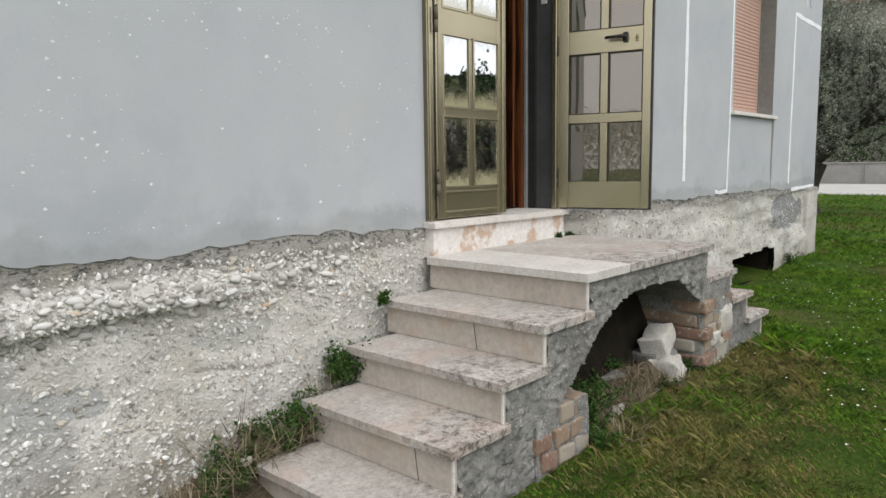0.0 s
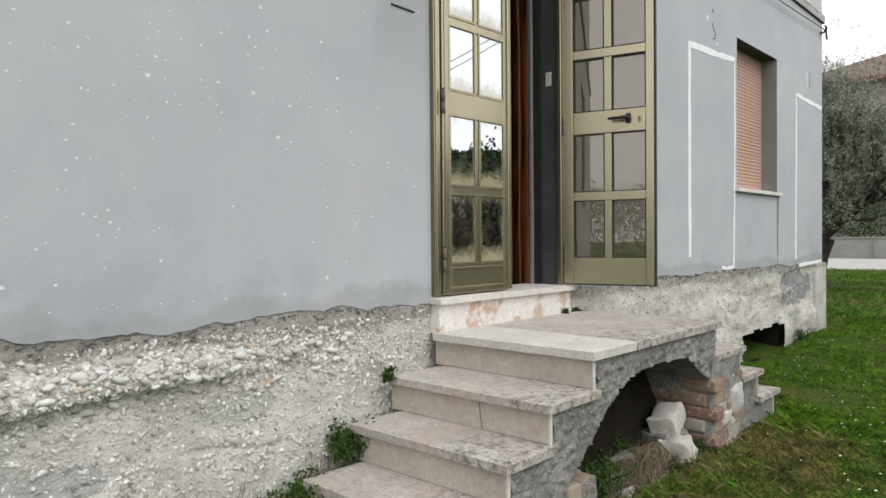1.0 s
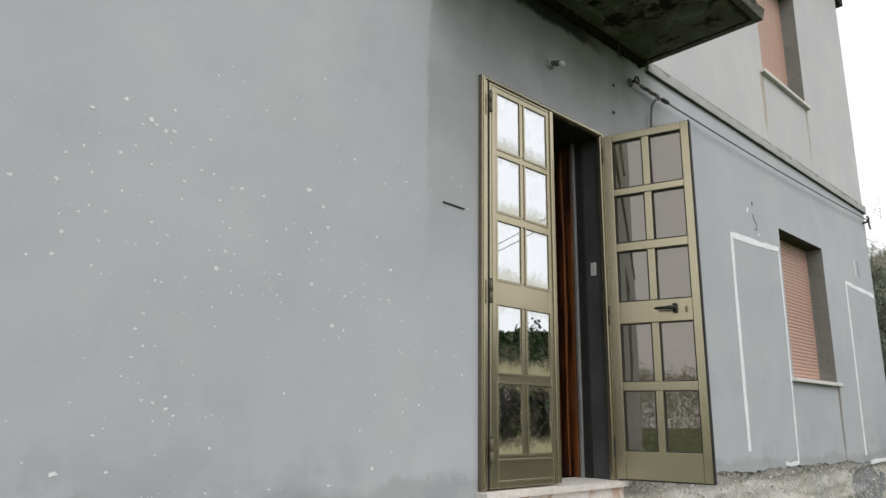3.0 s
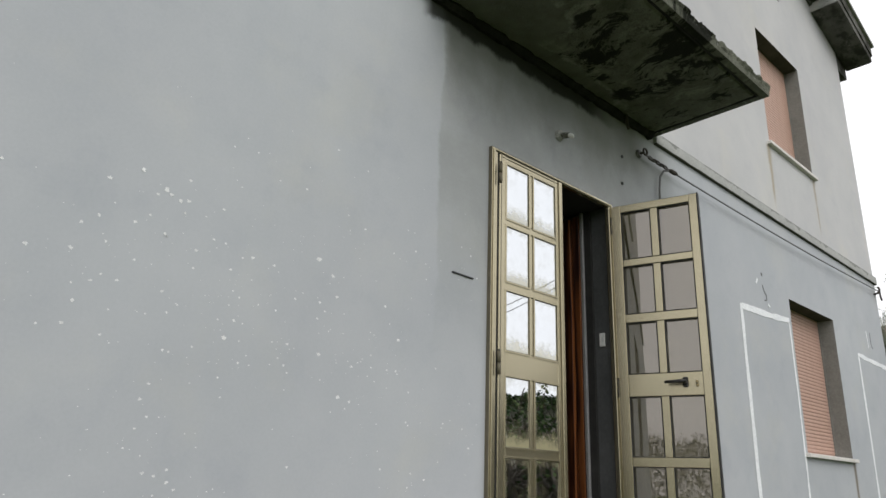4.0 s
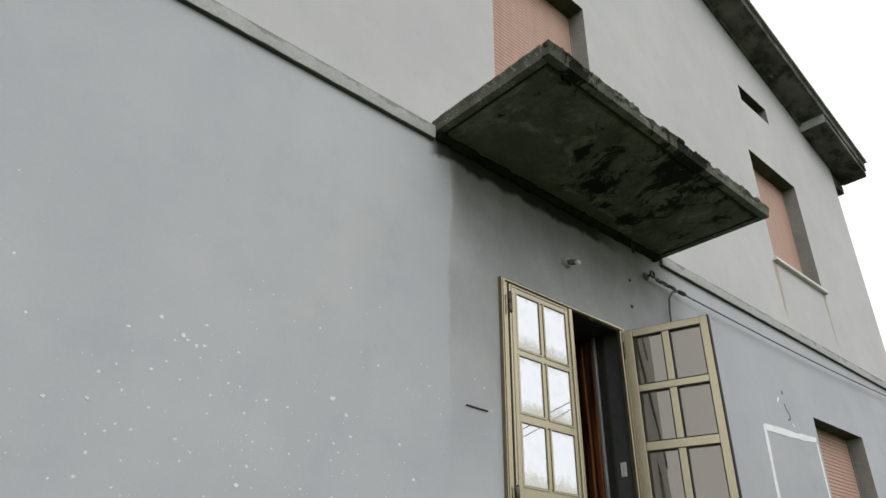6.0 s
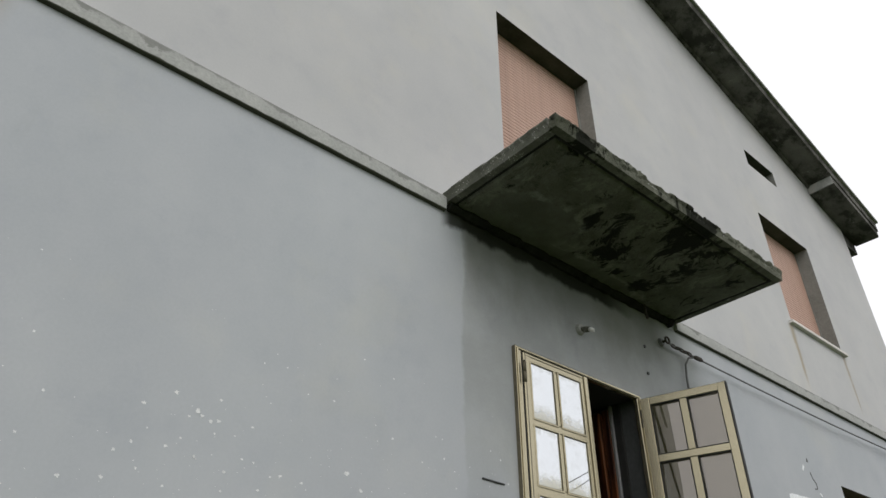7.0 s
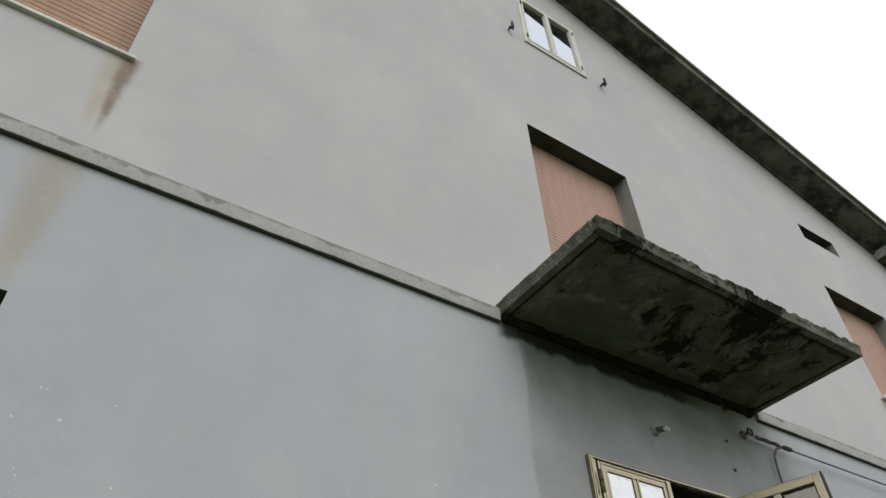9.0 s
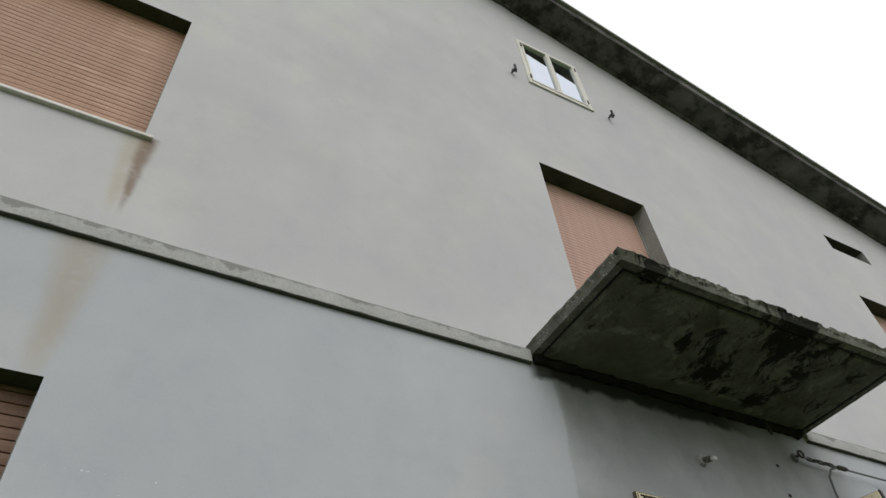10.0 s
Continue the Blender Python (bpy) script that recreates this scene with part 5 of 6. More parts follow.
# ---- fittings over the door
def build_fittings():
    lamp = thing("lamp_holder", "bare lamp holder with a small bulb above the door", "lamp")
    part("rose", tube(bmesh.new(), [(0.660, 0.0, 3.742), (0.660, -0.025, 3.742)], [0.042, 0.034], 14), BAND, lamp)
    part("socket", tube(bmesh.new(), [(0.662, -0.02, 3.740), (0.667, -0.055, 3.727), (0.669, -0.076, 3.722)], [0.016, 0.020, 0.018], 12), LICHEN, lamp)
    bm = bmesh.new()
    tube(bm, [(0.669, -0.075, 3.722), (0.672, -0.088, 3.717), (0.675, -0.10, 3.708), (0.677, -0.108, 3.697)], [0.012, 0.016, 0.015, 0.006], 12)
    part("bulb", bm, WHITEPLASTIC, lamp, smooth=True)

    eye = thing("eye_bolt", "iron eye bolt in the wall holding a cable", "eye bolt")
    part("wall_plug", tube(bmesh.new(), [(1.66, 0.0, 3.970), (1.66, -0.02, 3.970)], [0.036, 0.026], 12), CABLE, eye)
    part("shank", tube(bmesh.new(), [(1.66, 0.0, 3.970), (1.665, -0.05, 3.970)], 0.010), RUSTY, eye)
    ring = [(1.645 + 0.026 * math.cos(a), -0.07, 3.96 + 0.026 * math.sin(a)) for a in np.linspace(0, math.tau, 17)]
    part("ring", tube(bmesh.new(), ring, 0.008, 6), RUSTY, eye)

    wire = thing("span_cable", "dark cable with a turnbuckle running along the wall", "cable")
    pts = [(1.68, -0.06, 3.945)]
    for i in range(1, 22):
        s = i / 21
        pts.append((1.68 + (7.30 - 1.68) * s, -0.05, 3.945 + 0.10 * s - 0.035 * math.sin(math.pi * s)))
    part("wire", tube(bmesh.new(), pts, 0.0075, 6), CABLE, wire)
    for i in range(5):
        c = Vector((1.74 + i * 0.055, -0.057, 3.943))
        rg = [(c.x + 0.032 * math.cos(a), c.y + (0.014 * math.sin(a) if i % 2 else 0), c.z + (0 if i % 2 else 0.014 * math.sin(a))) for a in np.linspace(0, math.tau, 11)]
        part("chain_link", tube(bmesh.new(), rg, 0.006, 5), RUSTY, wire)
    part("turnbuckle", tube(bmesh.new(), [(2.02, -0.055, 3.943), (2.05, -0.055, 3.943), (2.12, -0.055, 3.944), (2.15, -0.055, 3.944)], [0.008, 0.018, 0.018, 0.008], 8), RUSTY, wire)
    for x in (7.25,):
        part("insulator", tube(bmesh.new(), [(x, 0.0, 4.0), (x, -0.05, 4.01), (x, -0.075, 4.05), (x, -0.06, 4.09)], 0.014, 8), RUSTY, wire)
        part("insulator", tube(bmesh.new(), [(x + 0.05, -0.06, 4.09), (x + 0.05, -0.06, 3.98), (x + 0.09, -0.06, 3.93)], 0.012, 8), RUSTY, wire)

    drop = thing("drop_cable", "dark cable hanging from the eye bolt behind the open leaf", "cable")
    pts = [(2.02, -0.05, 3.935), (1.955, -0.045, 3.915), (1.91, -0.035, 3.85), (1.895, -0.03, 3.74), (1.895, -0.025, 3.55), (1.89, -0.02, 3.2), (1.885, -0.02, 2.6)]
    part("wire", tube(bmesh.new(), pts, 0.008, 6), CABLE, drop)

    slot = thing("metal_strip", "short dark metal strip set in the plaster", "strip")
    m = Matrix.Translation((-0.208, 0, 2.57)) @ Matrix.Rotation(radians(1.5), 4, "Y")
    part("blade", boxed(-0.080, 0.080, -0.007, 0.01, -0.004, 0.004, 0.0015, m), BLACK, slot)
    for x, z in ((1.425, 3.862), (1.41, 3.64)):
        hole = thing("wall_plug", "small dark plug hole in the plaster", "wall plug", "plug holes")
        part("plug", tube(bmesh.new(), [(x, 0.01, z), (x, -0.006, z)], 0.013, 8), GAP, hole)


build_fittings()


# ---------------------------------------------------------------- stairs to the door
YO = -0.99           # outer end of the treads
STEPS = [(-0.385, 0.756), (-0.662, 0.588), (-0.948, 0.42), (-1.225, 0.245)]
LAND_X0, LAND_X1, LAND_Z = -0.052, 1.365, 0.926


def worn_slab(x0, x1, y0, y1, zt, th, seed, wear=0.006):
    """A stone tread: rounded nosing, chipped ends, a slightly uneven top."""
    bm = bmesh.new()
    nx, ny = max(6, int((x1 - x0) / 0.035)), max(10, int((y1 - y0) / 0.03))
    top, low = [], []
    for i in range(nx + 1):
        x = x0 + (x1 - x0) * i / nx
        rt, rl = [], []
        for j in range(ny + 1):
            y = y0 + (y1 - y0) * j / ny
            e = min(i, j, ny - j) == 0
            ch = wear * (noise.noise(Vector((x * 14, y * 14, seed))) if e else 0)
            z = zt + 0.0015 * noise.noise(Vector((x * 8, y * 8, seed))) - (0.004 if e else 0)
            rt.append(bm.verts.new((x + (abs(ch) if i == 0 else 0), y + (abs(ch) if j == 0 else 0), z)))
            rl.append(bm.verts.new((x + (abs(ch) * 0.6 + 0.003 if i == 0 else 0), y + (abs(ch) * 0.6 + 0.003 if j == 0 else 0), zt - th)))
        top.append(rt)
        low.append(rl)
    for g, flip in ((top, False), (low, True)):
        for i in range(nx):
            for j in range(ny):
                q = (g[i][j], g[i + 1][j], g[i + 1][j + 1], g[i][j + 1])
                bm.faces.new(q[::-1] if flip else q)
    for i in range(nx):
        for j in (0, ny):
            bm.faces.new((top[i][j], low[i][j], low[i + 1][j], top[i + 1][j]))
    for j in range(ny):
        for i in (0, nx):
            bm.faces.new((top[i][j], top[i][j + 1], low[i][j + 1], low[i][j]))
    return bm


def build_stairs():
    st = thing("front_stairs", "worn travertine stairs on a rough cement arch, up to the door", "stairs")
    # landing of three slabs
    for a, b, s in ((LAND_X0, 0.335, 1), (0.338, 0.85, 2), (0.853, LAND_X1, 3)):
        part("landing_slab", worn_slab(a, b, YO, -0.035, LAND_Z, 0.042, s), PALESLAB if s == 1 else TREAD, st, smooth=False)
    xs = [LAND_X0] + [s[0] for s in STEPS]
    zs = [LAND_Z] + [s[1] for s in STEPS]
    for k in range(1, 5):
        y1 = (-0.06, -0.06, -0.10, -0.14, -0.20)[k]
        part("tread", worn_slab(xs[k], xs[k - 1] + 0.06, YO, y1, zs[k], 0.038, 10 + k, 0.010), TREAD, st)
    for k in range(5):
        zb = (zs[k + 1] if k < 4 else 0.03)
        y1 = (-0.03, -0.05, -0.08, -0.12, -0.18)[k]
        bm = boxed(xs[k] + 0.032, xs[k] + 0.055, -0.965, y1, zb + 0.001, zs[k] - 0.043, 0.002)
        part("riser", bm, RISER, st)
        if k in (1, 3):
            ya = -0.60 if k == 1 else -0.78
            bm = tube(bmesh.new(), [(xs[k] + 0.0315, ya, zs[k] - 0.044), (xs[k] + 0.0315, ya - 0.006, zs[k] - 0.09), (xs[k] + 0.0315, ya - 0.018, zb + 0.002)], 0.0016, 4)
            part("crack", bm, GAP, st, "hairline crack in a riser")
        bm = boxed(xs[k] + 0.028, xs[k] + 0.036, -0.972, -0.962, zb + 0.001, zs[k] - 0.043)
        part("riser_edge", bm, MARBLE, st)
    # rough cement body with the arch cut out of it
    top = []
    for k in range(4, 0, -1):
        top += [(xs[k] + 0.056, zs[k] - 0.041), (xs[k - 1] + 0.056, zs[k] - 0.041)]
    top += [(xs[0] + 0.056, zs[0] - 0.045), (1.335, zs[0] - 0.045)]
    arch = [(1.335, 0.56), (1.24, 0.60), (1.10, 0.68), (0.95, 0.765), (0.80, 0.776), (0.64, 0.78), (0.50, 0.778), (0.38, 0.768), (0.29, 0.748), (0.21, 0.715), (0.125, 0.66), (0.05, 0.602), (-0.05, 0.52), (-0.15, 0.445), (-0.28, 0.36)]
    foot = [(-0.41, 0.31), (-0.42, 0.02), (-1.16, 0.02)]
    bm = prism(bmesh.new(), top + arch + foot, -0.955, -0.03)
    part("cement_body", bm, CEMENT, st, "rough grey cement flank with an arch")
    # knobbly coat on the flank
    prof = top + arch + foot
    zmin = 0.02

    def inside(x, z):
        c = False
        n = len(prof)
        for i in range(n):
            (xa, za), (xb, zb) = prof[i], prof[(i + 1) % n]
            if (za > z) != (zb > z) and x < (xb - xa) * (z - za) / (zb - za) + xa:
                c = not c
        return c
    bm = bmesh.new()
    cell = 0.009
    seen = {}

    def vert(i, j):
        if (i, j) not in seen:
            x, z = -1.2 + i * cell, j * cell
            d = 0.014 * abs(noise.fractal(Vector((x * 9, 0, z * 9)), 1.0, 2.0, 5)) + 0.022 * max(0.0, noise.noise(Vector((x * 36, 3, z * 36)))) + 0.002
            seen[(i, j)] = bm.verts.new((x, -0.9555 - d, z))
        return seen[(i, j)]
    for i in range(290):
        for j in range(104):
            x, z = -1.2 + (i + 0.5) * cell, (j + 0.5) * cell
            if inside(x, z):
                bm.faces.new((vert(i, j), vert(i + 1, j), vert(i + 1, j + 1), vert(i, j + 1)))
    part("cement_coat", bm, CEMENT, st, smooth=True)
    # brick pier under the lower flight and the pier on the far side
    pier = part("brick_pier", roughen(boxed(-0.41, -0.012, -0.974, -0.05, 0.0, 0.38), 0.014, 13, 9), CEMENT, st, "mortar core of a small brick pier")
    rnd = random.Random(3)
    meshes = []
    for k in range(4):
        bm = roughen(boxed(-0.12, 0.12, -0.055, 0.055, -0.027, 0.027, 0.009), 0.007, 13 + 3 * k)
        bmesh.ops.recalc_face_normals(bm, faces=bm.faces)
        me = bpy.data.meshes.new("brick")
        bm.to_mesh(me)
        bm.free()
        me.materials.append(BRICK)
        meshes.append(me)

    def brick(parent, x, y, z, rot, s=1.0):
        b = new("brick", meshes[rnd.randrange(4)])
        b.parent = parent
        b.matrix_basis = pose(x, y + rnd.uniform(-0.008, 0.012), z, rnd.uniform(-3, 3), rnd.uniform(-4, 4), rot + rnd.uniform(-5, 5)) @ Matrix.Diagonal((s * rnd.uniform(0.8, 1.0), 1, rnd.uniform(1.2, 1.5), 1))
    for row in range(3):
        z = 0.17 + row * 0.088
        off = 0.05 if row % 2 else 0.0
        for k, x in enumerate((-0.07, -0.20, -0.33)):
            if row < 2 or k < 2:
                brick(pier, x - off * 0.8, -0.928, z, 0, 0.52)
        brick(pier, -0.035, -0.79 + off, z, 90)
    far = part("brick_pier", roughen(boxed(1.245, 1.70, -0.974, -0.05, 0.0, 0.70), 0.016, 11, 10), CEMENT, st, "mortar core of the far brick pier")
    for row in range(6):
        z = 0.17 + row * 0.078
        off = 0.06 if row % 2 else 0.0
        for x in (1.34, 1.48, 1.62):
            if rnd.random() < 0.8:
                brick(far, x + off * 0.7, -0.926, z, 0, 0.56)
        for y in (-0.84, -0.60, -0.36):
            if y < -0.8 or rnd.random() < 0.8:
                brick(far, 1.288, y - off, z, 90, 0.98)
    for x, z, rx, rz in ((1.45, 0.36, 0.06, 0.04), (1.60, 0.44, 0.10, 0.08)):
        bm = roughen(boxed(x - rx, x + rx, -0.992, -0.94, z - rz, z + rz, 0.02), 0.028, 12, 4)
        part("mortar_smear", bm, PLINTH, st, "smear of pale mortar", smooth=True)
    # smear of mortar on the far pier
    bm = roughen(boxed(1.42, 1.66, -0.985, -0.93, 0.17, 0.34, 0.03), 0.02, 9, 4)
    part("mortar_lump", bm, PLINTH, st)
    bm = roughen(boxed(1.50, 1.64, -0.968, -0.94, 0.53, 0.60, 0.012), 0.016, 22, 5)
    part("mortar_smear", bm, PLINTH, st, "splash of pale mortar")
    # far flight going down the other way
    fx = [1.365, 1.775, 2.095, 2.42]
    fz = [0.735, 0.545, 0.365]
    for k in range(3):
        part("tread", worn_slab(fx[k] - 0.06, fx[k + 1], -0.985, -0.10, fz[k], 0.036, 30 + k, 0.010), TREAD, st)
        part("riser", boxed(fx[k] - 0.05, fx[k] - 0.028, -0.955, -0.06, fz[k] + 0.001, (LAND_Z if k == 0 else fz[k - 1]) - 0.043, 0.002), RISER, st)
    bm = prism(bmesh.new(), [(1.34, 0.02), (1.34, 0.698), (1.745, 0.698), (1.745, 0.508), (2.065, 0.508), (2.065, 0.328), (2.37, 0.328), (2.37, 0.02)], -0.935, -0.06)
    roughen(bm, 0.01, 8)
    part("far_cement_body", bm, CEMENT, st)
    part("riser", boxed(2.368, 2.39, -0.95, -0.1, 0.10, 0.327, 0.002), RISER, st)
    return st


build_stairs()

# threshold
th = thing("threshold", "white marble door threshold with brown water stains", "threshold")
part("sill_slab", worn_slab(-0.035, 1.250, -0.085, 0.30, 1.103, 0.034, 51, 0.003), MARBLE, th)
part("riser", boxed(-0.012, 1.240, -0.052, 0.06, 0.915, 1.068, 0.002), THRESH, th, "stained marble riser")


# ---- loose stones under the arch
def stone(name, m, size, seed, label, mat=LIMESTONE, rough=0.03):
    bm = boxed(-size[0] / 2, size[0] / 2, -size[1] / 2, size[1] / 2, 0, size[2], min(size) * 0.10)
    bmesh.ops.subdivide_edges(bm, edges=bm.edges[:], cuts=3, use_grid_fill=True)
    for _ in range(3):
        bmesh.ops.smooth_vert(bm, verts=bm.verts[:], factor=0.28, use_axis_x=True, use_axis_y=True, use_axis_z=True)
    for v in bm.verts:
        v.co += noise.noise_vector(v.co * 9 + Vector((seed, 0, 0))) * rough + noise.noise_vector(v.co * 34 + Vector((seed, 5, 0))) * rough * 0.25
    ob = tagged(link(name, bm, mat, smooth=True), label, "stone", "stones under the arch")
    ob.matrix_basis = m
    return ob


stone("stone_block", pose(1.08, -0.80, 0.315, -10, -14, 12), (0.24, 0.15, 0.125), 2, "squared pale stone block lying on another stone", rough=0.022)
stone("stone_lump", pose(1.02, -0.86, 0.19, 0, 0, 10), (0.20, 0.16, 0.12), 5, "rounded pale stone lump in the grass", LIMESTONE, 0.05)
stone("stone_lump", pose(1.06, -0.74, 0.20, 0, 0, 70), (0.26, 0.20, 0.13), 9, "grey stone lump under the arch", CEMENT, 0.04)
stone("stone_chip", pose(0.40, -0.88, 0.15, 0, 0, 15), (0.12, 0.08, 0.045), 11, "small pale stone at the arch mouth", rough=0.02)
stone("stone_chip", pose(0.52, -1.12, 0.155, 0, 0, 60), (0.08, 0.05, 0.025), 13, "small dull stone in the grass", EARTH, rough=0.02)
stone("stone_chip", pose(2.55, -0.72, 0.17, 0, 0, 20), (0.10, 0.08, 0.06), 17, "small stone beside the far steps", rough=0.02)
stone("stone_chip", pose(-1.24, -0.16, 0.235, 0, 0, 20), (0.045, 0.035, 0.03), 19, "white pebble at the corner of the lowest tread", rough=0.008)

for k, (x, y, z, s) in enumerate(((0.55, -0.84, 0.15, 0.07), (0.70, -0.82, 0.16, 0.09), (0.78, -0.90, 0.15, 0.06), (0.92, -0.94, 0.16, 0.05), (0.62, -0.74, 0.20, 0.10), (0.98, -0.62, 0.28, 0.09), (1.17, -0.68, 0.24, 0.10))):
    stone("rubble_stone", pose(x, y, z, 5, 8, 37 * k), (s * 1.3, s, s * 0.7), 40 + k, "small dusty rubble stone under the arch", EARTH if k % 2 else CEMENT, s * 0.2)

# earth heap added inside the arch; shade is put into its near-black colour
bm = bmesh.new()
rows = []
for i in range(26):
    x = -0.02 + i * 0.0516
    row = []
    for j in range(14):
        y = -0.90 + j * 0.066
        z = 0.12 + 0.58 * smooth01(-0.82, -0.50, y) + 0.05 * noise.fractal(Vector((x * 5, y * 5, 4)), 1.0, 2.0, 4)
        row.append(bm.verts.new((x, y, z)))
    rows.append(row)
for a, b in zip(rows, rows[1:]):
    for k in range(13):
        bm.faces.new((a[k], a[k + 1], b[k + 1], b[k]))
tagged(link("shade_heap", bm, SHADEFILL, smooth=True), "earth heap added under the stair arch, shade put into its colour", "soil", kind="structure")

# low heap of earth, roots and straw across the mouth of the arch
bm = bmesh.new()
rows = []
for i in range(34):
    x = 0.02 + i * 0.036
    row = []
    for j in range(16):
        y = -1.02 + j * 0.034
        crest = (0.045 * math.exp(-((x - 0.72) / 0.30) ** 2) + 0.05) * smooth01(-1.0, -0.80, y) * (1 - smooth01(-0.62, -0.50, y))
        rim = min(i, 33 - i, j) / 4.0
        row.append(bm.verts.new((x, y, ground_z(x, y) - 0.03 + (crest + 0.035 * noise.fractal(Vector((x * 9, y * 9, 7)), 1.0, 2.0, 5) + 0.03) * min(1.0, rim))))
    rows.append(row)
for a, b in zip(rows, rows[1:]):
    for k in range(15):
        bm.faces.new((a[k], a[k + 1], b[k + 1], b[k]))
tagged(link("debris_heap", bm, EARTH, smooth=True), "low heap of earth and straw at the arch mouth", "earth", kind="structure")

# earth banked along the foot of the wall
bm = bmesh.new()
rows = []
for i in range(64):
    x = -2.6 + i * 0.034
    row = []
    for j in range(16):
        y = -0.005 - j * 0.034
        lift = 0.17 * smooth01(-1.75, -1.2, x) * (1 - smooth01(-1.1, -0.6, x)) * (1 - j / 15) ** 2
        e = min(i, 63 - i, 15 - j) / 5.0 + 0.6 * noise.noise(Vector((x * 6, y * 6, 1)))
        k = min(1.0, max(0.0, e))
        row.append(bm.verts.new((x, y, ground_z(x, y) + (0.012 + lift + 0.02 * noise.noise(Vector((x * 5, y * 5, 0)))) * k - 0.03 * (1 - k))))
    rows.append(row)
for a, b in zip(rows, rows[1:]):
    for k in range(15):
        bm.faces.new((a[k], a[k + 1], b[k + 1], b[k]))
tagged(link("earth_strip", bm, EARTH, smooth=True), "dry earth and straw along the foot of the wall", "earth", kind="structure")


# ---------------------------------------------------------------- pebbles in the plinth
def pebble_mesh(seed, sub):
    bm = bmesh.new()
    bmesh.ops.create_icosphere(bm, subdivisions=sub, radius=1)
    for v in bm.verts:
        v.co = v.co * (1 + 0.62 * noise.noise(v.co * 1.7 + Vector((seed * 7.7, 0, 0))))
    for f in bm.faces:
        f.smooth = True
    return bm


def pebble_spot(rnd):
    while True:
        x = rnd.uniform(-2.6, -0.02) if rnd.random() < 0.62 else rnd.uniform(1.38, 6.9)
        z = rnd.uniform(0.12, 1.04)
        if 4.45 < x < 5.95 and z < 0.46:
            continue
        # thick along the ledge, thin elsewhere
        ledge = 0.90 + 0.03 * (x + 1.2) if x < 0 else 0.85
        w = math.exp(-((z - ledge) / 0.075) ** 2) * (1 - smooth01(-0.75, -0.2, x)) + 0.30 + 0.35 * smooth01(0.0, 0.3, noise.noise(Vector((x * 2.4, z * 3.5, 3))))
        if rnd.random() < w:
            return x, z, w


def build_pebbles():
    rnd = random.Random(21)
    kinds = []
    for s in range(6):
        bm = pebble_mesh(s, 1)
        me = bpy.data.meshes.new("pebble")
        bm.to_mesh(me)
        bm.free()
        me.materials.append(PEBBLE)
        me.polygons.foreach_set("use_smooth", [True] * len(me.polygons))
        kinds.append(me)
    made = 0
    while made < 290:
        x, z, w = pebble_spot(rnd)
        if not (-2.3 < x < -0.5 and 0.80 < z < 1.0):
            continue
        r = 0.007 + 0.019 * rnd.random() ** 3
        p = new("pebble", kinds[made % 6])
        p.parent = plinth
        p.matrix_basis = pose(x, plinth_y(x, z) - r * 0.25, z, rnd.uniform(-25, 25), rnd.uniform(-30, 30), rnd.uniform(-30, 30)) @ Matrix.Diagonal((r * rnd.uniform(1.0, 1.7), r * 0.8, r * rnd.uniform(0.55, 0.9), 1))
        made += 1
    base = []
    for s in range(5):
        bm = pebble_mesh(s + 20, 1)
        for v in bm.verts:
            v.co *= 1 + 0.25 * noise.noise(v.co * 3.1 + Vector((s * 3.3, 1, 0)))
        base.append((np.array([v.co[:] for v in bm.verts]), [[v.index for v in f.verts] for f in bm.faces]))
        bm.free()
    verts, faces, n = [], [], 0
    for k in range(14500):
        x, z, w = pebble_spot(rnd)
        r = 0.003 + 0.009 * rnd.random() ** 3
        if k < 520:
            x, z = rnd.uniform(-2.6, -0.5), min(1.03, rnd.gauss(0.91, 0.065))
            r = rnd.uniform(0.005, 0.013)
        elif k < 1700:
            r = rnd.uniform(0.005, 0.011)
        V, F = base[rnd.randrange(5)]
        a = rnd.uniform(0, math.tau)
        c, s = math.cos(a), math.sin(a)
        q = V * np.array([r * rnd.uniform(1, 1.6), r * 0.8, r * rnd.uniform(0.6, 0.95)])
        q = np.stack([q[:, 0] * c - q[:, 2] * s, q[:, 1], q[:, 0] * s + q[:, 2] * c], 1) + np.array([x, plinth_y(x, z) - r * 0.15, z])
        verts.append(q)
        faces += [[i + n for i in f] for f in F]
        n += len(V)
    ob = raw("pebble_mix", np.concatenate(verts), faces, PEBBLE_STUFF, plinth, smooth=False)
    tagged(ob, kind="stuff")


build_pebbles()

# crumbs of broken plaster along the edge
rnd = random.Random(8)
verts, faces = [], []
for _ in range(900):
    x = rnd.uniform(-2.7, 7.2)
    if -0.05 < x < 1.3:
        continue
    z = foot_z(x) - abs(rnd.gauss(0.0, 0.024)) - 0.004
    r = rnd.uniform(0.003, 0.011)
    b = len(verts)
    y = plinth_y(x, z) - r * 0.3
    for dx, dy, dz in ((-1, 0, -0.6), (1, 0.1, -0.5), (0.7, 0, 0.6), (-0.8, 0.1, 0.5), (0.1, -0.9, 0.1)):
        verts.append((x + dx * r * rnd.uniform(0.7, 1.5), y + dy * r, z + dz * r))
    faces += [(b, b + 1, b + 4), (b + 1, b + 2, b + 4), (b + 2, b + 3, b + 4), (b + 3, b, b + 4)]
tagged(raw("plaster_crumbs", verts, faces, CEMENT), "broken crumbs of plaster along its lower edge", "plaster crumbs", kind="stuff")


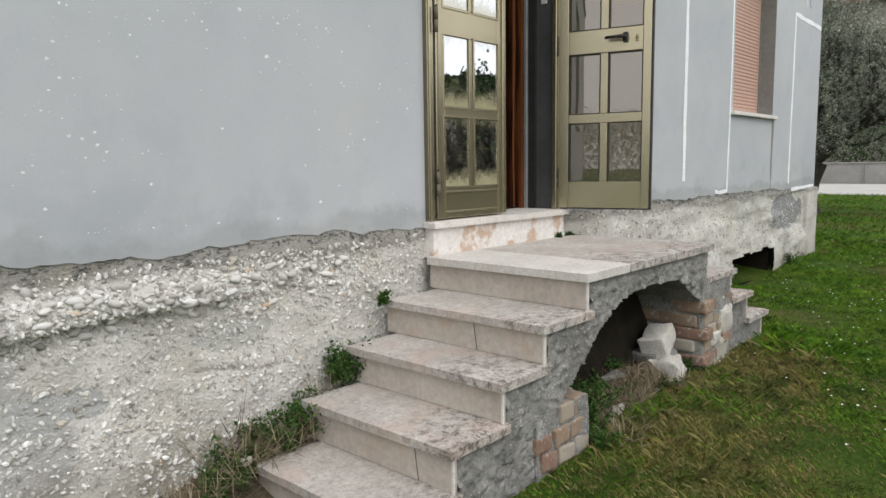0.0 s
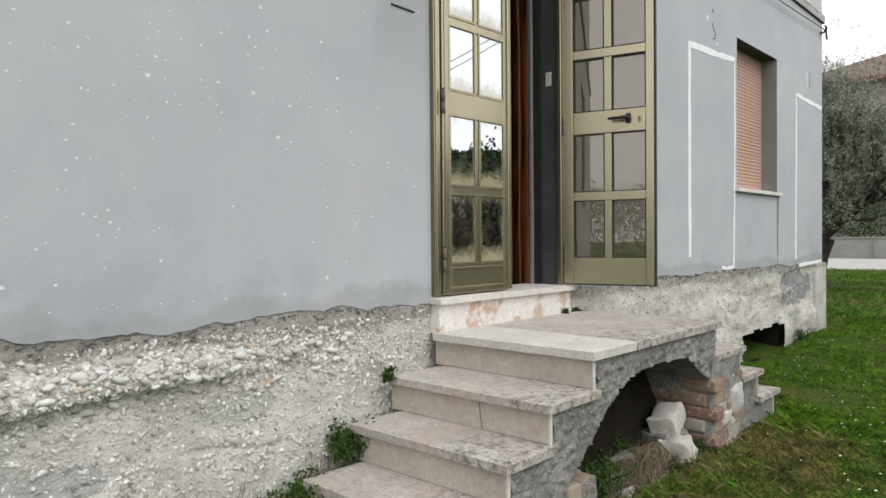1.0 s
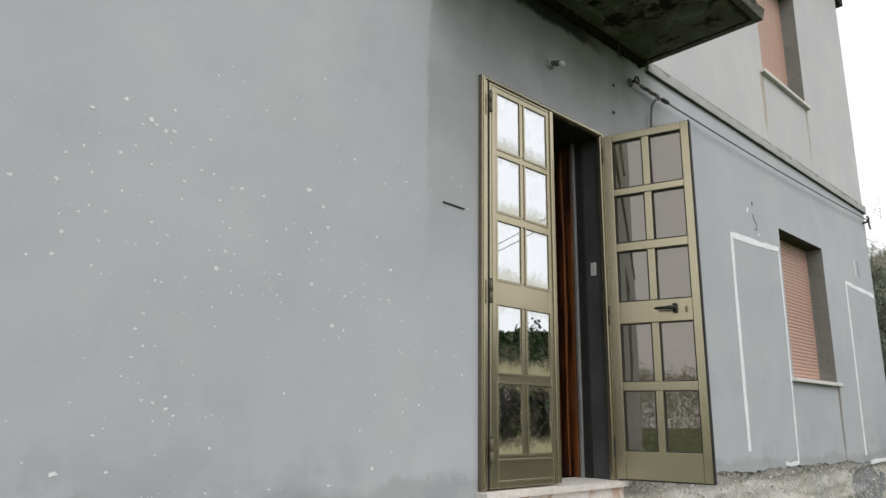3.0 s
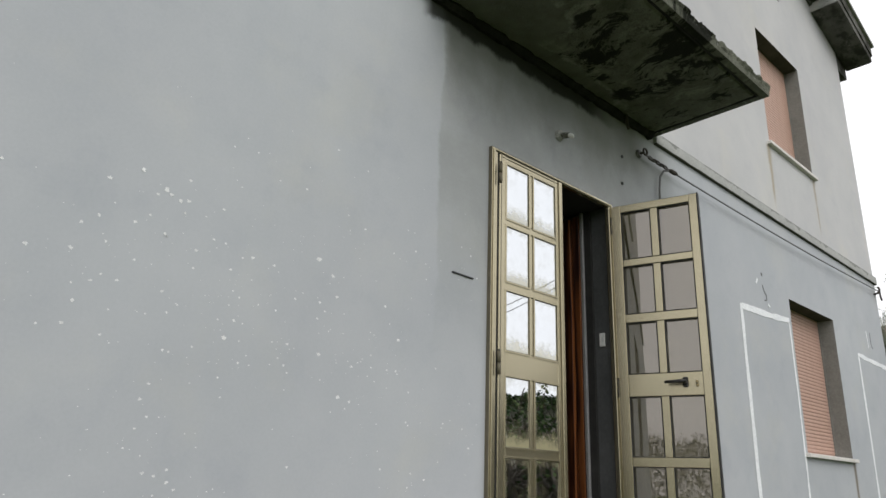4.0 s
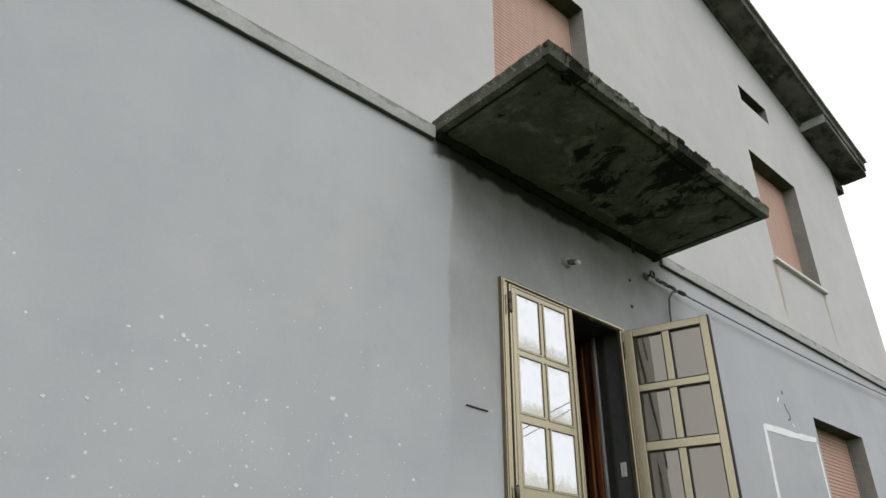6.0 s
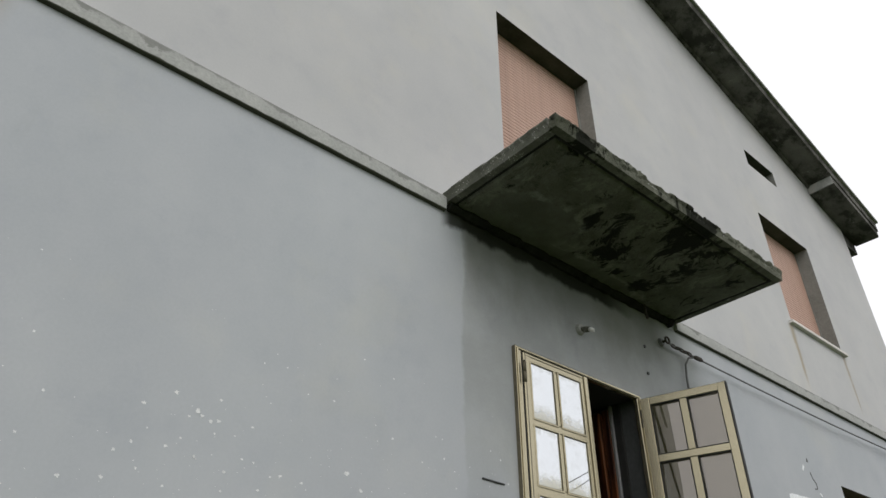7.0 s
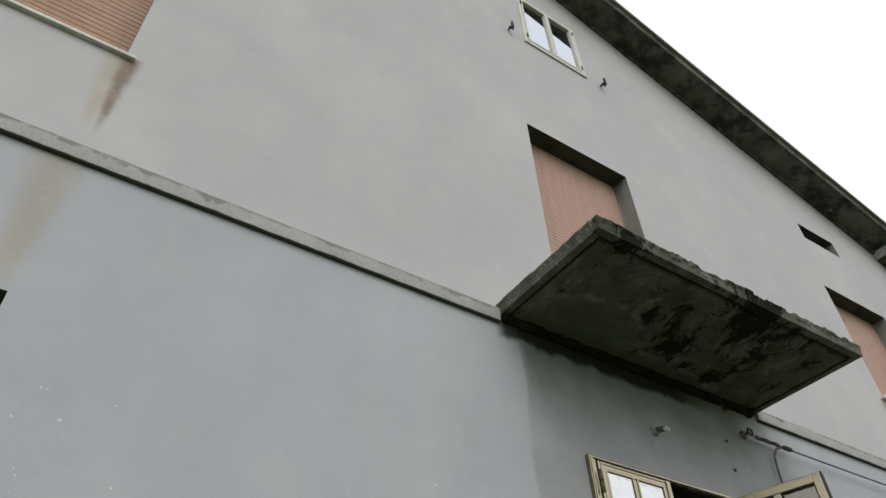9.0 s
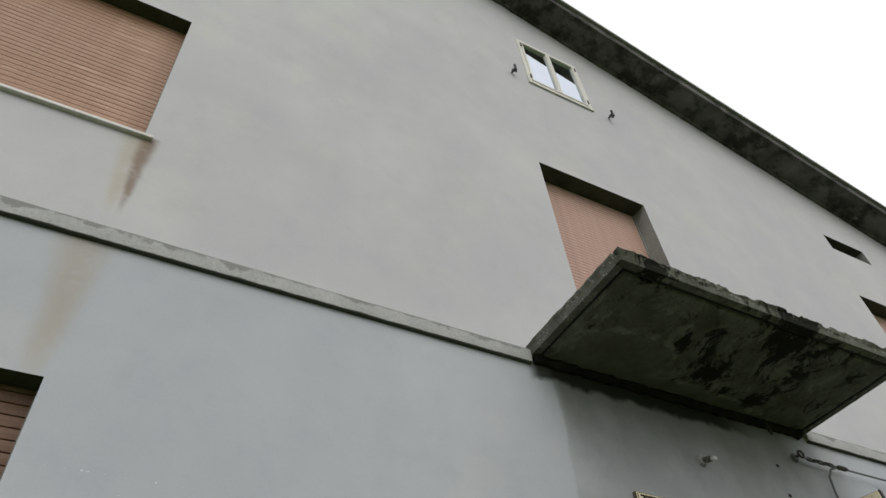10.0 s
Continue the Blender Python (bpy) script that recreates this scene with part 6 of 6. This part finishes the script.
# ---------------------------------------------------------------- plants
def leaves(rows, mat, name, parent=None):
    """rows: base point, direction, side vector, length, width. Each is a folded leaf of two faces."""
    verts, faces = [], []
    for p, d, s, ln, wd in rows:
        b = len(verts)
        up = d.cross(s) * wd * 0.25
        verts += [p, p + d * ln * 0.5 + s * wd * 0.5 + up, p + d * ln, p + d * ln * 0.5 - s * wd * 0.5 + up]
        faces += [(b, b + 1, b + 2), (b, b + 2, b + 3)]
    return raw(name, verts, faces, mat, parent)


def rand_dir(rnd, up=0.0):
    v = Vector((rnd.gauss(0, 1), rnd.gauss(0, 1), rnd.gauss(0, 1) + up))
    return v.normalized()


def weed_clump(c, size, n, label, seed):
    rnd = random.Random(seed)
    w = thing("weed_clump", label, "weed", "weeds beside the stairs")
    w.location = c
    bm = bmesh.new()
    rows = []
    for k in range(max(6, n // 28)):
        d = Vector((rnd.gauss(0, 0.55), rnd.gauss(-0.2, 0.5), 1)).normalized()
        L = size * rnd.uniform(0.5, 1.05)
        pts = [Vector((rnd.gauss(0, size * 0.25), rnd.gauss(0, size * 0.15), 0))]
        for s in range(4):
            d = (d + rand_dir(rnd) * 0.22).normalized()
            pts.append(pts[-1] + d * L / 4)
        tube(bm, pts, [0.003, 0.003, 0.0025, 0.002, 0.0012], 4)
        for _ in range(52):
            p = pts[rnd.randrange(1, 5)] + rand_dir(rnd) * size * rnd.uniform(0.05, 0.26)
            dd = rand_dir(rnd, 0.3)
            rows.append((p, dd, dd.orthogonal().normalized(), rnd.uniform(0.012, 0.027), rnd.uniform(0.008, 0.018)))
    tagged(part("stalk", bm, WEED, w), kind="stuff")
    leaves(rows, WEED, "foliage", w)
    return w


weed_clump((-0.70, -0.10, 0.425), 0.16, 420, "leafy green weed in the joint by the wall", 1)
weed_clump((-0.64, -0.09, 0.45), 0.15, 300, "leafy green weed growing on a tread", 2)
weed_clump((-0.97, -0.11, 0.26), 0.19, 460, "leafy green weed beside the second tread", 3)
weed_clump((-1.12, -0.10, 0.24), 0.14, 240, "low green weed along the wall", 4)
weed_clump((-1.33, -0.14, 0.16), 0.19, 320, "dark green weed at the foot of the stairs", 5)
weed_clump((-0.40, -0.07, 0.74), 0.06, 90, "small moss tuft in a tread corner", 6)
weed_clump((0.10, -0.86, 0.18), 0.22, 260, "green weed at the mouth of the arch", 7)
weed_clump((0.28, -0.78, 0.20), 0.17, 150, "green weed under the arch", 8)
weed_clump((-0.93, -1.03, 0.08), 0.10, 160, "low weed at the stair flank", 9)
weed_clump((1.14, -0.07, 0.915), 0.035, 60, "moss tuft on the landing by the threshold", 10)
weed_clump((1.30, -0.06, 0.915), 0.03, 60, "moss tuft in the landing corner", 11)
weed_clump((6.1, -0.10, 0.20), 0.16, 180, "weed at the cellar opening", 12)
weed_clump((0.0, -1.02, 0.14), 0.12, 180, "low weed beside the brick pier", 13)


for k, (x, y, z, s) in enumerate(((0.30, -0.80, 0.16, 0.20), (0.48, -0.74, 0.20, 0.17), (0.70, -0.70, 0.26, 0.16), (0.15, -0.92, 0.15, 0.14), (1.20, -0.93, 0.17, 0.13), (0.85, -0.95, 0.16, 0.10))):
    weed_clump((x, y, z), s * 0.7, 110, "dark weed growing under the arch", 200 + k)
rnd = random.Random(77)
for k in range(12):
    s = k / 11
    weed_clump((-0.78 - 0.95 * s, -0.12 - 0.10 * s + rnd.uniform(-0.05, 0.04), 0.30 - 0.20 * s), rnd.uniform(0.055, 0.105), rnd.randrange(110, 230), "mixed green weed along the foot of the wall", 100 + k)


def straw_tuft(c, size, n, seed, label, mat=STRAW):
    rnd = random.Random(seed)
    rows = []
    for _ in range(n):
        d = Vector((rnd.gauss(0, 0.8), rnd.gauss(0, 0.8), rnd.uniform(0.15, 1.0))).normalized()
        p = Vector((rnd.gauss(0, size * 0.5), rnd.gauss(0, size * 0.35), 0))
        rows.append((p, d, d.cross(Vector((0, 0, 1))).normalized(), size * rnd.uniform(0.5, 1.2), 0.004))
    w = tagged(leaves(rows, mat, "straw_tuft"), label, "dry grass", "dry grass tufts")
    w.location = c


straw_tuft((0.62, -0.78, 0.17), 0.22, 170, 1, "dry straw heaped under the arch")
straw_tuft((0.66, -0.86, 0.24), 0.13, 150, 11, "matted straw and roots on the debris heap")
straw_tuft((0.84, -0.90, 0.21), 0.11, 120, 12, "matted straw and roots beside the stones")
straw_tuft((0.50, -0.90, 0.19), 0.12, 130, 13, "matted straw and roots on the debris heap")
for k in range(3):
    bm = bmesh.new()
    c = Vector((0.66 + 0.07 * k, -0.90 + 0.02 * k, 0.225 + 0.015 * k))
    tube(bm, [c + Vector((0.075 * math.cos(a) * (1 - 0.1 * k), 0.03 * math.sin(a * 0.7), 0.06 * math.sin(a))) for a in np.linspace(-0.4, 3.3 + 0.2 * k, 14)], [0.007 - 0.0004 * i for i in range(14)], 6)
    tagged(link("dry_root", bm, STRAW, smooth=True), "pale curled dry root on the debris heap", "root", "roots under the arch")
straw_tuft((0.42, -0.86, 0.16), 0.17, 130, 2, "dry straw at the mouth of the arch")
straw_tuft((0.95, -1.0, 0.18), 0.12, 90, 3, "dry straw around the stones")
straw_tuft((-1.25, -0.10, 0.26), 0.24, 120, 4, "dry stalks at the foot of the wall")
straw_tuft((-1.45, -0.16, 0.10), 0.26, 150, 5, "dry stalks at the foot of the wall")
straw_tuft((-1.10, -0.13, 0.28), 0.16, 80, 6, "dry stalks beside the treads")
straw_tuft((-0.86, -0.11, 0.42), 0.12, 50, 7, "dry stalks beside the treads")
for k in range(9):
    straw_tuft((-0.85 - 0.12 * k, -0.17 - 0.015 * k, 0.30 - 0.02 * k), 0.13, 70, 30 + k, "dry stalks among the weeds by the wall")
for k in range(7):
    straw_tuft((0.42 + 0.09 * k, -0.98 + 0.03 * math.sin(k * 1.9), 0.16), 0.06, 70, 90 + k, "green grass tuft before the debris heap", BLADES)
straw_tuft((0.15, -1.08, 0.15), 0.14, 110, 8, "dry grass in front of the arch")
for k in range(10):
    straw_tuft((0.12 + 0.085 * k, -0.82 - 0.05 * math.sin(k * 2.3), 0.17), 0.10 + 0.03 * math.sin(k * 1.7), 60, 60 + k, "low dry stalks at the mouth of the arch", BLADES_DRY if k % 3 else STRAW)


# lawn blades, thick near the stairs and thinner with distance
def build_grass():
    rs = np.random.RandomState(4)

    def region(x0, x1, y0, y1, n, h, w):
        x = rs.uniform(x0, x1, n)
        y = rs.uniform(y0, y1, n)
        keep = ~((x > -1.25) & (x < 2.42) & (y > -0.97)) & ~((x < 7.4) & (y > -0.02))
        edge = np.minimum(np.minimum(x - x0, x1 - x), np.minimum(y - y0, 0.9))
        keep &= rs.uniform(0, 0.9, n) < np.maximum(edge, 0.03)
        return [(a, b, h, w) for a, b in zip(x[keep], y[keep])]
    pts = region(-2.0, 4.0, -2.9, 0.0, 130000, 0.020, 0.0042)
    pts += region(-0.6, 3.2, -1.7, -0.2, 9000, 0.048, 0.0045)
    pts += region(-7.0, 9.0, -7.0, 0.0, 42000, 0.028, 0.005)
    pts += region(3.0, 9.6, -3.6, 1.8, 64000, 0.032, 0.006)
    pts += region(7.8, 20.9, -2.6, 6.0, 40000, 0.05, 0.014)
    verts, faces = [], []
    dry_v, dry_f = [], []
    rnd = random.Random(9)
    for x, y, h, w in pts:
        t = noise.noise(Vector((x * 1.1, y * 1.1, 5)))
        if t < -0.28 and rnd.random() < 0.6:
            continue
        hh = h * rnd.uniform(0.5, 1.25) * (1 + 0.6 * t)
        a = rnd.uniform(0, math.tau)
        lean = rnd.uniform(0.4, 1.7)
        z = ground_z(x, y) - 0.004
        cx, cy = math.cos(a), math.sin(a)
        near = math.exp(-((x - 0.8) / 1.6) ** 2 - ((y + 1.1) / 0.7) ** 2)
        dry = noise.noise(Vector((x * 0.9, y * 0.9, 12))) + 0.5 * noise.noise(Vector((x * 3.1, y * 3.1, 2))) + 0.72 * near
        V, F = (dry_v, dry_f) if dry + rnd.uniform(-0.28, 0.28) > 0.42 else (verts, faces)
        b = len(V)
        V += [(x - cy * w * 0.5, y + cx * w * 0.5, z), (x + cy * w * 0.5, y - cx * w * 0.5, z),
                  (x + cx * hh * lean * 0.4 + cy * w * 0.3, y + cy * hh * lean * 0.4 - cx * w * 0.3, z + hh * 0.65), (x + cx * hh * lean, y + cy * hh * lean, z + hh)]
        F += [(b, b + 1, b + 2), (b, b + 2, b + 3)]
    tagged(raw("dry_grass_blades", dry_v, dry_f, BLADES_DRY), "yellowish dry grass blades in patches of the lawn", "grass", kind="stuff")
    tagged(raw("grass_blades", verts, faces, BLADES), "short mixed green grass blades of the lawn", "grass", kind="stuff")
    verts, faces = [], []
    for _ in range(420):
        x, y = rnd.uniform(0.3, 9.5), rnd.uniform(-3.2, -0.4)
        if x < 2.6 and y > -1.05 or noise.noise(Vector((x * 0.8, y * 0.8, 2))) < -0.15:
            continue
        r = rnd.uniform(0.004, 0.008)
        z = ground_z(x, y) + rnd.uniform(0.03, 0.05)
        b = len(verts)
        for k in range(7):
            a = k * math.tau / 7
            verts.append((x + r * math.cos(a), y + r * math.sin(a), z + 0.003 * math.sin(a * 2)))
        faces.append(tuple(range(b, b + 7)))
    tagged(raw("daisies", verts, faces, DAISY), "tiny white daisies scattered in the lawn", "daisies", kind="stuff")


build_grass()


# ---------------------------------------------------------------- trees and the far side of the lane
def grow(rnd, p, d, length, radius, depth, bm, tips, bend=0.25, lift=0.12):
    n = 5
    pts, rad = [p], [radius]
    for i in range(n):
        d = (d + rand_dir(rnd) * bend + Vector((0, 0, lift))).normalized()
        pts.append(pts[-1] + d * length / n)
        rad.append(radius * (1 - 0.55 * (i + 1) / n))
    tube(bm, pts, rad, 8 if radius > 0.04 else 5)
    if depth == 0:
        tips.append((pts[-1], d))
        tips.append((pts[-3], d))
        return
    for k in range(3 if depth > 1 else 4):
        q = pts[rnd.randrange(2, n + 1)]
        dd = (d * 0.7 + rand_dir(rnd) * 0.85).normalized()
        grow(rnd, q, dd, length * rnd.uniform(0.55, 0.8), radius * 0.45, depth - 1, bm, tips, bend, lift)


def olive_tree():
    rnd = random.Random(14)
    t = thing("olive_tree", "grey-green olive tree with a dark forked trunk", "tree")
    t.location = (13.2, 1.66, ground_z(13.2, 1.66) - 0.03)
    bm = bmesh.new()
    tips = []
    trunk = [(0, 0, 0), (-0.05, 0.02, 0.35), (0.02, -0.06, 0.75), (0.10, -0.16, 1.10)]
    tube(bm, trunk, [0.36, 0.28, 0.24, 0.24], 12)
    base = Vector(trunk[-1])
    for d, L, r in (((0.25, 0.35, 1), 1.5, 0.11), ((0.1, -0.75, 0.75), 1.6, 0.11), ((0.3, -0.2, 1), 1.7, 0.10), ((-0.2, -0.9, 0.75), 1.6, 0.08), ((-0.3, 0.1, 1.0), 1.6, 0.09), ((0.1, -0.15, 1.0), 2.3, 0.10), ((0.4, 0.2, 1.0), 2.2, 0.10), ((0.2, -0.5, 1.0), 1.7, 0.09), ((0.6, -0.7, 0.6), 1.4, 0.08)):
        grow(rnd, base, Vector(d).normalized(), L, r, 2, bm, tips)
    part("trunk", bm, BARK, t, "dark gnarled trunk and limbs")
    rows = []
    for p, d in tips:
        for _ in range(15):
            # each tip carries a few drooping or upright shoots
            q = p + rand_dir(rnd) * rnd.uniform(0.05, 0.60)
            sd = (Vector((0, 0, rnd.choice((1.0, 0.7, -0.5)))) + rand_dir(rnd) * 0.7).normalized()
            L = rnd.uniform(0.25, 0.6)
            for k in range(26):
                b = q + sd * L * k / 26
                ld = (sd * 0.6 + rand_dir(rnd)).normalized()
                rows.append((b, ld, ld.orthogonal().normalized(), rnd.uniform(0.05, 0.075), rnd.uniform(0.013, 0.02)))
    leaves(rows, OLIVE, "crown", t)


olive_tree()


def hedge(name, x0, x1, y0, y1, z0, z1, n, seed, label, mat=HEDGE, size=0.11):
    rnd = random.Random(seed)
    rows = []
    for _ in range(n):
        x, y = rnd.uniform(x0, x1), rnd.uniform(y0, y1)
        top = z1 * (1 + 0.22 * noise.noise(Vector((x * 0.5, y * 0.45, seed))) + 0.12 * noise.noise(Vector((x, y * 1.7, seed))))
        z = z0 + (top - z0) * rnd.random() ** 0.6
        d = rand_dir(rnd, 0.2)
        rows.append((Vector((x, y, z)), d, d.orthogonal().normalized(), size * rnd.uniform(0.7, 1.4), size * rnd.uniform(0.4, 0.8)))
    ob = leaves(rows, mat, name)
    tagged(ob, label, "hedge", kind="stuff")


hedge("hedge_leaves", 31.4, 33.2, -5, 14, 0.4, 2.7, 16000, 3, "dark evergreen hedge behind the concrete wall")
hedge("shrub_leaves", 33.0, 35.0, 2.0, 9.0, 0.5, 4.6, 9000, 5, "tall loose shrub behind the hedge", HEDGE, 0.12)


def far_wall():
    w = thing("lane_wall", "low grey precast concrete wall beside the lane", "wall", kind="structure")
    y = -14.0
    while y < 24:
        part("panel", boxed(30.7, 30.82, y + 0.03, y + 1.97, 0.3, 1.24, 0.012), PANELWALL, w)
        part("post", boxed(30.66, 30.86, y - 0.028, y + 0.028, 0.3, 1.22, 0.008), CEMENT, w)
        y += 2.0
    part("coping", boxed(30.64, 30.88, -14, 24, 1.245, 1.30, 0.01), PANELWALL, w)


far_wall()


def far_house():
    h = thing("far_house", "beige two-storey house with a brown tiled hip roof", "house")
    x0, x1, y0, y1, z1 = 37.0, 47.0, -3.5, 9.6, 9.0
    part("wall", boxed(x0, x1, y0, y1, 0.0, z1), FARHOUSE, h)
    o = 0.7
    bm = bmesh.new()
    a = [bm.verts.new(p) for p in ((x0 - o, y0 - o, z1 + 0.1), (x1 + o, y0 - o, z1 + 0.1), (x1 + o, y1 + o, z1 + 0.1), (x0 - o, y1 + o, z1 + 0.1))]
    xm, ym = (x0 + x1) / 2, (y0 + y1) / 2
    r = [bm.verts.new((xm, ym - 2.0, z1 + 2.4)), bm.verts.new((xm, ym + 2.0, z1 + 2.4))]
    for q in ((a[0], a[1], r[0]), (a[1], a[2], r[1], r[0]), (a[2], a[3], r[1]), (a[3], a[0], r[0], r[1]), (a[3], a[2], a[1], a[0])):
        bm.faces.new(q)
    part("roof", bm, FARROOF, h)
    part("fascia", boxed(x0 - o - 0.02, x0 - o, y0 - o, y1 + o, z1 - 0.12, z1 + 0.09), FASCIA, h, "faded red-brown fascia board")
    for y in (-1.5, 2.5, 6.4):
        for z in (2.2, 5.6):
            w = part("window", boxed(x0 - 0.03, x0 + 0.02, y, y + 1.1, z, z + 1.5), DARKPANE, h)
            part("frame", boxed(x0 - 0.05, x0 - 0.031, y + 0.52, y + 0.58, z, z + 1.5), MARBLE, w)
            part("sill", boxed(x0 - 0.12, x0 - 0.0, y - 0.1, y + 1.2, z - 0.08, z - 0.002), MARBLE, w)
    mast = thing("roof_aerial", "thin metal television aerial above the far roof", "aerial")
    part("mast", tube(bmesh.new(), [(42, 4.6, 11.2), (42, 4.6, 14.6)], 0.03, 6), RAIL, mast)
    for z in (13.4, 14.2):
        part("crossbar", tube(bmesh.new(), [(42, 4.1, z), (42, 5.1, z)], 0.02, 5), RAIL, mast)


far_house()


# ---- the yard behind the camera, seen in the door's panes
def outbuilding():
    b = thing("outbuilding", "low pale outbuilding with a dark tiled roof across the yard", "building")
    m = Matrix.Translation((12.5, -11.0, 0)) @ Matrix.Rotation(radians(-42), 4, "Z")
    part("wall", boxed(-2.0, 3.0, -7.0, 7.0, 0.0, 3.62, 0, m), FARHOUSE, b)
    bm = bmesh.new()
    pts = [(-2.3, 3.58), (3.3, 3.58), (0.5, 3.92)]
    va = [bm.verts.new(m @ Vector((x, -7.6, z))) for x, z in pts]
    vb = [bm.verts.new(m @ Vector((x, 7.6, z))) for x, z in pts]
    bm.faces.new(va)
    bm.faces.new(vb[::-1])
    for i in range(3):
        bm.faces.new((va[i], va[(i + 1) % 3], vb[(i + 1) % 3], vb[i]))
    part("roof", bm, FARROOF, b)
    for y in (-4.2, 0.4, 3.8):
        part("door", boxed(-2.04, -1.96, y, y + 1.6, 0.1, 2.2, 0, m), BARK, b)


outbuilding()


def bare_tree(x, y, seed, h, label, leafy=0, mat=HEDGE):
    rnd = random.Random(seed)
    t = thing("yard_tree", label, "tree", "trees in the yard")
    t.location = (x, y, ground_z(x, y) - 0.02)
    bm = bmesh.new()
    tips = []
    grow(rnd, Vector((0, 0, 0)), Vector((0.05, 0.0, 1)), h * 0.45, h * 0.035, 0, bm, [], 0.1, 0.1)
    for k in range(6):
        d = Vector((math.cos(k * 1.05), math.sin(k * 1.05), 1.1)).normalized()
        grow(rnd, Vector((0.02, 0, h * (0.22 + 0.04 * k))), d, h * 0.33, h * 0.018, 2, bm, tips, 0.35, 0.06)
    part("trunk", bm, BARK, t)
    if leafy:
        rows = []
        for p, d in tips:
            for _ in range(leafy):
                q = p + rand_dir(rnd) * rnd.uniform(0.0, h * 0.11)
                dd = rand_dir(rnd)
                rows.append((q, dd, dd.orthogonal().normalized(), 0.11, 0.07))
        leaves(rows, mat, "crown", t)


def ivy_on_eaves():
    """Creeper hanging along the outbuilding's eaves."""
    rnd = random.Random(61)
    m = Matrix.Translation((12.5, -11.0, 0)) @ Matrix.Rotation(radians(-42), 4, "Z")
    rows = []
    for _ in range(9000):
        y = rnd.uniform(-7.2, 7.2)
        hang = 0.22 + 0.16 * noise.noise(Vector((y * 1.4, 3, 0)))
        p = m @ Vector((-2.35 + rnd.gauss(0, 0.10), y, 3.66 - hang * rnd.random() + 0.10 * noise.noise(Vector((y * 2.3, 0, 1)))))
        d = rand_dir(rnd, -0.3)
        rows.append((p, d, d.orthogonal().normalized(), rnd.uniform(0.06, 0.11), rnd.uniform(0.04, 0.07)))
    tagged(leaves(rows, HEDGE, "creeper_leaves"), "dark green creeper hanging along the outbuilding eaves", "creeper", kind="stuff")


ivy_on_eaves()
bare_tree(8.95, -7.5, 35, 3.9, "bare many-stemmed shrub before the outbuilding")
bare_tree(8.45, -6.5, 37, 3.7, "leafy garden tree with upright branches", 5)
bare_tree(5.6, -5.0, 31, 2.5, "bare pruned fruit tree with crooked branches")
bare_tree(7.0, -5.0, 32, 2.9, "leafy garden tree with thin branches", 3)
# hedge out of view, added so the lower panes reflect something dark
hedge("low_hedge_leaves", 6.8, 12.0, -9.6, -8.2, 0.1, 1.6, 26000, 12, "dark hedge added to darken the lower pane reflections", HEDGE, 0.09)
hedge("treeline_leaves", -46, -40, -46, 24, 0.2, 4.6, 70000, 8, "hazy line of trees beyond the yard", FARTREE, 0.17)
hedge("treeline_leaves", -40, 8, -52, -46, 0.2, 4.6, 45000, 9, "hazy line of trees beyond the yard", FARTREE, 0.17)


def service_wires():
    w = thing("overhead_wires", "pair of dark overhead wires between two poles over the yard", "cable")
    a, e = Vector((13.25, -18.0, 5.33)), Vector((13.55, -4.0, 8.88))
    for k in range(2):
        pts = []
        for i in range(17):
            s = i / 16
            p = a.lerp(e, s)
            pts.append((p.x, p.y, p.z + 0.24 * k - 0.25 * math.sin(math.pi * s)))
        part("wire", tube(bmesh.new(), pts, 0.014, 5), CABLE, w)
    for p in (a, e):
        part("pole", tube(bmesh.new(), [(p.x, p.y, 0.05), (p.x, p.y, p.z + 0.6)], [0.13, 0.09], 10), BARK, w)


service_wires()
